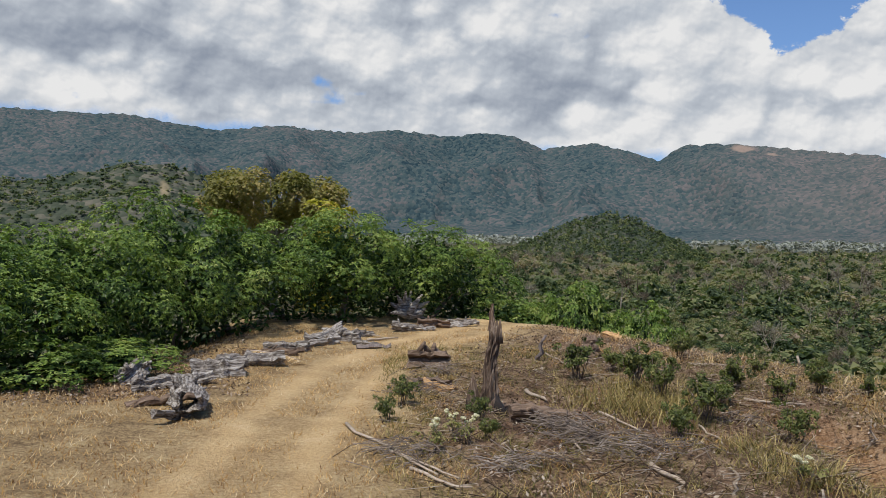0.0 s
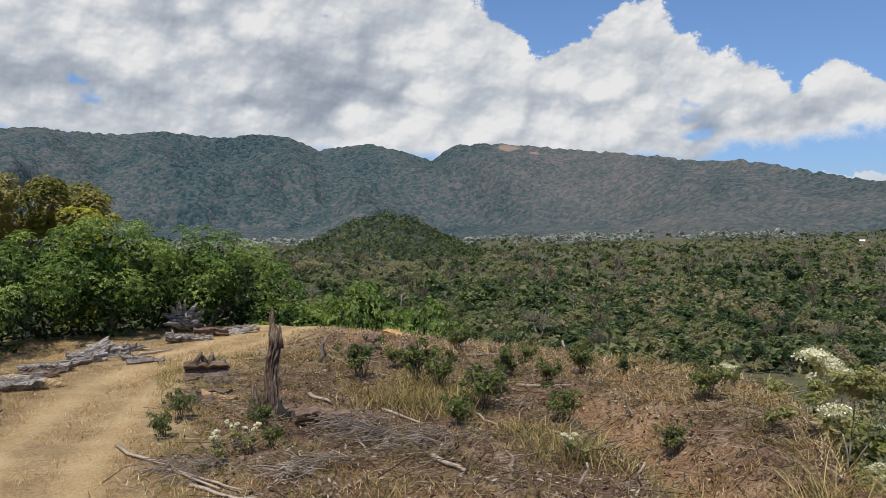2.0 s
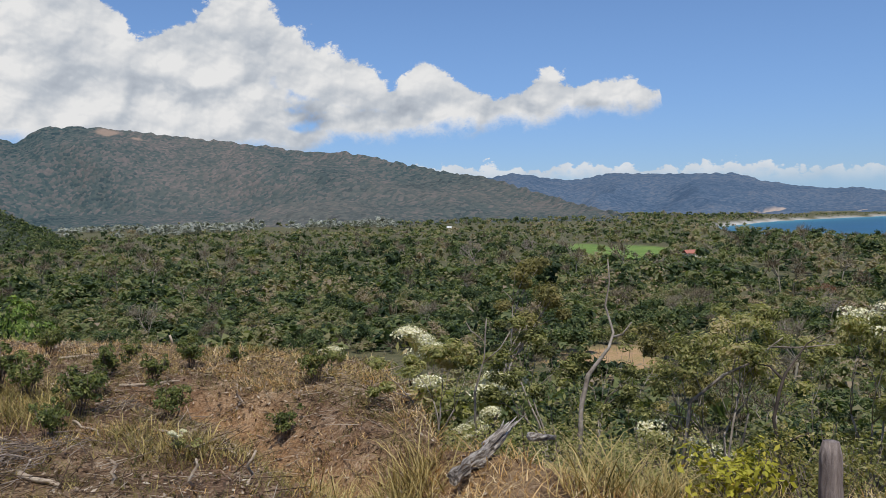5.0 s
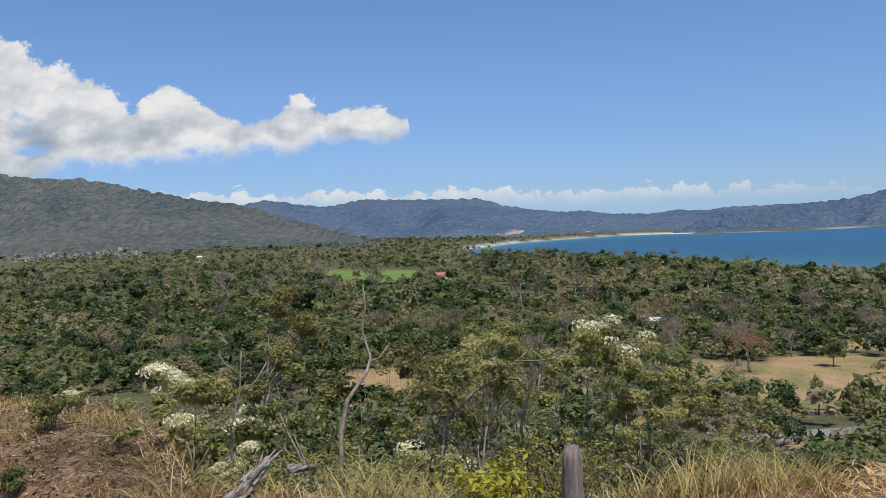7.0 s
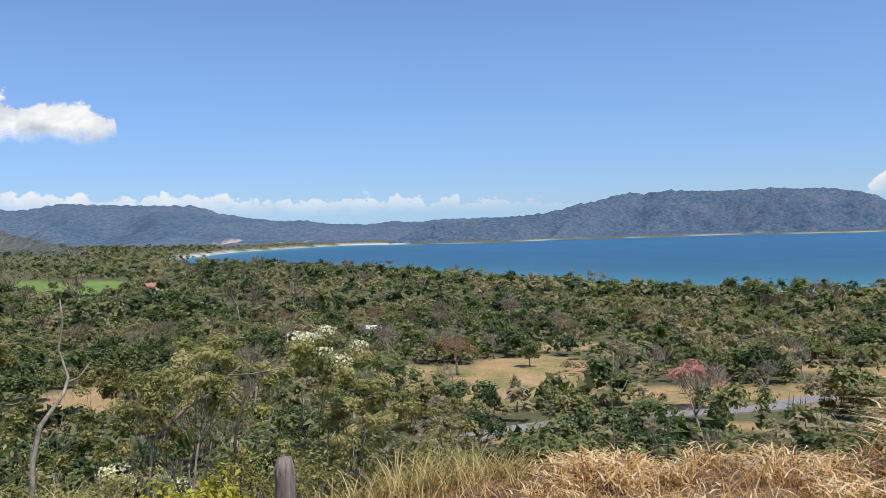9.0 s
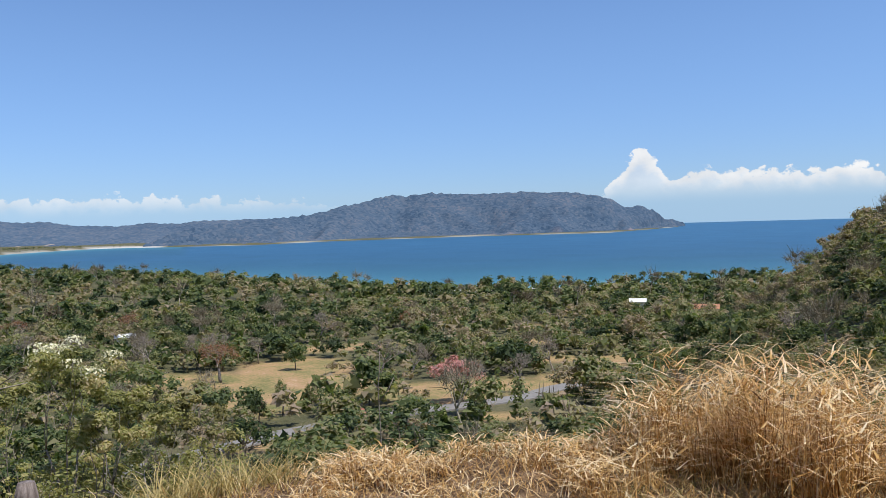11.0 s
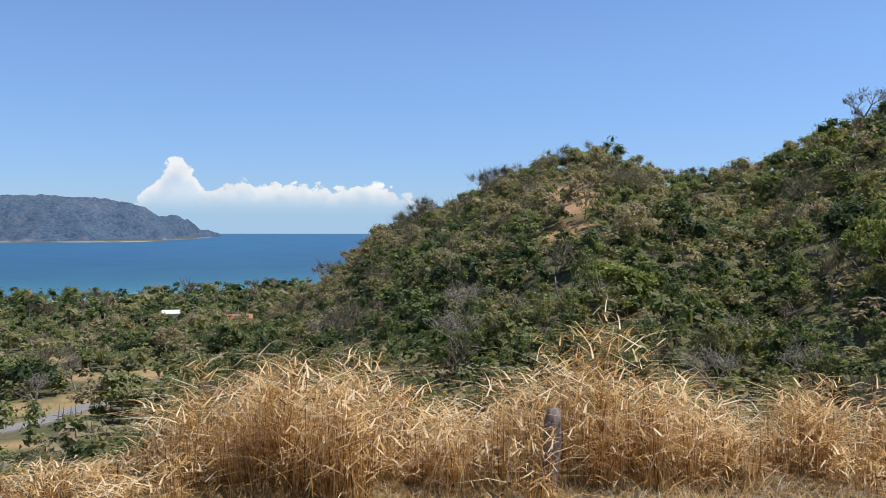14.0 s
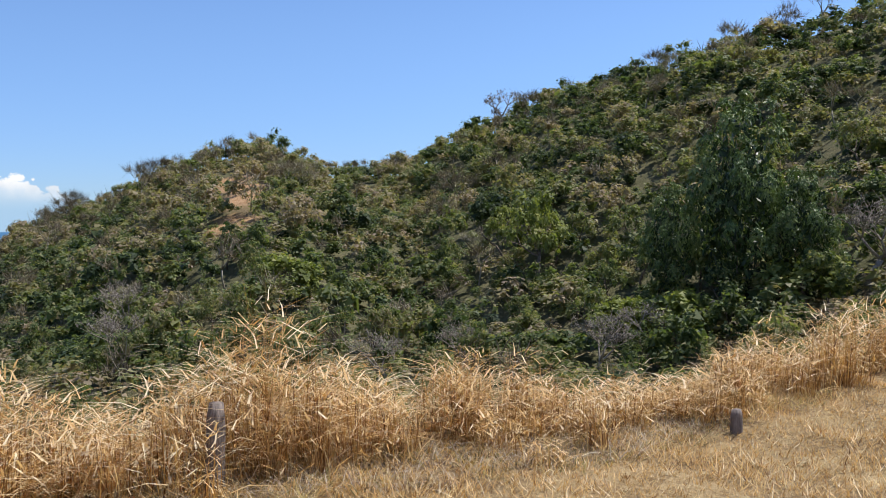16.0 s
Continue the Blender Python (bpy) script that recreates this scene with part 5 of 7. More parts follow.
for q in range(9):
    a = q * 0.7
    tip = np.array([3.6 * math.cos(a) * (0.5 + 0.5 * (q % 2)), 3.6 * math.sin(a) * (0.5 + 0.5 * (q % 2)), top - 1.3 - 0.4 * (q % 3)])
    fork = np.array([0.1, 0.0, top - 5.2])
    add_tube(tr, [fork, (fork + tip) / 2 + 0.25 * g.normal(size=3), tip], [0.16, 0.10, 0.03], 6)
add_tube(tr, [np.array([0, 0, -0.3]), np.array([0.1, 0.1, top * 0.3]), np.array([0.1, 0, top - 5.1])], [0.34, 0.27, 0.2], 9, 0.06, g)
part("trunk", tr.mesh("trunk", M_PALE_BARK), olive)
n = 60
v = unit(g.normal(size=(n, 3)))
lumps = np.concatenate([v * np.array([4.7, 4.7, 1.9]) * (0.55 + 0.45 * g.random((n, 1))) + np.array([0, 0, top - 2.7]), 0.55 + 0.4 * g.random((n, 1))], 1)
V, f3, f4, t_ = leafy(g, lumps, 19000, 0.15, 0.0, 1, True).arrays()
part("crown", raw_mesh("crown", V, f3, f4, t_ + 0.62, M_OLIVE), olive)
tagged(olive, "broad olive-yellow tree half in leaf behind the mango trees", "tree")
x, y = at(-8.2, 37)
yel = make_mango(g, 2.2, 4.0, "yellowing_tree", "mango tree with yellow new leaves", M_YELLOW, 900, leaf=0.13, clumps=40)
yel.matrix_basis = pose(x, y, ground_at(x, y), 0, 0, 10) @ Matrix.Scale((EYE_Z + 37 * math.tan(radians(1.5)) - ground_at(x, y)) / 3.9, 4)

# ---- scrub on the slope below the brow ----
scrub = Stock(*[make_shrub(g, 2.6 + g.random(), 3.0 + 1.2 * g.random(), M_SHRUB, 8, 900, 0.115, label="straggly half-dry shrub on the slope") for _ in range(6)],
              make_shrub(g, 2.6, 4.4, M_OLIVE, 7, 800, 0.09, label="thin olive-leaved sapling on the slope", bark=M_PALE_BARK),
              make_shrub(g, 3.2, 3.6, M_SHRUB, 9, 1500, 0.125, label="dense green shrub on the slope"))
fine = Stock(*[make_shrub(g, 2.2 + g.random(), 2.6 + g.random(), M_SHRUB if i != 2 else M_OLIVE, 10, 1900, 0.075, label="leafy small-leaved shrub on the slope") for i in range(4)])
X, Y = scatter(g, 39, 113, 12.5, 52, 3.6)
b, r = bearing(X, Y), np.hypot(X, Y)
k = (r > curve(b, BROW) + 2.2)
for i, (bb, rr_) in enumerate(sorted(zip(b[k], r[k]), key=lambda q: q[1])):
    drop = 45 - ground_at(*at(bb, rr_))
    top_el = -13.6 if 48.5 < bb < 56.5 else -11.2 if bb < 70 else -12.8 - 0.03 * (bb - 72)
    room = drop + rr_ * math.tan(radians(top_el - 2.5 * g.random())) 
    sc = min(1.5, max(0.35, room / 3.7)) * (0.8 + 0.25 * g.random())
    (fine if rr_ < 24 else scrub).put(int(g.integers(0, 8)), bb, rr_, turn=float(g.random() * 360), scale=float(sc))
X, Y = scatter(g, 40, 76, 12.0, 20, 1.9)
b, r = bearing(X, Y), np.hypot(X, Y)
k = (r > curve(b, BROW) + 1.2) & (g.random(len(X)) < 0.8)
for bb, rr_ in zip(b[k], r[k]):
    room = 45 - ground_at(*at(bb, rr_)) + rr_ * math.tan(radians(-12.5 - 3.5 * g.random()))
    fine.put(int(g.integers(0, 4)), bb, rr_, turn=float(g.random() * 360), scale=float(min(1.2, max(0.3, room / 3.0))))
cream = Stock(make_shrub(g, 2.4, 4.0, M_SHRUB, 6, 900, 0.13, "flowering_shrub", "shrub crowned with cream flower heads", None, M_CREAM, 24),
              make_shrub(g, 2.0, 3.6, M_SHRUB, 5, 700, 0.13, "flowering_shrub", "shrub crowned with cream flower heads", None, M_CREAM, 18))
for i, (az, r, top_el) in enumerate([(39.4, 19.5, -6.7), (42.2, 18.2, -9.0), (43.6, 15.2, -12.7), (33.4, 24.5, -8.6), (56.5, 22, -13)]):
    x, y = at(az, r)
    h = 45 + r * math.tan(radians(top_el)) - ground_at(x, y)
    cream.put(i, az, r, turn=70 * i, scale=h / (4.0 if i % 2 == 0 else 3.6))

# ---- trees on the near part of the facing hillside ----
hill_trees = Stock(*[make_tree("hillside_tree", kd, g, M_TREE, M_BARK, 0, w, h, lb) for kd, w, h, lb in
                     (("round", 7.0, 7.0, "rounded green tree on the facing hillside"), ("airy", 6.0, 7.5, "light airy tree on the facing hillside"), ("broad", 8.0, 6.5, "spreading tree on the facing hillside"),
                      ("airy", 5.0, 6.5, "light airy tree on the facing hillside"), ("round", 6.0, 5.5, "rounded green tree on the facing hillside"))],
                   make_bare_tree("leafless_tree", g, M_BARK, 7.5, 5.5, "leafless brown tree on the facing hillside", depth=3, forks=4))
for i, (x, y) in enumerate(zip(*near_hill)):
    bb, rr_ = float(bearing(x, y)), float(np.hypot(x, y))
    kd = int(g.choice(6, p=[0.26, 0.24, 0.16, 0.16, 0.14, 0.04]))
    hill_trees.put(kd, bb, rr_, turn=float(g.random() * 360), scale=float(0.7 + 0.5 * g.random()))


# ---- hilltop: grass, litter, logs, posts ----
M_GREYLOG = wood("weathered_grey_log", [(0.32, (0.025, 0.02, 0.015)), (0.43, (0.13, 0.105, 0.085)), (0.52, (0.36, 0.32, 0.275)), (0.66, (0.66, 0.63, 0.58))], 4.0, (0.5, 6, 6), 1.0, 0.08)
M_BROWNLOG = wood("rotting_brown_log", [(0.28, (0.035, 0.022, 0.015)), (0.45, (0.13, 0.085, 0.055)), (0.6, (0.25, 0.175, 0.12)), (0.75, (0.40, 0.32, 0.25))], 4.0, (0.6, 4, 4), 0.9, 0.04)
M_BLACK_WOOD = wood("black_wood", [(0.3, (0.008, 0.006, 0.005)), (0.55, (0.03, 0.022, 0.018)), (0.75, (0.09, 0.07, 0.055))], 6.0, (1, 3, 3), 0.9, 0.03)
M_CUT = wood("fresh_cut_wood", [(0.3, (0.33, 0.18, 0.07)), (0.5, (0.50, 0.30, 0.13)), (0.7, (0.62, 0.42, 0.22))], 5.0)
M_POSTWOOD = wood("grey_post_wood", [(0.3, (0.06, 0.045, 0.038)), (0.45, (0.15, 0.12, 0.105)), (0.6, (0.27, 0.225, 0.20)), (0.75, (0.38, 0.34, 0.31))], 5.0, (4, 4, 0.5), 0.8, 0.02)
M_STICK = wood("bleached_stick", [(0.3, (0.22, 0.16, 0.11)), (0.5, (0.40, 0.32, 0.235)), (0.7, (0.56, 0.49, 0.40))], 8.0, (0.6, 4, 4))
M_LITTER = foliage("dead_leaf_litter", [(0.0, (0.06, 0.038, 0.024)), (0.35, (0.15, 0.095, 0.06)), (0.65, (0.28, 0.20, 0.135)), (1.0, (0.46, 0.39, 0.31))], 0.8, 0.1, 0.9, spread=0.9)


def blades(g, soup, x, y, z, height, width, lean, tint, bend=0.6, segs=3):
    """Tapered blades of grass, each bowing over."""
    n = len(x)
    a = g.random(n) * 2 * np.pi
    d = np.stack([np.cos(a), np.sin(a), np.zeros(n)], -1)
    sd = np.stack([-np.sin(a + g.normal(size=n) * 0.6), np.cos(a + g.normal(size=n) * 0.6), np.zeros(n)], -1)
    h = height[:, None]
    p = np.stack([x, y, z], -1)
    rows = []
    for k in range(segs + 1):
        q = k / segs
        out = lean[:, None] * (q + bend * q ** 3) * h
        up = h * (q - 0.35 * bend * np.minimum(lean[:, None] * 2, 1.2) * q ** 3)
        c = p + d * out + np.array([0, 0, 1.0]) * up
        w = width[:, None] * (1 - q) ** 0.7 * 0.5
        rows.append((c - sd * w, c + sd * w) if k < segs else (c,))
    V = np.concatenate([np.stack(r, 1) for r in rows], 1).reshape(-1, 3)
    m = 2 * segs + 1
    base = (np.arange(n) * m)[:, None]
    F4 = np.concatenate([base + np.array([[2 * k, 2 * k + 1, 2 * k + 3, 2 * k + 2]]) for k in range(segs - 1)], 0) if segs > 1 else None
    n0 = soup.n
    if F4 is not None:
        soup.add(V, F4, np.repeat(tint, m))
    else:
        soup.v.append(V), soup.t.append(np.repeat(tint, m))
        soup.n += len(V)
    soup.f3.append(base + np.array([[2 * segs - 2, 2 * segs - 1, 2 * segs]]) + n0)


def polar_random(g, n, lo, hi, r0, r1):
    az = lo + (hi - lo) * g.random(n)
    r = np.sqrt(r0 ** 2 + (r1 ** 2 - r0 ** 2) * g.random(n))
    return az, r, r * np.sin(np.radians(az)), r * np.cos(np.radians(az))


g = np.random.default_rng(33)
TALL = [(76, 0.30), (85, 0.38), (95, 0.34), (102, 0.36), (105, 0.85), (108, 1.45), (118, 1.5), (123, 1.0), (128, 1.05), (130.5, 1.6), (133, 2.2), (136.5, 2.0), (140, 1.25), (150, 1.1), (158, 0.8), (163, 0.5), (166, 1.0), (170, 1.45), (177, 1.4), (182, 1.2)]
tall = Soup()
clumps = 1500
az, r, x, y = polar_random(g, clumps, 82, 181, 10.6, 22.5)
keep = (r > curve(az, BROW) - 2.2 + 0.5 * g.normal(size=clumps)) & (r < curve(az, BROW) + 2.0) & ((az > 104) | (g.random(clumps) < 0.5))
for a0, x0, y0 in zip(az[keep], x[keep], y[keep]):
    n = 42
    h = float(curve(a0, TALL)) * (0.30 + 0.95 * g.random() ** 1.2)
    bx, by = x0 + 0.16 * g.normal(size=n), y0 + 0.16 * g.normal(size=n)
    hh = h * (0.35 + 0.7 * g.random(n))
    blades(g, tall, bx, by, land(bx, by) - 0.03, hh, 0.010 + 0.010 * g.random(n), 0.08 + 0.60 * g.random(n) ** 1.5, np.clip(0.48 + 0.20 * g.normal() + 0.26 * g.normal(size=n), 0, 1), 0.9)
    n = 22
    bx, by = x0 + 0.14 * g.normal(size=n), y0 + 0.14 * g.normal(size=n)
    blades(g, tall, bx, by, land(bx, by), h * (0.7 + 0.55 * g.random(n)), 0.010 + 0.008 * g.random(n), 0.04 + 0.16 * g.random(n), 0.22 + 0.25 * g.random(n), 0.3, 2)
    # arching leaves from part-way up
    n = 95
    bx, by = x0 + 0.22 * g.normal(size=n), y0 + 0.22 * g.normal(size=n)
    blades(g, tall, bx, by, land(bx, by) + h * (0.08 + 0.9 * g.random(n)), 0.06 + h * (0.05 + 0.14 * g.random(n)), 0.014 + 0.022 * g.random(n), 0.5 + 1.8 * g.random(n), np.clip(0.74 + 0.24 * g.normal(size=n), 0, 1.1), 1.2, 2)
tagged(new("tall_grass", tall.mesh("tall_grass", M_STRAW)), "tall tussocks of dry golden grass along the fence line", "grass", kind="stuff")

low = Soup()
n = 90000
az, r, x, y = polar_random(g, n, -34, 44, 9.5, 30)
trk = chain(x, y, TRACK)
keep = (r < curve(az, BROW) + 1.0) & ((np.abs(trk - 0.72) > 0.32) | (g.random(n) < 0.12)) & (fbm2(x / 1.1, y / 1.1, 3, 6) > -0.12 + 0.20 * step(az, -4, 6))
x, y, az, r = x[keep], y[keep], az[keep], r[keep]
n = len(x)
rough = step(az, -4, 4)
blades(g, low, x, y, land(x, y) - 0.01, (0.05 + 0.09 * g.random(n)) * (1 + 0.5 * rough), 0.010 + 0.010 * g.random(n), 0.2 + 0.7 * g.random(n), np.clip(0.55 - 0.10 * rough + 0.20 * g.normal(size=n), 0, 1), 0.6, 1)
n = 40000
az, r, x, y = polar_random(g, n, 138, 182, 9.0, 20)
keep = r < curve(az, BROW) - 0.6
x, y = x[keep], y[keep]
n = len(x)
blades(g, low, x, y, land(x, y) - 0.01, (0.05 + 0.13 * g.random(n)) * (0.6 + 2.2 * np.clip(fbm2(x / 0.9, y / 0.9, 3, 81) + 0.2, 0, 1)), 0.010 + 0.012 * g.random(n), 0.2 + 0.7 * g.random(n), np.clip(0.6 + 0.2 * g.normal(size=n), 0, 1), 0.6, 1)
n = 15000
az, r, x, y = polar_random(g, n, 40, 150, 9.2, 13.8)
keep = r < curve(az, BROW) + 0.5
x, y = x[keep], y[keep]
n = len(x)
blades(g, low, x, y, land(x, y) - 0.01, 0.12 + 0.28 * g.random(n) ** 2, 0.010 + 0.010 * g.random(n), 0.3 + 0.8 * g.random(n), np.clip(0.6 + 0.2 * g.normal(size=n), 0, 1), 0.8, 3)
n = 26000
az, r, x, y = polar_random(g, n, 8, 45, 12, 30)
edge = curve(az, BROW)
keep = (r < edge + 1.2) & (r > edge - 4.5 + 3.0 * fbm2(x / 1.6, y / 1.6, 3, 17)) & (fbm2(x / 0.8, y / 0.8, 2, 19) > -0.1)
x, y = x[keep], y[keep]
n = len(x)
blades(g, low, x, y, land(x, y) - 0.01, 0.10 + 0.24 * g.random(n), 0.012 + 0.012 * g.random(n), 0.2 + 0.7 * g.random(n), np.clip(0.66 + 0.2 * g.normal(size=n), 0, 1), 0.7, 1)
tagged(new("short_dry_grass", low.mesh("short_dry_grass", M_STRAW)), "short sun-bleached grass on the hilltop", "grass", kind="stuff")

matted = Soup()
n = 14000
az, r, x, y = polar_random(g, n, 120, 166, 10, 18)
edge = curve(az, BROW)
keep = (r < edge - 1.0) & (r > edge - 3.2 + 1.2 * fbm2(x / 1.3, y / 1.3, 3, 51))
x, y = x[keep], y[keep]
n = len(x)
blades(g, matted, x, y, land(x, y) - 0.01, 0.08 + 0.22 * g.random(n), 0.010 + 0.010 * g.random(n), 0.5 + 1.2 * g.random(n), np.clip(0.78 + 0.22 * g.normal(size=n), 0, 1), 0.9, 2)
tagged(new("matted_dry_weeds", matted.mesh("matted_dry_weeds", M_LITTER)), "grey matted dead weeds in front of the tall grass", "grass", kind="stuff")

mixed = Soup()
for a0, r0, spread_, cnt, hh in [(11.5, 17.5, 1.0, 420, 0.45), (14.5, 17.0, 0.9, 420, 0.5), (16, 18.5, 0.9, 300, 0.45), (13, 19, 0.9, 280, 0.4), (20.5, 14.8, 0.5, 200, 0.4), (22.5, 13.2, 0.6, 260, 0.45), (25, 12.6, 0.6, 220, 0.4),
                                 (34.5, 11.3, 0.5, 260, 0.6), (37.5, 11.2, 0.4, 240, 0.8), (39, 11.6, 0.4, 200, 0.75), (51.5, 10.3, 0.4, 120, 0.8), (54, 10.5, 0.4, 110, 0.9), (56.5, 10.4, 0.3, 120, 0.75), (61.5, 10.6, 0.4, 120, 0.8),
                                 (70, 11.2, 0.4, 160, 0.7), (74, 11.4, 0.5, 220, 0.7), (77, 11.8, 0.5, 200, 0.65), (80.5, 12.2, 0.5, 220, 0.6), (32, 20.5, 1.4, 300, 0.3), (36, 18.5, 1.0, 300, 0.3), (28, 22, 1.5, 300, 0.3), (21, 24.5, 1.2, 200, 0.3)]:
    x0, y0 = at(a0, r0)
    bx, by = x0 + spread_ * 0.6 * g.normal(size=cnt), y0 + spread_ * 0.6 * g.normal(size=cnt)
    blades(g, mixed, bx, by, land(bx, by) - 0.02, hh * (0.5 + 0.7 * g.random(cnt)), 0.012 + 0.010 * g.random(cnt), 0.2 + 0.5 * g.random(cnt), np.clip((0.75 if a0 > 27 else 0.5) + 0.2 * g.normal(size=cnt), 0, 1), 0.9)
tagged(new("grass_tufts", mixed.mesh("grass_tufts", M_GRASS_MIX)), "yellow-green grass tufts on the cleared slope", "grass", kind="stuff")

weeds = Soup()
az, r, x, y = polar_random(g, 1500, -4, 40, 10, 25)
keep = r < curve(az, BROW)
for x0, y0 in zip(x[keep], y[keep]):
    n = int(10 + 16 * g.random())
    bx, by = x0 + 0.10 * g.normal(size=n), y0 + 0.10 * g.normal(size=n)
    blades(g, weeds, bx, by, land(bx, by) - 0.01, 0.10 + 0.22 * g.random(n), 0.008 + 0.010 * g.random(n), 0.2 + 0.7 * g.random(n), np.clip(0.30 + 0.25 * g.normal() + 0.15 * g.normal(size=n), 0, 1), 0.8, 1)
az, r, x, y = polar_random(g, 900, 104, 178, 9.5, 18)
keep = (r < curve(az, BROW) - 0.9) & (r > curve(az, BROW) - 3.4)
for x0, y0 in zip(x[keep], y[keep]):
    n = int(10 + 18 * g.random())
    bx, by = x0 + 0.14 * g.normal(size=n), y0 + 0.14 * g.normal(size=n)
    blades(g, weeds, bx, by, land(bx, by) - 0.01, 0.10 + 0.25 * g.random(n), 0.008 + 0.012 * g.random(n), 0.3 + 0.9 * g.random(n), np.clip(0.6 + 0.3 * g.normal() + 0.15 * g.normal(size=n), 0, 1), 0.9, 1)
tagged(new("slope_weeds", weeds.mesh("slope_weeds", M_GRASS_MIX)), "withered brownish weeds over the cleared slope", "weeds", kind="stuff")

litter = Soup()
n = 44000
az, r, x, y = polar_random(g, n, -30, 44, 9.5, 31)
side_ = (az - curve(r, [(9, -6), (12, -6), (16, -6), (20, -3.5), (25, 0), (30, 4)])) * r / 57.3
keep = (r < curve(az, BROW)) & ((side_ > 1.3 + g.normal(size=n) * 0.5) | ((az < -13) & (r > 18)))
x, y = x[keep], y[keep]
n = len(x)
c = np.stack([x, y, land(x, y) + 0.02 + 0.05 * g.random(n)], -1)
V, F = cards(c, g.normal(size=(n, 3)) * 0.5 + np.array([0, 0, 1.0]), 0.03 + 0.06 * g.random(n), g, 1.5)
litter.add(V, F, np.repeat(np.clip(0.42 + 0.2 * g.normal(size=n), 0, 1), 4))
n = 8000
az, r, x, y = polar_random(g, n, -8, 43, 9.8, 28)
side_ = (az - curve(r, [(9, -6), (12, -6), (16, -6), (20, -3.5), (25, 0), (30, 4)])) * r / 57.3
heap = fbm2(x / 2.2, y / 2.2, 3, 61)
keep = (r < curve(az, BROW)) & (side_ > 1.2) & (heap > -0.08)
x, y = x[keep], y[keep]
n = len(x)
a = g.random(n) * 6.283
L = 0.25 + 0.7 * g.random(n) ** 2
tilt = 0.35 * g.random(n)
d = np.stack([np.cos(a) * np.cos(tilt), np.sin(a) * np.cos(tilt), np.sin(tilt)], -1) * L[:, None]
p = np.stack([x, y, land(x, y) + 0.01 + 0.08 * g.random(n)], -1)
w = 0.003 + 0.006 * g.random(n)[:, None]
sd = np.stack([-np.sin(a), np.cos(a), np.full(n, 0.4)], -1) * w
up = np.array([0, 0, 1.0]) * w * 1.3
V = np.stack([p - sd, p + sd, p + up, p + d - sd * 0.5, p + d + sd * 0.5, p + d + up * 0.5], 1).reshape(-1, 3)
base = (np.arange(n) * 6)[:, None]
F = np.concatenate([base + np.array([[0, 1, 4, 3]]), base + np.array([[1, 2, 5, 4]]), base + np.array([[2, 0, 3, 5]])])
litter.add(V, F, np.repeat(np.clip(0.45 + 0.25 * g.normal(size=n), 0, 1), 6))
tagged(new("twig_litter", litter.mesh("twig_litter", M_LITTER)), "dead leaves and broken twigs strewn over cleared ground", "litter", kind="stuff")


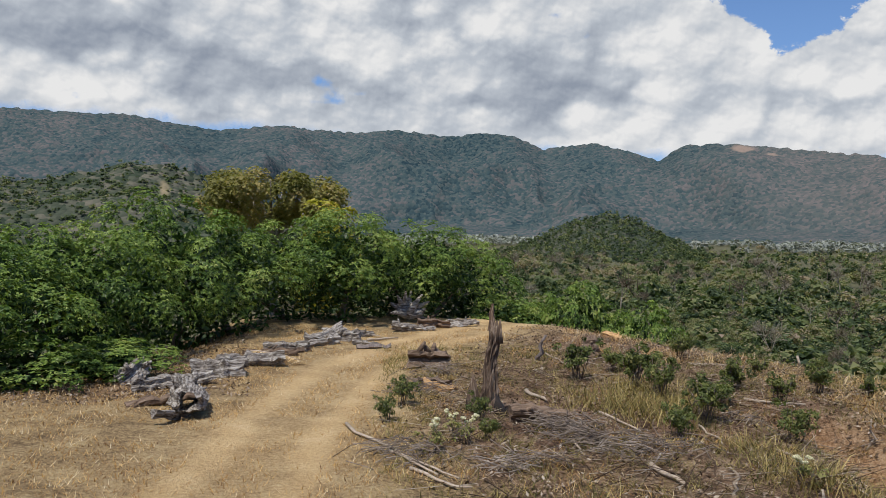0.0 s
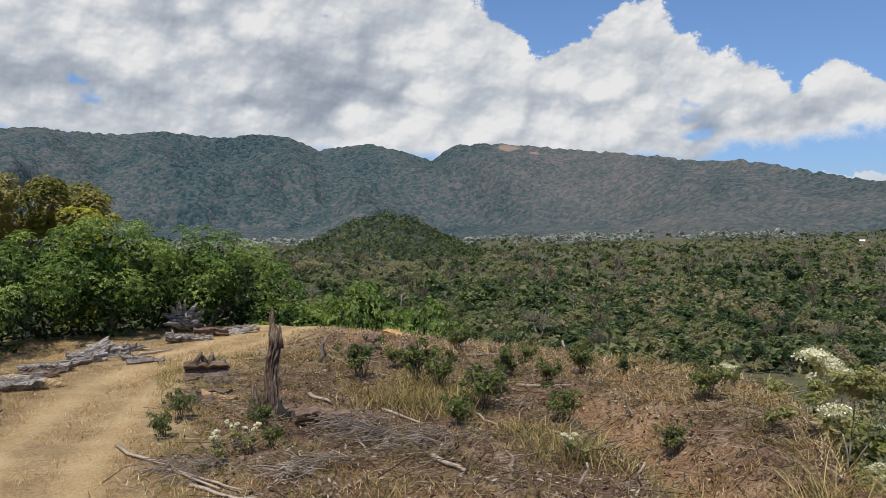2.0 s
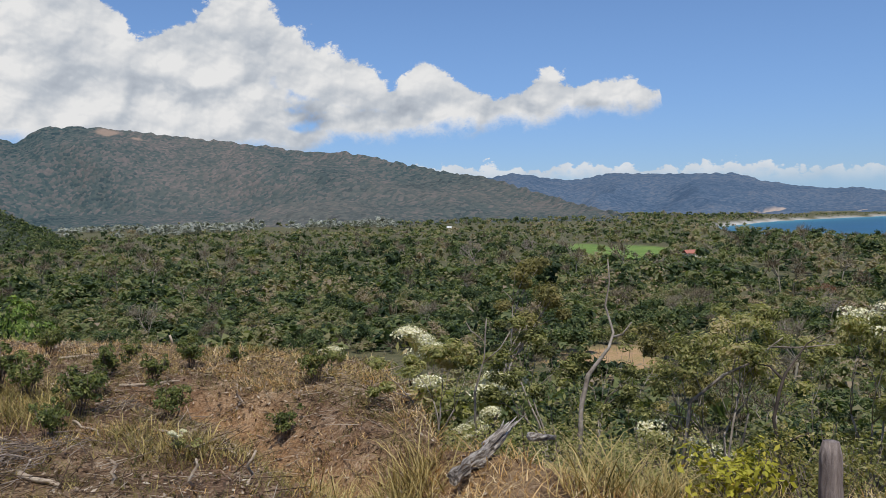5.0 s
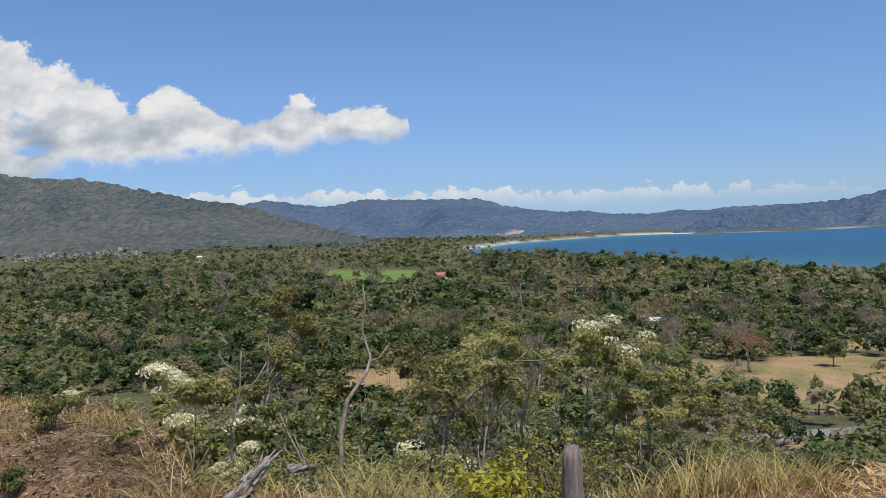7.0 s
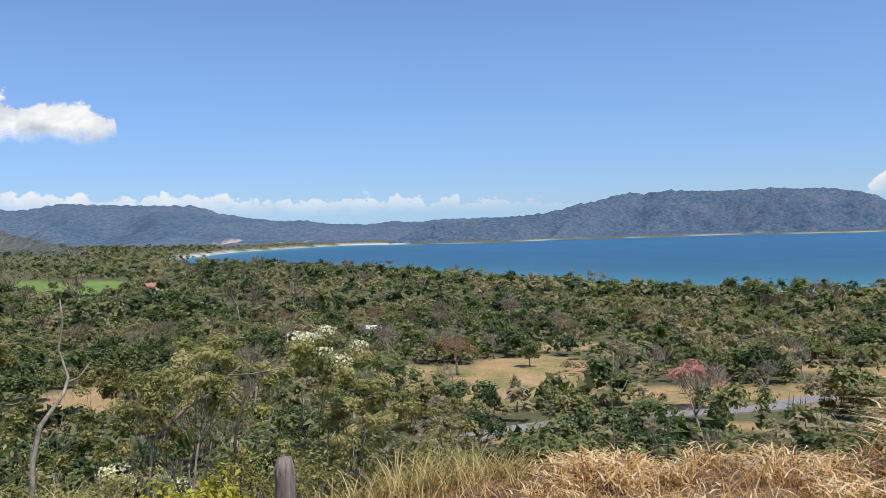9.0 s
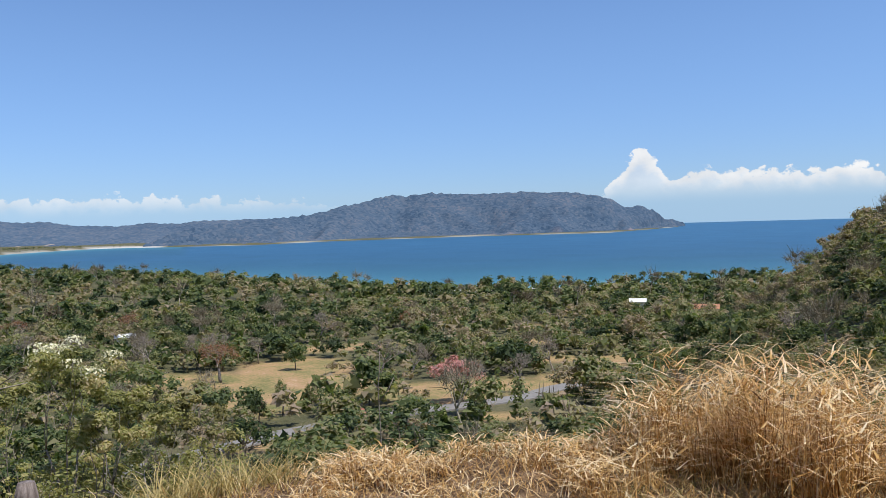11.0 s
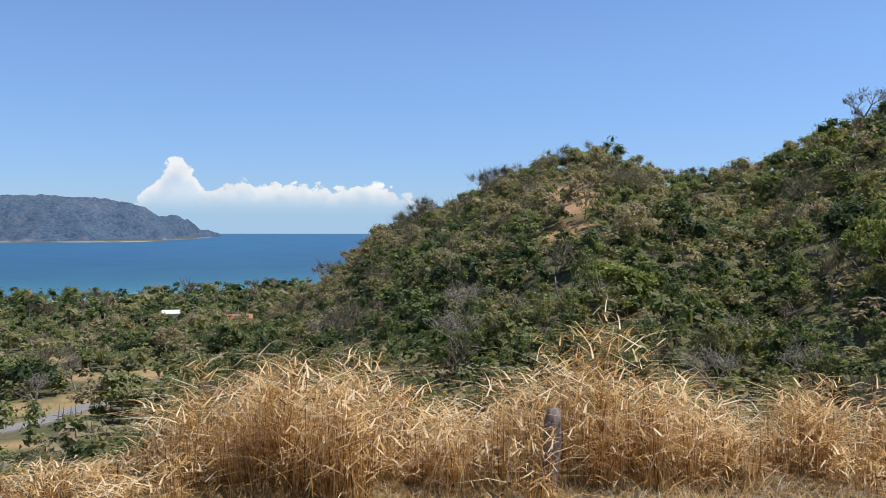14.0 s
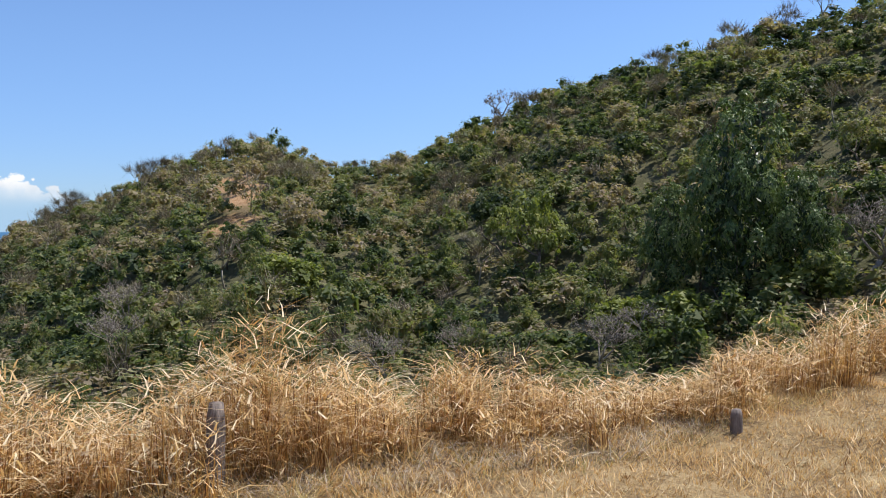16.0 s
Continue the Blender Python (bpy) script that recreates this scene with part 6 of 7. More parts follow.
def make_log(g, length, r0, r1, mat, name="log", label="weathered grey log lying beside the track", bend=0.25, gnarl=0.29, hollow=0.0, sides=14, stubs=1, category="log", group=""):
    """A log along x, resting on z = 0, with ridged bark, broken ends and branch stubs; hollow: share of the radius that has rotted away."""
    n = max(8, int(length * 9))
    r0, r1 = r0 * 0.80, r1 * 0.72
    t = np.linspace(0, 1, n)
    ph = g.random(3) * 6.28
    P = np.stack([(t - 0.5) * length, bend * length * 0.3 * np.sin(t * 3.1 + ph[0]) + 0.03 * g.normal(size=n), r0 + 0.02 * g.normal(size=n) + bend * length * 0.12 * np.sin(t * 3 + ph[1])], -1)
    R = (r0 + (r1 - r0) * t) * (1 + gnarl * 0.4 * g.normal(size=n))
    s = Soup()

    def skin(rad, flip):
        ang = np.arange(sides) * 2 * np.pi / sides
        lobes = 1 + gnarl * np.sin(ang * 3 + ph[1]) * 0.7 + gnarl * 0.6 * g.normal(size=sides)
        rr_ = rad[:, None] * lobes[None] * (1 + 0.35 * gnarl * g.normal(size=(n, sides)))
        ends = np.zeros((n, sides))
        ends[0], ends[-1] = -0.12 * r0 * 4 * g.random(sides) * 0.6, 0.5 * r0 * g.random(sides)
        V = np.stack([P[:, None, 0] + ends, P[:, None, 1] + rr_ * np.cos(ang), P[:, None, 2] + rr_ * np.sin(ang)], -1).reshape(-1, 3)
        i, j = np.meshgrid(np.arange(n - 1), np.arange(sides), indexing="ij")
        k = (j + 1) % sides
        F = np.stack([i * sides + j, i * sides + k, (i + 1) * sides + k, (i + 1) * sides + j], -1).reshape(-1, 4)
        return V, F[:, ::-1] if flip else F

    V, F = skin(R, True)
    j = np.arange(sides)
    k = (j + 1) % sides
    if hollow:
        V2, F2 = skin(R * hollow, False)
        m = len(V)
        rim0 = np.stack([j, k, m + k, m + j], -1)
        e = (n - 1) * sides
        rim1 = np.stack([e + k, e + j, m + e + j, m + e + k], -1)
        s.add(np.concatenate([V, V2]), np.concatenate([F, F2 + m, rim0, rim1]))
    else:
        n0 = len(V)
        V = np.concatenate([V, [P[0], P[-1]]])
        s.add(V, F)
        s.f3.append(np.concatenate([np.stack([np.full(sides, n0), j, k], -1), np.stack([np.full(sides, n0 + 1), (n - 1) * sides + k, (n - 1) * sides + j], -1)]))
    ob = new(name, s.mesh(name, mat, False))
    for _ in range(stubs):
        q = int(n * (0.15 + 0.7 * g.random()))
        a = 0.3 + 2.5 * g.random()
        d = np.array([0.5 * g.normal(), math.cos(a), math.sin(a)])
        st = Soup()
        add_tube(st, [P[q] + d * R[q] * 0.6, P[q] + d * R[q] * 1.3, P[q] + d * (R[q] * 1.5 + 0.25 * length * 0.3 * g.random())], [R[q] * 0.35, R[q] * 0.26, R[q] * 0.15], 7, 0.12, g)
        part("branch_stub", st.mesh("branch_stub", mat), ob)
    return tagged(ob, label, category, group)


def lay(ob, az, r, heading, tilt=0.0, lift=-0.04, roll=0.0):
    x, y = at(az, r)
    ob.matrix_basis = pose(x, y, ground_at(x, y) + lift) @ pose(0, 0, 0, 0, 0, 90 - heading) @ pose(0, 0, 0, roll, -tilt, 0)
    return ob


GRP = "logs beside the track"
lay(make_log(g, 1.25, 0.40, 0.34, M_GREYLOG, "hollow_log", "gnarled hollow grey log open towards the track", 0.05, 0.24, 0.72, 18, 2, group=GRP), -16.9, 16.7, -18 + 180, 6)
lay(make_log(g, 1.0, 0.10, 0.16, M_GREYLOG, "root_piece", "broken grey root piece leaning on a log", 0.5, 0.3, 0, 10, 2), -17.8, 16.1, 40, -14, 0.0)
lay(make_log(g, 0.9, 0.32, 0.24, M_GREYLOG, "root_ball", "grey weathered root ball beside the track", 0.1, 0.34, 0.6, 16, 3), -20.2, 20.7, 20, 20)
lay(make_log(g, 1.7, 0.22, 0.17, M_GREYLOG, group=GRP), -17.8, 19.6, 68, 4)
lay(make_log(g, 1.15, 0.30, 0.27, M_GREYLOG, "pale_log", "bleached white log lying beside the track", 0.08, 0.15, 0, 16, 1, group=GRP), -15.0, 20.6, 85, 3)
lay(make_log(g, 1.6, 0.22, 0.19, M_GREYLOG, group=GRP), -12.9, 21.6, 70)
lay(make_log(g, 1.3, 0.14, 0.10, M_BROWNLOG, label="brown rotting log beside the track", group=GRP), -18.6, 17.5, 60, 2)
for q, (a0, r0, ln, ra, hd, mt) in enumerate([(-11.6, 23.4, 1.4, 0.15, 60, M_BROWNLOG), (-10.6, 24.2, 1.2, 0.18, 100, M_GREYLOG), (-9.8, 23.8, 0.9, 0.13, 30, M_BROWNLOG), (-9.1, 24.8, 1.1, 0.16, 80, M_GREYLOG), (-8.2, 25.6, 1.0, 0.20, 70, M_GREYLOG),
                                              (-6.6, 26.2, 0.9, 0.22, 95, M_GREYLOG), (-5.9, 27.0, 1.2, 0.15, 60, M_GREYLOG), (-5.3, 25.5, 0.8, 0.12, 120, M_GREYLOG), (-2.0, 29.0, 1.5, 0.18, 80, M_GREYLOG), (-0.6, 30.0, 1.1, 0.22, 85, M_BROWNLOG),
                                              (0.7, 30.6, 1.7, 0.15, 88, M_GREYLOG), (1.2, 31.2, 1.4, 0.13, 95, M_GREYLOG), (-0.6, 19.0, 0.8, 0.16, 110, M_BROWNLOG), (-8.9, 26.4, 0.8, 0.1, 10, M_STICK)]):
    lay(make_log(g, ln, ra, ra * 0.8, mt, label="weathered grey log in the pile beside the track" if mt is M_GREYLOG else "brown rotting log in the pile", stubs=1 + q % 2, sides=12, group=GRP), a0, r0, hd, 5 * g.normal())
lay(make_log(g, 0.75, 0.36, 0.30, M_GREYLOG, "bleached_stump", "bleached white stump block in the log pile", 0.05, 0.25, 0, 14, 2), -7.3, 26.3, 60, 24)
lay(make_log(g, 1.0, 0.11, 0.11, M_POSTWOOD, "squared_timber", "grey squared timber lying on the track's edge", 0.02, 0.05, 0, 4, 0, "timber"), -4.7, 25.1, 70)
lay(make_log(g, 0.9, 0.34, 0.28, M_BROWNLOG, "root_mound", "dark gnarled root stump beside the track", 0.1, 0.36, 0, 16, 3, "stump"), -1.0, 21.4, 95)
lay(make_log(g, 0.75, 0.13, 0.1, M_CUT, label="short pale brown log on the cleared slope"), -0.2, 18.8, 110)
lay(make_log(g, 0.55, 0.30, 0.30, M_BROWNLOG, "tree_stump", "sawn tree stump with a pale top", 0.02, 0.2, 0, 14, 1, "stump"), 10.1, 24.6, 10, 70, 0.1)
lay(make_log(g, 0.9, 0.16, 0.14, M_CUT, label="freshly sawn orange log end at the brow"), 11.5, 28.3, 160, 4)
lay(make_log(g, 1.0, 0.2, 0.16, M_BROWNLOG, label="brown log lying on brush"), 6.6, 15.6, 80)
# fallen dry palm frond
fr = empty("dry_palm_frond", 0, 0, 0)
(x0, y0), (x1, y1) = at(-13.3, 23.4), at(-9.6, 21.8)
rib = np.array([[x0 + (x1 - x0) * q, y0 + (y1 - y0) * q, 0] for q in np.linspace(0, 1, 9)])
rib[:, 2] = [ground_at(p[0], p[1]) + 0.10 + 0.12 * math.sin(3 * q) for q, p in zip(np.linspace(0, 1, 9), rib)]
s = Soup()
add_tube(s, rib, np.linspace(0.03, 0.01, 9), 5)
part("rib", s.mesh("rib", M_STICK), fr)
s = Soup()
n = 90
q = np.linspace(0.08, 0.98, n)
c = np.stack([np.interp(q, np.linspace(0, 1, 9), rib[:, i]) for i in range(3)], -1)
dv = unit(rib[-1] - rib[0])
sv = np.cross(dv, np.array([0, 0, 1.0])) * np.where(np.arange(n) % 2, 1, -1)[:, None]
tip = c + sv * 0.32 + dv * 0.12 + np.array([0, 0, -0.06]) + 0.05 * g.normal(size=(n, 3))
w_ = dv * 0.018
s.add(np.stack([c - w_, c + w_, tip], 1).reshape(-1, 3), np.arange(3 * n).reshape(-1, 3), 0.8)
part("leaflet_row", s.mesh("leaflet_row", M_STRAW), fr)
tagged(fr, "dry straw-coloured palm frond fallen by the logs", "palm frond")
# upturned root plate at the end of the track
rp = empty("root_plate", *at(-2.3, 31.8), ground_at(*at(-2.3, 31.8)), 20)
for q in range(9):
    s = Soup()
    a = -0.4 + 4.0 * q / 9
    add_tube(s, [np.array([0, 0, 0.25]), np.array([math.cos(a) * 0.4, 0.15 * g.normal(), 0.35 + 0.4 * math.sin(a)]), np.array([math.cos(a) * 0.85, 0.3 * g.normal(), 0.4 + 0.8 * math.sin(a)])], [0.22, 0.12, 0.03], 7, 0.2, g)
    part("root", s.mesh("root", M_GREYLOG), rp)
tagged(rp, "grey upturned stump with splayed roots under the mango trees", "stump")


# standing snag
M_SNAG = wood("fissured_dead_trunk", [(0.34, (0.025, 0.015, 0.010)), (0.46, (0.12, 0.075, 0.048)), (0.56, (0.26, 0.185, 0.13)), (0.68, (0.44, 0.37, 0.30))], 5.0, (6, 6, 0.6), 1.0, 0.09)


def snag(g):
    root = empty("standing_snag", *at(3.0, 16.4), ground_at(*at(3.0, 16.4)) - 0.1)
    s = Soup()
    n = 16
    t = np.linspace(0, 1, n)
    P = np.stack([0.16 * t + 0.03 * np.sin(t * 7), 0.05 * t, t * 1.62], -1)
    add_tube(s, P, 0.165 - 0.05 * t + 0.09 * (1 - t) ** 4, 26, 0.17, g)
    part("trunk", s.mesh("trunk", M_SNAG, False), root)
    for k_ in range(8):
        s = Soup()
        a = k_ * 0.8
        c = P[-1] + 0.075 * np.array([math.cos(a), math.sin(a), 0]) - np.array([0, 0, 0.15])
        add_tube(s, [c, c + np.array([0, 0, 0.2]), c + np.array([0.02, 0, 0.28 + 0.22 * g.random()])], [0.07, 0.055, 0.012], 5, 0.25, g)
        part("splinter", s.mesh("splinter", M_SNAG), root)
    s = Soup()
    add_tube(s, [(-0.20, 0, 0.0), (-0.24, 0.02, 0.35), (-0.25, 0.02, 0.6), (-0.26, 0.02, 0.85)], [0.14, 0.10, 0.07, 0.01], 9, 0.3, g)
    part("broken_side", s.mesh("broken_side", M_SNAG), root)
    # black tapered piece from the trunk down to the ground
    s = Soup()
    add_tube(s, [(0.12, -0.05, 0.55), (0.2, -0.08, 0.25), (0.38, -0.15, 0.04)], [0.05, 0.12, 0.09], 8, 0.2, g)
    part("black_root", s.mesh("black_root", M_BLACK_WOOD), root, "black root at the foot of the trunk")
    tagged(root, "rotten broken tree trunk standing on the cleared slope", "snag")


snag(g)
# the thin dark trunk behind it
s = Soup()
add_tube(s, [(0, 0, -0.1), (0.04, 0, 0.35), (0.01, 0, 0.6), (0.06, 0, 0.95)], [0.15, 0.12, 0.10, 0.04], 11, 0.25, g)
ob = new("burnt_stub", s.mesh("burnt_stub", M_SNAG, False))
ob.matrix_basis = pose(*at(3.3, 29.5), ground_at(*at(3.3, 29.5)))
tagged(ob, "dark brown broken trunk stub at the brow", "snag")


def stick(points, r, mat=None, name="stick", label="bleached broken stick lying on the slope", sides=6):
    s = Soup()
    add_tube(s, points, np.linspace(r, r * 0.5, len(points)), sides, 0.15, g)
    return tagged(new(name, s.mesh(name, mat or M_STICK)), label, "stick")


def ground_stick(a0, r0, a1, r1, r, lift0=0.03, lift1=0.06, mat=None, label="bleached broken stick lying on the slope"):
    (x0, y0), (x1, y1) = at(a0, r0), at(a1, r1)
    n = 6
    pts = [np.array([x0 + (x1 - x0) * k / (n - 1), y0 + (y1 - y0) * k / (n - 1), 0]) for k in range(n)]
    for k, p in enumerate(pts):
        p[:2] += 0.04 * g.normal(size=2)
        p[2] = ground_at(p[0], p[1]) + lift0 + (lift1 - lift0) * k / (n - 1)
    return stick(pts, r, mat, label=label)


for v in [(-6.9, 15.3, -0.5, 12.0, 0.035), (-3.5, 13.2, 1.2, 11.8, 0.028), (5.6, 18.6, 7.0, 17.4, 0.05), (19.6, 18.9, 23.6, 18.9, 0.035), (14.7, 14.9, 15.1, 14.2, 0.05), (13.9, 13.0, 16.2, 12.2, 0.055), (7.0, 24, 8.5, 21.8, 0.03),
          (16.5, 23.5, 19.5, 24.2, 0.04), (22, 15, 24, 14.2, 0.03), (3.5, 13.0, 6.0, 12.2, 0.03), (-2, 12.2, 2.0, 11.2, 0.03), (26, 15.5, 28, 15.2, 0.03), (-18.5, 17.6, -15.9, 19.0, 0.05), (-6.8, 27.5, -4.2, 27.0, 0.04), (-5.2, 26.2, -3.0, 26.8, 0.05),
          (9.5, 15.8, 11.5, 13.8, 0.03), (8.6, 15.4, 9.4, 13.6, 0.025), (7.4, 15.9, 10.8, 14.6, 0.03), (10.8, 16.6, 13.2, 15.6, 0.03), (17.2, 16.4, 18.6, 15.0, 0.025)]:
    ground_stick(*v)
ground_stick(6.6, 22.6, 6.95, 22.4, 0.075, -0.1, 0.72, M_POSTWOOD, "short grey leaning post on the slope")
ground_stick(23.1, 25.6, 23.1, 25.5, 0.06, -0.1, 0.62, M_STICK, "small pale peg at the brow")
for a0, r0, dx, h in [(19.2, 11.6, 0.05, 0.35), (27.5, 10.9, 0.22, 0.45), (24.0, 11.0, 0.15, 0.4), (8.5, 24.4, 0.1, 0.5), (27.2, 17.5, 0.02, 0.5)]:
    ground_stick(a0, r0, a0 + dx * 4, r0, 0.03, -0.05, h, M_STICK, "broken pale stick poking out of the ground")
# brush heaps
M_TWIG = wood("dead_grey_twigs", [(0.3, (0.07, 0.05, 0.038)), (0.5, (0.20, 0.155, 0.12)), (0.7, (0.42, 0.36, 0.30))], 3.0)
for a0, r0, cnt in [(8.4, 15.2, 170), (-0.8, 20.4, 60), (9.8, 14.4, 150), (15.5, 14.2, 60), (-1.5, 18.3, 70), (12.5, 13.4, 90), (20.5, 17.2, 60), (5.0, 12.6, 80), (-2.0, 13.0, 90), (24.5, 17.0, 60)]:
    x0, y0 = at(a0, r0)
    s = Soup()
    for _ in range(cnt):
        c = np.array([x0 + 0.38 * g.normal(), y0 + 0.30 * g.normal(), 0])
        c[2] = ground_at(c[0], c[1]) + 0.02 + 0.22 * g.random()
        a = g.normal() * 0.7 + 0.6
        d = np.array([math.cos(a), math.sin(a), 0.25 * g.normal()]) * (0.3 + 0.5 * g.random())
        add_tube(s, [c - d * 0.5, c + 0.04 * g.normal(size=3), c + d * 0.5 + np.array([0, 0, -0.08])], [0.009, 0.007, 0.003], 3, tint=0.5 + 0.2 * g.normal())
    tagged(new("brush_heap", s.mesh("brush_heap", M_TWIG)), "heap of cut brush and dead twigs", "brush", kind="stuff")

# small shrubs on the cleared slope
M_LOW = foliage("dark_regrowth_leaves", [(0.0, (0.030, 0.042, 0.014)), (0.4, (0.095, 0.120, 0.034)), (0.7, (0.18, 0.20, 0.06)), (1.0, (0.30, 0.27, 0.11))], 2.0, 0.35, 0.5, spread=0.5, per_object=0.3)
small = Stock(*[make_shrub(g, 0.7, 0.75, M_LOW, 12, 1300, 0.055, "low_shrub", "small regrowing green shrub on the cleared slope", None, None, 0, 0.5, "shrub", 0.0) for _ in range(4)])
for i, (a0, r0, sc) in enumerate([(9.2, 19.9, 1.1), (13.0, 19.6, 1.15), (15.8, 24.8, 0.95), (17.5, 16.6, 1.05), (19.1, 20.3, 0.95), (22.0, 19.1, 0.8), (24.4, 20.5, 0.85), (24.2, 24.3, 0.65), (23.0, 15.9, 0.85), (15.9, 15.4, 0.8), (14.6, 18.4, 1.0),
                                  (31.9, 22.0, 0.6), (30.3, 15.4, 0.7), (32.4, 17.4, 0.9), (3.1, 14.3, 0.5), (-2.7, 16.9, 0.7), (27, 20.5, 0.6), (20.6, 22.5, 0.7), (11.6, 21.5, 0.7), (18.4, 18.3, 0.75), (2.6, 15.6, 0.6), (-3.8, 15.6, 0.6), (34, 19.8, 0.5)]):
    small.put(i, a0, r0, turn=60 * i, scale=(sc * 1.05, sc * 1.05, sc * 1.25))
white_fl = Stock(make_shrub(g, 0.6, 0.7, M_SHRUB, 6, 200, 0.06, "flowering_weed", "knee-high weed with small cream flowers", None, M_CREAM, 10))
for i, (a0, r0, sc) in enumerate([(1.6, 13.9, 0.75), (-0.6, 13.4, 0.8), (0.8, 14.4, 0.7), (23.6, 12.5, 0.7)]):
    white_fl.put(0, a0, r0, turn=60 * i, scale=sc)


# fence posts
def fence_post(az, r, height, radius, name="fence_post", label="weathered grey wooden fence post in dry grass", lean=0.0):
    s = Soup()
    t = np.linspace(0, 1, 9)
    P = np.stack([lean * t, 0 * t, -0.2 + (height + 0.2) * t], -1)
    add_tube(s, P, radius * (1.05 - 0.12 * t) * np.where(t > 0.95, 0.75, 1), 11, 0.10, g)
    ob = new(name, s.mesh(name, M_POSTWOOD))
    x, y = at(az, r)
    ob.matrix_basis = pose(x, y, ground_at(x, y), 0, 0, float(g.random() * 360))
    return tagged(ob, label, "fence post", "old fence line")


fence_post(65.9, 10.1, 0.98, 0.125, label="thick round grey fence post at the brow")
fence_post(131.7, 11.4, 1.12, 0.125, lean=-0.05)
fence_post(166.2, 14.6, 0.38, 0.10, label="short grey fence post stub in dry grass")
# fallen trunk at the brow
fallen = lay(make_log(g, 1.2, 0.11, 0.10, M_GREYLOG, "fallen_trunk", "splintered grey trunk fallen at the brow", 0.03, 0.34, 0, 14, 0), 43.2, 11.3, 75, 9, 0.08)
for q in range(9):
    s = Soup()
    oy, oz = 0.07 * g.normal(), 0.09 + 0.05 * g.normal()
    ln = 0.25 + 0.5 * g.random()
    add_tube(s, [(0.35, oy, oz), (0.6, oy * 1.2, oz + 0.02), (0.6 + ln, oy * 1.6 + 0.05 * g.normal(), oz + 0.05 + 0.12 * ln)], [0.045, 0.034, 0.006], 5, 0.3, g)
    part("splinter", s.mesh("splinter", M_GREYLOG, False), fallen)
lay(make_log(g, 0.55, 0.12, 0.16, M_CUT, "split_stump", "split pale stump with torn wood", 0.05, 0.2, 0, 12, 1, "stump"), 39.6, 10.7, 80, 62, 0.12)
stick([(at(46.9, 11.7)[0], at(46.9, 11.7)[1], ground_at(*at(46.9, 11.7)) + 0.45), (at(47.6, 11.9)[0], at(47.6, 11.9)[1], ground_at(*at(47.6, 11.9)) + 0.62), (at(48.6, 12.2)[0], at(48.6, 12.2)[1], ground_at(*at(48.6, 12.2)) + 0.85)], 0.06, M_GREYLOG, "snapped_limb", "pale snapped limb resting on the fallen trunk")


# bare forked tree and thin saplings on the slope
def bare_stem(name, label, bark, base, joints, r0):
    """A thin bare tree: joints are runs of bearings, heights in degrees and distance along each limb."""
    root = empty(name, 0, 0, 0)
    x, y = at(*base)
    root.matrix_basis = pose(x, y, ground_at(x, y))
    o = np.array([x, y, ground_at(x, y)])
    for i, run in enumerate(joints):
        pts = [np.array([*at(a, r), EYE_Z + r * math.tan(radians(e))]) - o for a, e, r in run]
        if i == 0:
            pts = [np.array([0, 0, -0.1])] + pts
        s = Soup()
        add_tube(s, pts, np.linspace(r0 if i == 0 else r0 * 0.55, 0.008, len(pts)) * (1 + 0.12 * g.normal(size=len(pts))), 7, 0.2, g)
        part("trunk" if i == 0 else "limb", s.mesh("trunk" if i == 0 else "limb", bark), root)
    return tagged(root, label, "tree")


bare_stem("dead_forked_tree", "pale dead forked tree on the slope", M_PALE_BARK, (50.0, 14.0), [[(50.4, -13.5, 14.2), (50.9, -11.4, 14.3), (52.3, -9.6, 14.4), (52.6, -8.6, 14.5), (52.1, -6.8, 14.6), (52.4, -5.2, 14.6), (52.3, -3.7, 14.6)],
                                                                                               [(52.5, -8.9, 14.5), (53.2, -8.7, 14.5), (53.8, -7.9, 14.4)]], 0.042)
bare_stem("dark_crooked_tree", "dark crooked bare trunk on the slope", M_DARK_BARK, (63.0, 14.5), [[(63.0, -15.8, 14.5), (62.6, -13.8, 14.6), (63.0, -12.0, 14.6), (63.3, -11.0, 14.8), (64.6, -9.0, 15), (66, -8.2, 15.4)], [(63.2, -11.3, 14.8), (62.4, -10.5, 15), (61.6, -10.4, 15.2)],
                                                                                                   [(62.9, -15.5, 14.5), (63.8, -14.9, 14.3), (64.8, -14.4, 14.2)]], 0.052)
bare_stem("arching_bare_tree", "grey arching bare limb in the scrub", M_PALE_BARK, (56.0, 16.0), [[(57.5, -13, 16), (59.6, -11.2, 16), (61.2, -10.4, 16), (62.6, -9.2, 16), (63.2, -8.7, 16)], [(62.4, -9.3, 16), (64.0, -9.3, 16), (66.2, -9.0, 16.2)]], 0.032)
bare_stem("pale_sapling", "thin pale sapling on the slope", M_PALE_BARK, (43.2, 15.0), [[(43.2, -12.5, 15), (43.9, -10.2, 15), (44.0, -8.6, 15), (44.1, -7.6, 15)], [(43.8, -10.6, 15), (45.0, -9.6, 15), (45.7, -8.5, 15)], [(44.0, -9.2, 15), (43.0, -8.4, 15), (42.7, -7.8, 15)]], 0.024)
bare_stem("white_sapling", "slender white leafless sapling on the slope", M_PALE_BARK, (88.3, 18.0), [[(88.3, -14.2, 18), (88.2, -11, 18), (88.35, -9.8, 18), (88.4, -8.6, 18)], [(88.25, -12.0, 18), (88.9, -11.2, 18), (89.3, -10.4, 18)], [(88.3, -11.2, 18), (87.8, -10.6, 18)]], 0.015)
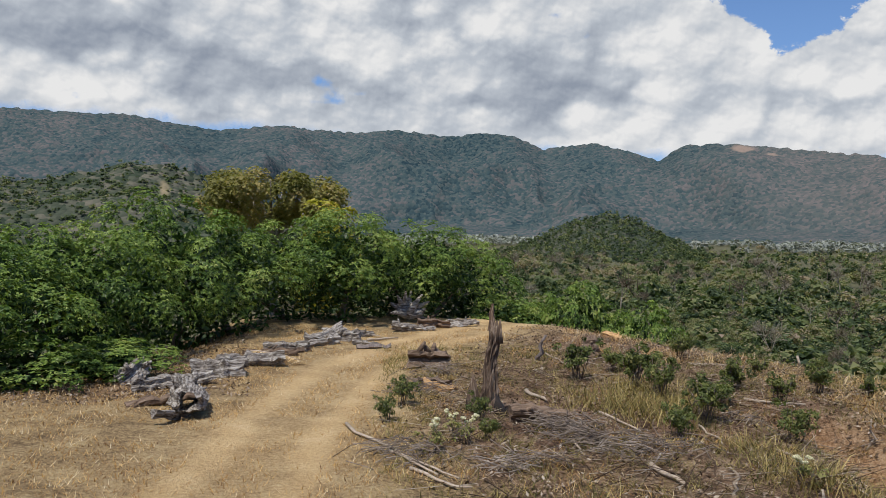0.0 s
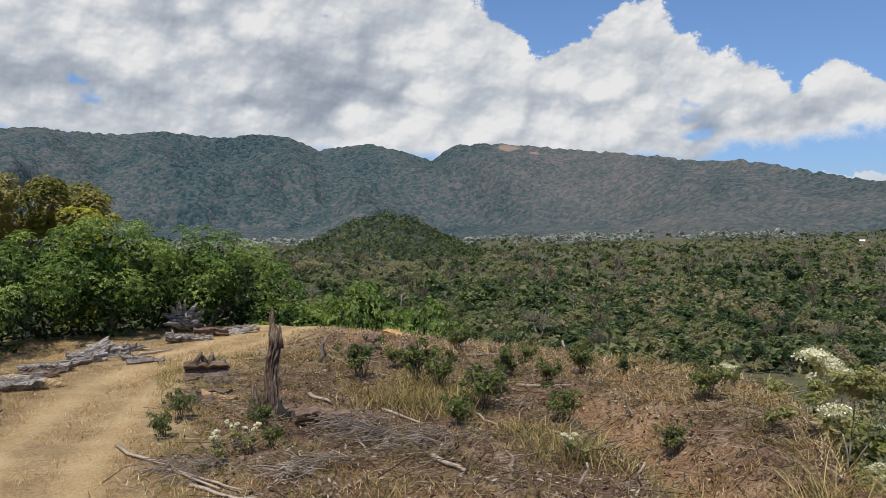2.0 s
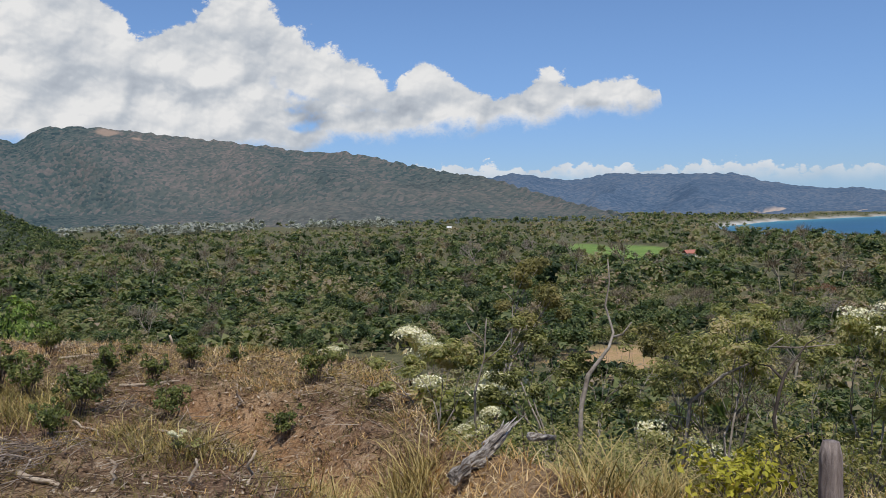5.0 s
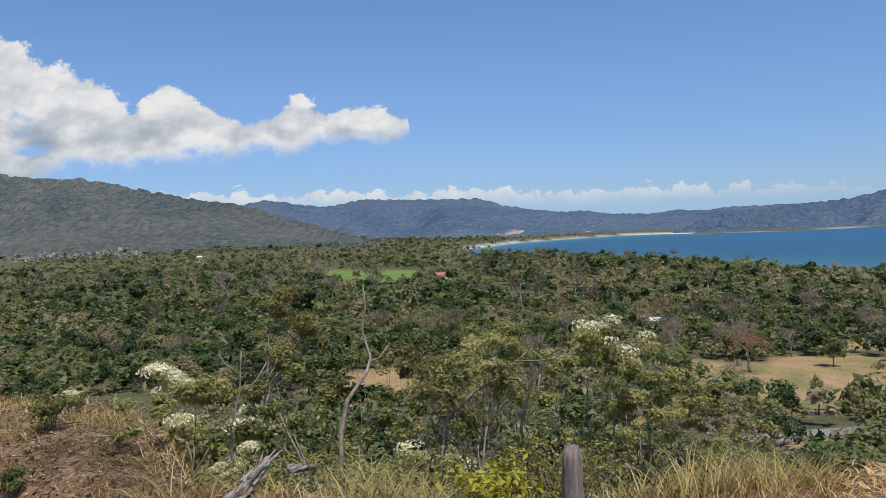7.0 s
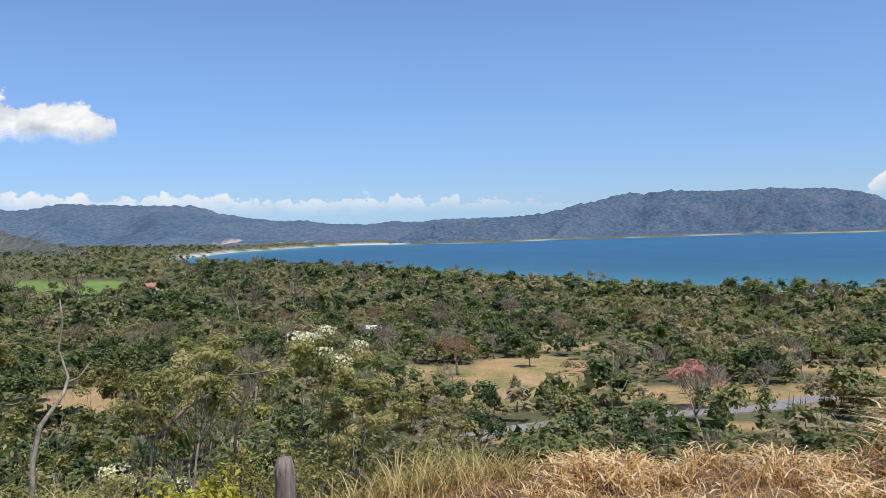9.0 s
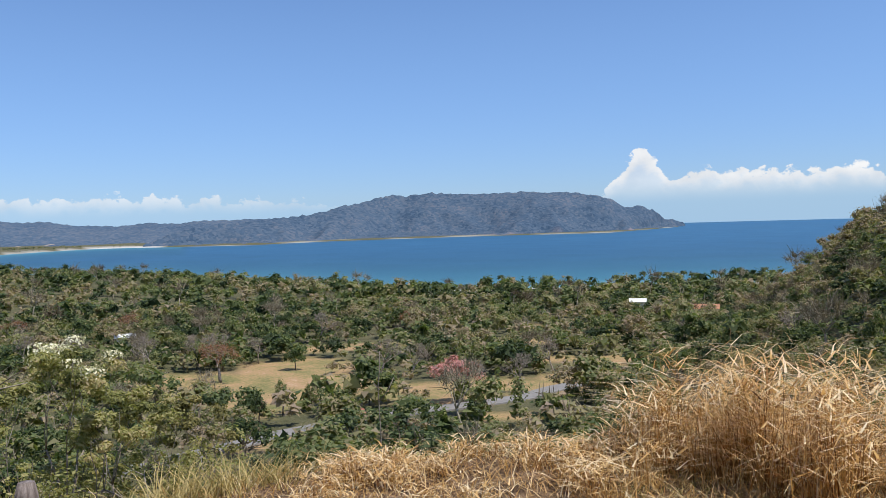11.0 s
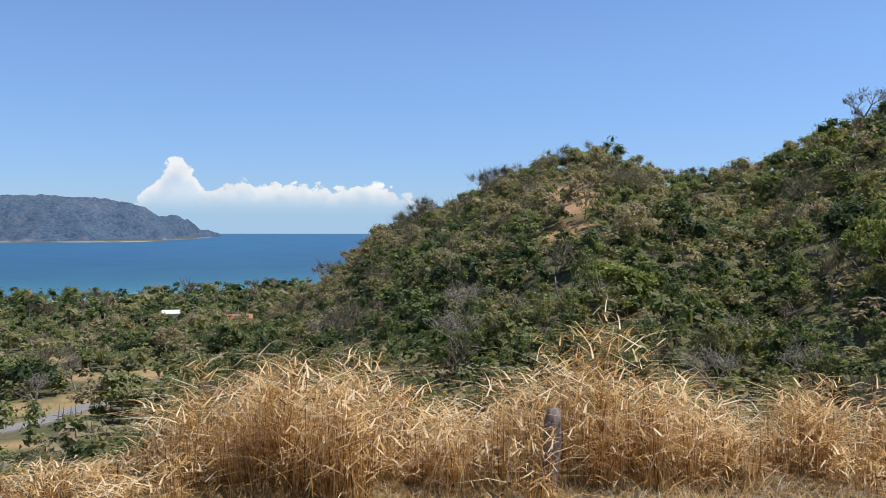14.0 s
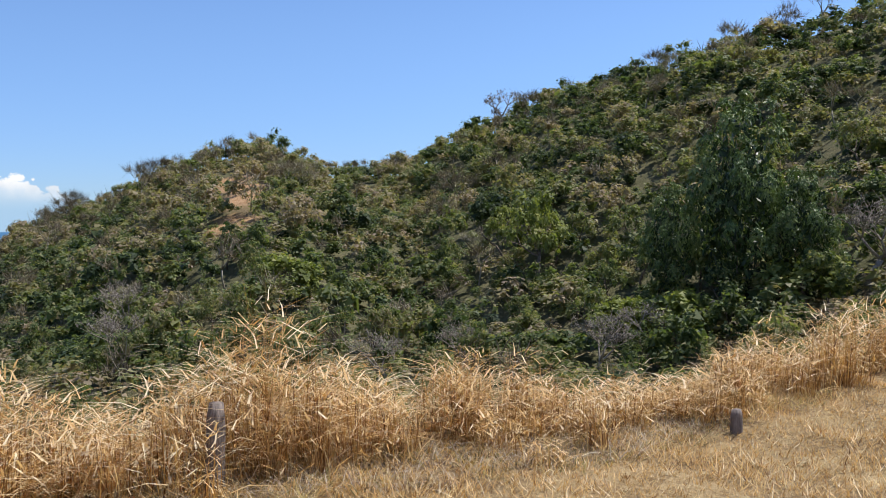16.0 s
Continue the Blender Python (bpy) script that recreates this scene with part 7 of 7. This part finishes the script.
# yellow-leaved plant and the olive-topped sapling
M_DULL = foliage("dull_olive_leaves", [(0.0, (0.085, 0.080, 0.030)), (0.4, (0.19, 0.172, 0.062)), (0.7, (0.29, 0.255, 0.10)), (1.0, (0.38, 0.30, 0.15))], 0.8, 0.4, spread=0.6)
yp = make_shrub(g, 1.3, 0.9, M_YELLOW, 10, 620, 0.075, "yellow_plant", "low plant with bright yellow-green leaves", None, None, 0, 0.5, "plant", 0.0)
put(yp, 60.9, 10.4, first=True, scale=(1.0, 1.0, max(0.6, to_height(60.9, 10.4, -14.8, 0.9))))
for a0, r0, te, w, mat_, n_, bl in [(45.4, 17.5, -3.9, 2.3, M_DULL, 3600, None), (59.4, 16.5, -6.4, 2.3, M_SHRUB, 3400, None), (65.9, 16.0, -6.6, 2.1, M_SHRUB, 3200, M_CREAM), (50.2, 17.0, -8.1, 1.3, M_SHRUB, 1600, None),
                                     (62.2, 18.0, -7.4, 2.0, M_SHRUB, 2600, None), (56.6, 19.0, -7.6, 2.0, M_DULL, 2400, None), (70.5, 17.0, -9.3, 1.8, M_SHRUB, 2200, None), (47.6, 16.0, -7.8, 1.7, M_SHRUB, 2200, None),
                                     (53.9, 20.0, -9.0, 1.9, M_SHRUB, 1800, None), (74.5, 18.0, -10.8, 2.0, M_SHRUB, 2200, None), (41.0, 15.4, -8.6, 1.6, M_SHRUB, 2000, None), (78.5, 19.0, -10.6, 1.6, M_DULL, 1700, None)]:
    x, y = at(a0, r0)
    h = EYE_Z + r0 * math.tan(radians(te)) - ground_at(x, y)
    t_ = make_slender_tree(g, w, h, mat_, M_PALE_BARK, "slender tree topped with cream flower heads on the slope" if bl else "slender crooked tree with small olive-green leaves on the slope", int(n_ * 1.7), 0.06, 0.15, bl)
    put(t_, a0, r0, first=True)


# ---- things on the plain ----
M_ASPHALT = plainish("worn_grey_asphalt", (0.20, 0.19, 0.18), 0.9, 0, 0.15, 0.8)
M_WALL = plainish("cream_render", (0.62, 0.58, 0.50), 0.9)
M_WHITE_ROOF = plainish("white_sheet_roof", (0.72, 0.72, 0.70), 0.5, 0, 0.08)
M_RED_ROOF = plainish("red_tile_roof", (0.34, 0.13, 0.09), 0.8, 0, 0.25)
M_RUST_ROOF = plainish("rusty_sheet_roof", (0.36, 0.17, 0.09), 0.75, 0, 0.3)
M_DARK = plainish("dark_opening", (0.03, 0.03, 0.035), 0.4)
M_SACK = plainish("white_sacking", (0.70, 0.68, 0.63), 0.9)


def build_road():
    pts = np.array([at(*p) for p in ROAD])
    t = np.linspace(0, len(pts) - 1, 120)
    cx, cy = np.interp(t, np.arange(len(pts)), pts[:, 0]), np.interp(t, np.arange(len(pts)), pts[:, 1])
    for _ in range(6):
        cx[1:-1], cy[1:-1] = (cx[:-2] + cx[1:-1] * 2 + cx[2:]) / 4, (cy[:-2] + cy[1:-1] * 2 + cy[2:]) / 4
    d = unit(np.stack([np.gradient(cx), np.gradient(cy)], -1))
    nrm = np.stack([-d[:, 1], d[:, 0]], -1)
    V = []
    for o, up in ((-2.6, -0.3), (-2.5, 0.30), (2.5, 0.30), (2.6, -0.3)):
        x, y = cx + nrm[:, 0] * o, cy + nrm[:, 1] * o
        V.append(np.stack([x, y, np.maximum(land(x, y), land(cx, cy)) + up], -1))
    V = np.stack(V, 1).reshape(-1, 3)
    n = len(cx)
    F = np.concatenate([np.stack([np.arange(n - 1) * 4 + k, np.arange(n - 1) * 4 + k + 1, np.arange(1, n) * 4 + k + 1, np.arange(1, n) * 4 + k], -1) for k in range(3)])
    tagged(new("road", raw_mesh("road", V, np.zeros((0, 3), int), F[:, ::-1], None, M_ASPHALT, False)), "narrow grey road crossing the plain", "road", kind="structure")


build_road()


def box_soup(x0, x1, y0, y1, z0, z1):
    V = np.array([(x, y, z) for z in (z0, z1) for y in (y0, y1) for x in (x0, x1)], float)
    F = np.array([(0, 2, 3, 1), (4, 5, 7, 6), (0, 1, 5, 4), (2, 6, 7, 3), (0, 4, 6, 2), (1, 3, 7, 5)])
    return V, F


def house(az, r, w, d, h, roof_mat, label, name="house", turn=0.0, up=0.0):
    x, y = at(az, r)
    root = empty(name, x, y, ground_at(x, y) + up, turn - az)
    s = Soup()
    s.add(*box_soup(-w / 2, w / 2, -d / 2, d / 2, -0.5 - up, h))
    part("wall", s.mesh("wall", M_WALL, False), root)
    rise, ov = d * 0.22, 0.5
    for sg in (-1, 1):
        s = Soup()
        V = np.array([(-w / 2 - ov, sg * (d / 2 + ov), h - 0.1), (w / 2 + ov, sg * (d / 2 + ov), h - 0.1), (w / 2 + ov, 0, h + rise), (-w / 2 - ov, 0, h + rise)])
        V = np.concatenate([V, V + np.array([0, 0, 0.14])])
        F = np.array([(0, 1, 2, 3), (4, 7, 6, 5), (0, 4, 5, 1), (1, 5, 6, 2), (2, 6, 7, 3), (3, 7, 4, 0)])
        s.add(V, F)
        part("roof_slope", s.mesh("roof_slope", roof_mat, False), root)
    for k_ in range(max(1, int(w // 3.5))):
        s = Soup()
        cx = -w / 2 + (k_ + 0.5) * w / max(1, int(w // 3.5))
        s.add(*box_soup(cx - 0.6, cx + 0.6, -d / 2 - 0.03, -d / 2 + 0.1, 0.9 if k_ else 0.0, 2.1))
        part("window" if k_ else "door", s.mesh("window" if k_ else "door", M_DARK, False), root)
    return tagged(root, label, "house")


house(105.9, 346, 6, 5, 2.6, M_WHITE_ROOF, "low house with a white sheet roof among trees", up=1.6)
house(110.3, 318, 8, 6, 3.0, M_RUST_ROOF, "low house with a rusty roof among trees", up=1.5)
house(57.9, 545, 13, 9, 5.0, M_RED_ROOF, "house with a red tiled roof beyond the meadow", turn=20, up=2)
house(71.9, 296, 6, 4, 2.6, M_WHITE_ROOF, "low house with a white sheet roof among trees", up=0.6)
house(74.0, 296, 4, 3, 2.4, M_WHITE_ROOF, "low shed with a white sheet roof among trees", "shed", up=1.5)
for a0, r0, w_ in [(34.5, 1690, 34), (35.7, 1680, 22), (36.9, 1670, 30), (41.6, 1330, 14)]:
    house(a0, r0, w_ * 0.5, 8, 3.5, M_RUST_ROOF if w_ > 25 else M_WHITE_ROOF, "long low shed at the foot of the mountains", "shed", up=4.0)
house(86.5, 153.5, 2.6, 2.4, 1.6, M_RED_ROOF, "small roadside stall with a red roof", "stall", 10)
heap = empty("sack_heap", *at(84.9, 152.5), ground_at(*at(84.9, 152.5)))
g = np.random.default_rng(51)
cv, cf = ICO[2]
for q in range(18):
    s = Soup()
    s.add(cv * np.array([0.55, 0.38, 0.22]) * (1 + 0.06 * g.normal(size=(len(cv), 1))), cf)
    ob = part("sack", s.mesh("sack", M_SACK), heap)
    ob.location = (1.7 * (g.random() - 0.5) * 2, 0.8 * g.normal() * 0.5, 0.2 + 0.32 * (q % 4))
    ob.rotation_euler = (0.2 * g.normal(), 0.2 * g.normal(), g.random() * 6.28)
tagged(heap, "heap of white sacks beside the road", "sacks")


def pole(az, r, h=8.0):
    x, y = at(az, r)
    s = Soup()
    add_tube(s, [(0, 0, -0.3), (0, 0, h * 0.5), (0.03, 0, h)], [0.08, 0.07, 0.05], 8)
    root = new("utility_pole", s.mesh("utility_pole", M_BARK))
    root.matrix_basis = pose(x, y, ground_at(x, y), 0, 0, -az)
    s = Soup()
    s.add(*box_soup(-0.9, 0.9, -0.06, 0.06, h - 0.6, h - 0.45))
    part("crossarm", s.mesh("crossarm", M_BARK, False), root)
    tagged(root, "wooden utility pole beside the road", "pole", "poles along the road")


for a0, r0 in [(95.1, 163), (90.2, 158)]:
    pole(a0, r0, 5.5)


def make_palm(g, h):
    root = empty("coconut_palm", 0, 0, 0)
    s = Soup()
    lean = 0.10 * g.normal(size=2)
    t = np.linspace(0, 1, 6)
    P = np.stack([lean[0] * h * t ** 2, lean[1] * h * t ** 2, h * t], -1)
    add_tube(s, P, 0.22 - 0.09 * t, 7)
    part("trunk", s.mesh("trunk", M_PALE_BARK), root)
    for k_ in range(15):
        a = k_ * 2.4
        e = 0.9 - 1.3 * (k_ / 15)
        d = np.array([math.cos(a), math.sin(a), 0])
        u = np.linspace(0, 1, 7)
        mid = P[-1] + d * (u[:, None] * 2.7 * math.cos(e * 0.6)) + np.array([0, 0, 1]) * (u * 2.2 * e - 2.0 * u ** 2.2)[:, None]
        sd = np.array([-d[1], d[0], 0])
        w = (0.75 * np.sin(np.pi * np.clip(u * 0.9 + 0.08, 0, 1)))[:, None]
        f = Soup()
        V = np.concatenate([mid, mid + sd * w + np.array([0, 0, -0.35]) * w, mid - sd * w + np.array([0, 0, -0.35]) * w])
        i = np.arange(6)
        f.add(V, np.concatenate([np.stack([i, i + 1, i + 8, i + 7], -1), np.stack([i, i + 14, i + 15, i + 1], -1)]), 0.45 + 0.2 * g.normal())
        part("frond", f.mesh("frond", M_PALM), root)
    return tagged(root, "slender coconut palm along the shore", "palm", "palms along the shore")


palms = Stock(make_palm(g, 8.5), make_palm(g, 7.5), make_palm(g, 9.5))
for i, a0 in enumerate([104.5, 105.7, 106.4, 107.3, 108.3, 108.9, 109.4, 110.1, 110.7, 111.3, 111.8, 112.3, 112.7, 113.3, 113.9, 101.4, 99.9, 96.9, 107.8, 109.9]):
    palms.put(i, a0, 455 + 40 * g.random(), turn=97 * i, scale=float(0.95 + 0.25 * g.random()))

# single trees of the plain
pink = make_bare_tree("pink_trumpet_tree", g, M_PALE_BARK, 11.5, 8.5, "spreading tree covered in pink blossom beside the road", None, depth=3, forks=5)
V, f3, f4, t_ = leafy(g, dome(g, 30, 12.0, 10.5, 3.6, 1.3), 2600, 0.34, 0.0, 1, True).arrays()
part("blossom", raw_mesh("blossom", V, f3, f4, t_ + 0.5, M_PINK), pink, "pink blossom crown")
put(pink, 93.5, 168, first=True)
rosy = make_bare_tree("rosy_bare_tree", g, M_PALE_BARK, 12.0, 10.0, "half-bare tree with dusky pink blossom on the field", M_RUST, depth=4, amount=300)
put(rosy, 77.7, 213, first=True)
for a0, r0, sc in [(72.0, 315, 0.9), (65.5, 330, 0.8), (57.3, 420, 0.8), (90.5, 300, 0.7)]:
    put(rosy, a0, r0, turn=a0 * 7, scale=sc)
bare_a = make_bare_tree("leafless_tree", g, M_PALE_BARK, 9.0, 8.5, "leafless grey-brown tree on the dry field", depth=3, forks=5)
put(bare_a, 98.1, 176, first=True)
for a0, r0, sc in [(77.9, 232, 1.2), (76.6, 238, 1.1), (88.3, 205, 1.1), (90.4, 200, 1.0), (80.2, 240, 0.9), (43.5, 510, 2.2), (47.2, 600, 1.8), (84.3, 278, 1.2), (73.5, 240, 1.1), (100.2, 205, 1.0), (66, 260, 1.1)]:
    put(bare_a, a0, r0, turn=a0 * 11, scale=sc)
field_tree = Stock(make_tree("field_tree", "round", g, M_TREE, M_BARK, 0, 7.0, 8.5, "dense dark-green tree standing on the dry field"), make_tree("field_tree", "broad", g, M_TREE, M_BARK, 0, 11.0, 7.0, "broad dark-green tree beside the road"),
                   make_tree("field_tree", "round", g, M_TREE, M_BARK, 0, 4.5, 8.5, "narrow dark-green tree beside the road"))
for i, a0, r0, sc in [(0, 82.6, 225, 0.95), (1, 87.5, 170, 0.95), (1, 102.8, 236, 1.1), (2, 81.7, 164, 1.05), (2, 80.1, 158, 0.9), (0, 95.2, 150, 0.55), (0, 101.5, 165, 0.6), (0, 105, 160, 0.7), (1, 104, 190, 0.8), (0, 50.6, 600, 1.4), (0, 51.9, 650, 1.3),
                      (1, 78.6, 262, 1.0), (1, 82.5, 284, 0.9), (1, 86.5, 296, 1.0), (0, 89.6, 262, 0.8), (1, 92.5, 235, 0.9), (1, 95.5, 225, 0.95), (0, 98.6, 222, 0.8), (2, 83.6, 168, 0.8)]:
    field_tree.put(i, a0, r0, turn=a0 * 13, scale=sc)
# single trees of the facing hill
M_DEEP = foliage("deep_green_leaves", [(0.0, (0.022, 0.040, 0.016)), (0.35, (0.080, 0.130, 0.042)), (0.7, (0.150, 0.205, 0.070)), (1.0, (0.22, 0.27, 0.10))], 0.3, 0.2, 0.4, spread=0.45, shine=0.35)
big = make_mango(g, 11.5, 15.0, "tall_dark_tree", "tall dark glossy tree on the facing hillside", M_DEEP, 2800, 1.0, 0.36, 70)
for a0, r0, te, wd in [(165.9, 88, 7.0, 0.85), (161.6, 91, 1.6, 0.5), (169.8, 86, 2.6, 0.6)]:
    put(big, a0, r0, turn=a0 * 3, scale=(wd, wd, to_height(a0, r0, te, 15.0)), first=a0 == 165.9)
M_VINE = foliage("yellow_green_vine_leaves", [(0.0, (0.07, 0.09, 0.022)), (0.35, (0.17, 0.20, 0.052)), (0.65, (0.27, 0.285, 0.085)), (1.0, (0.36, 0.34, 0.14))], 0.3, 0.4, spread=0.4)
mound = Stock(make_tree("vine_mound", "round", g, M_VINE, M_BARK, 0, 11.0, 9.0, "rounded vine-covered tree on the facing hillside"))
for a0, r0, sc in [(135.7, 106, 0.95), (162, 82, 0.9), (158.5, 84, 0.8), (170, 84, 0.9)]:
    mound.put(0, a0, r0, turn=a0 * 5, scale=sc)
tall_olive = make_tree("tall_olive_tree", "airy", g, M_VINE, M_BARK, 0, 8.5, 12.0, "tall yellow-green feathery tree on the facing hillside")
put(tall_olive, 152.8, 108, first=True, scale=1.25)
put(tall_olive, 150.6, 118, turn=90, scale=0.85)
wide_bare = make_bare_tree("leafless_tree", g, M_PALE_BARK, 10.5, 8.0, "wide leafless grey tree at the foot of the hillside", depth=3, forks=5)
put(wide_bare, 125.7, 113, first=True)
put(wide_bare, 115.4, 160, turn=100, scale=1.1)
for a0, r0, sc in [(173.2, 84, 1.2), (157.0, 74, 0.85), (125.6, 96, 1.0), (142.8, 82, 0.8), (147.8, 84, 0.75), (150.2, 222, 1.3), (160.8, 78, 0.7)]:
    put(wide_bare, a0, r0, turn=a0 * 17, scale=sc)
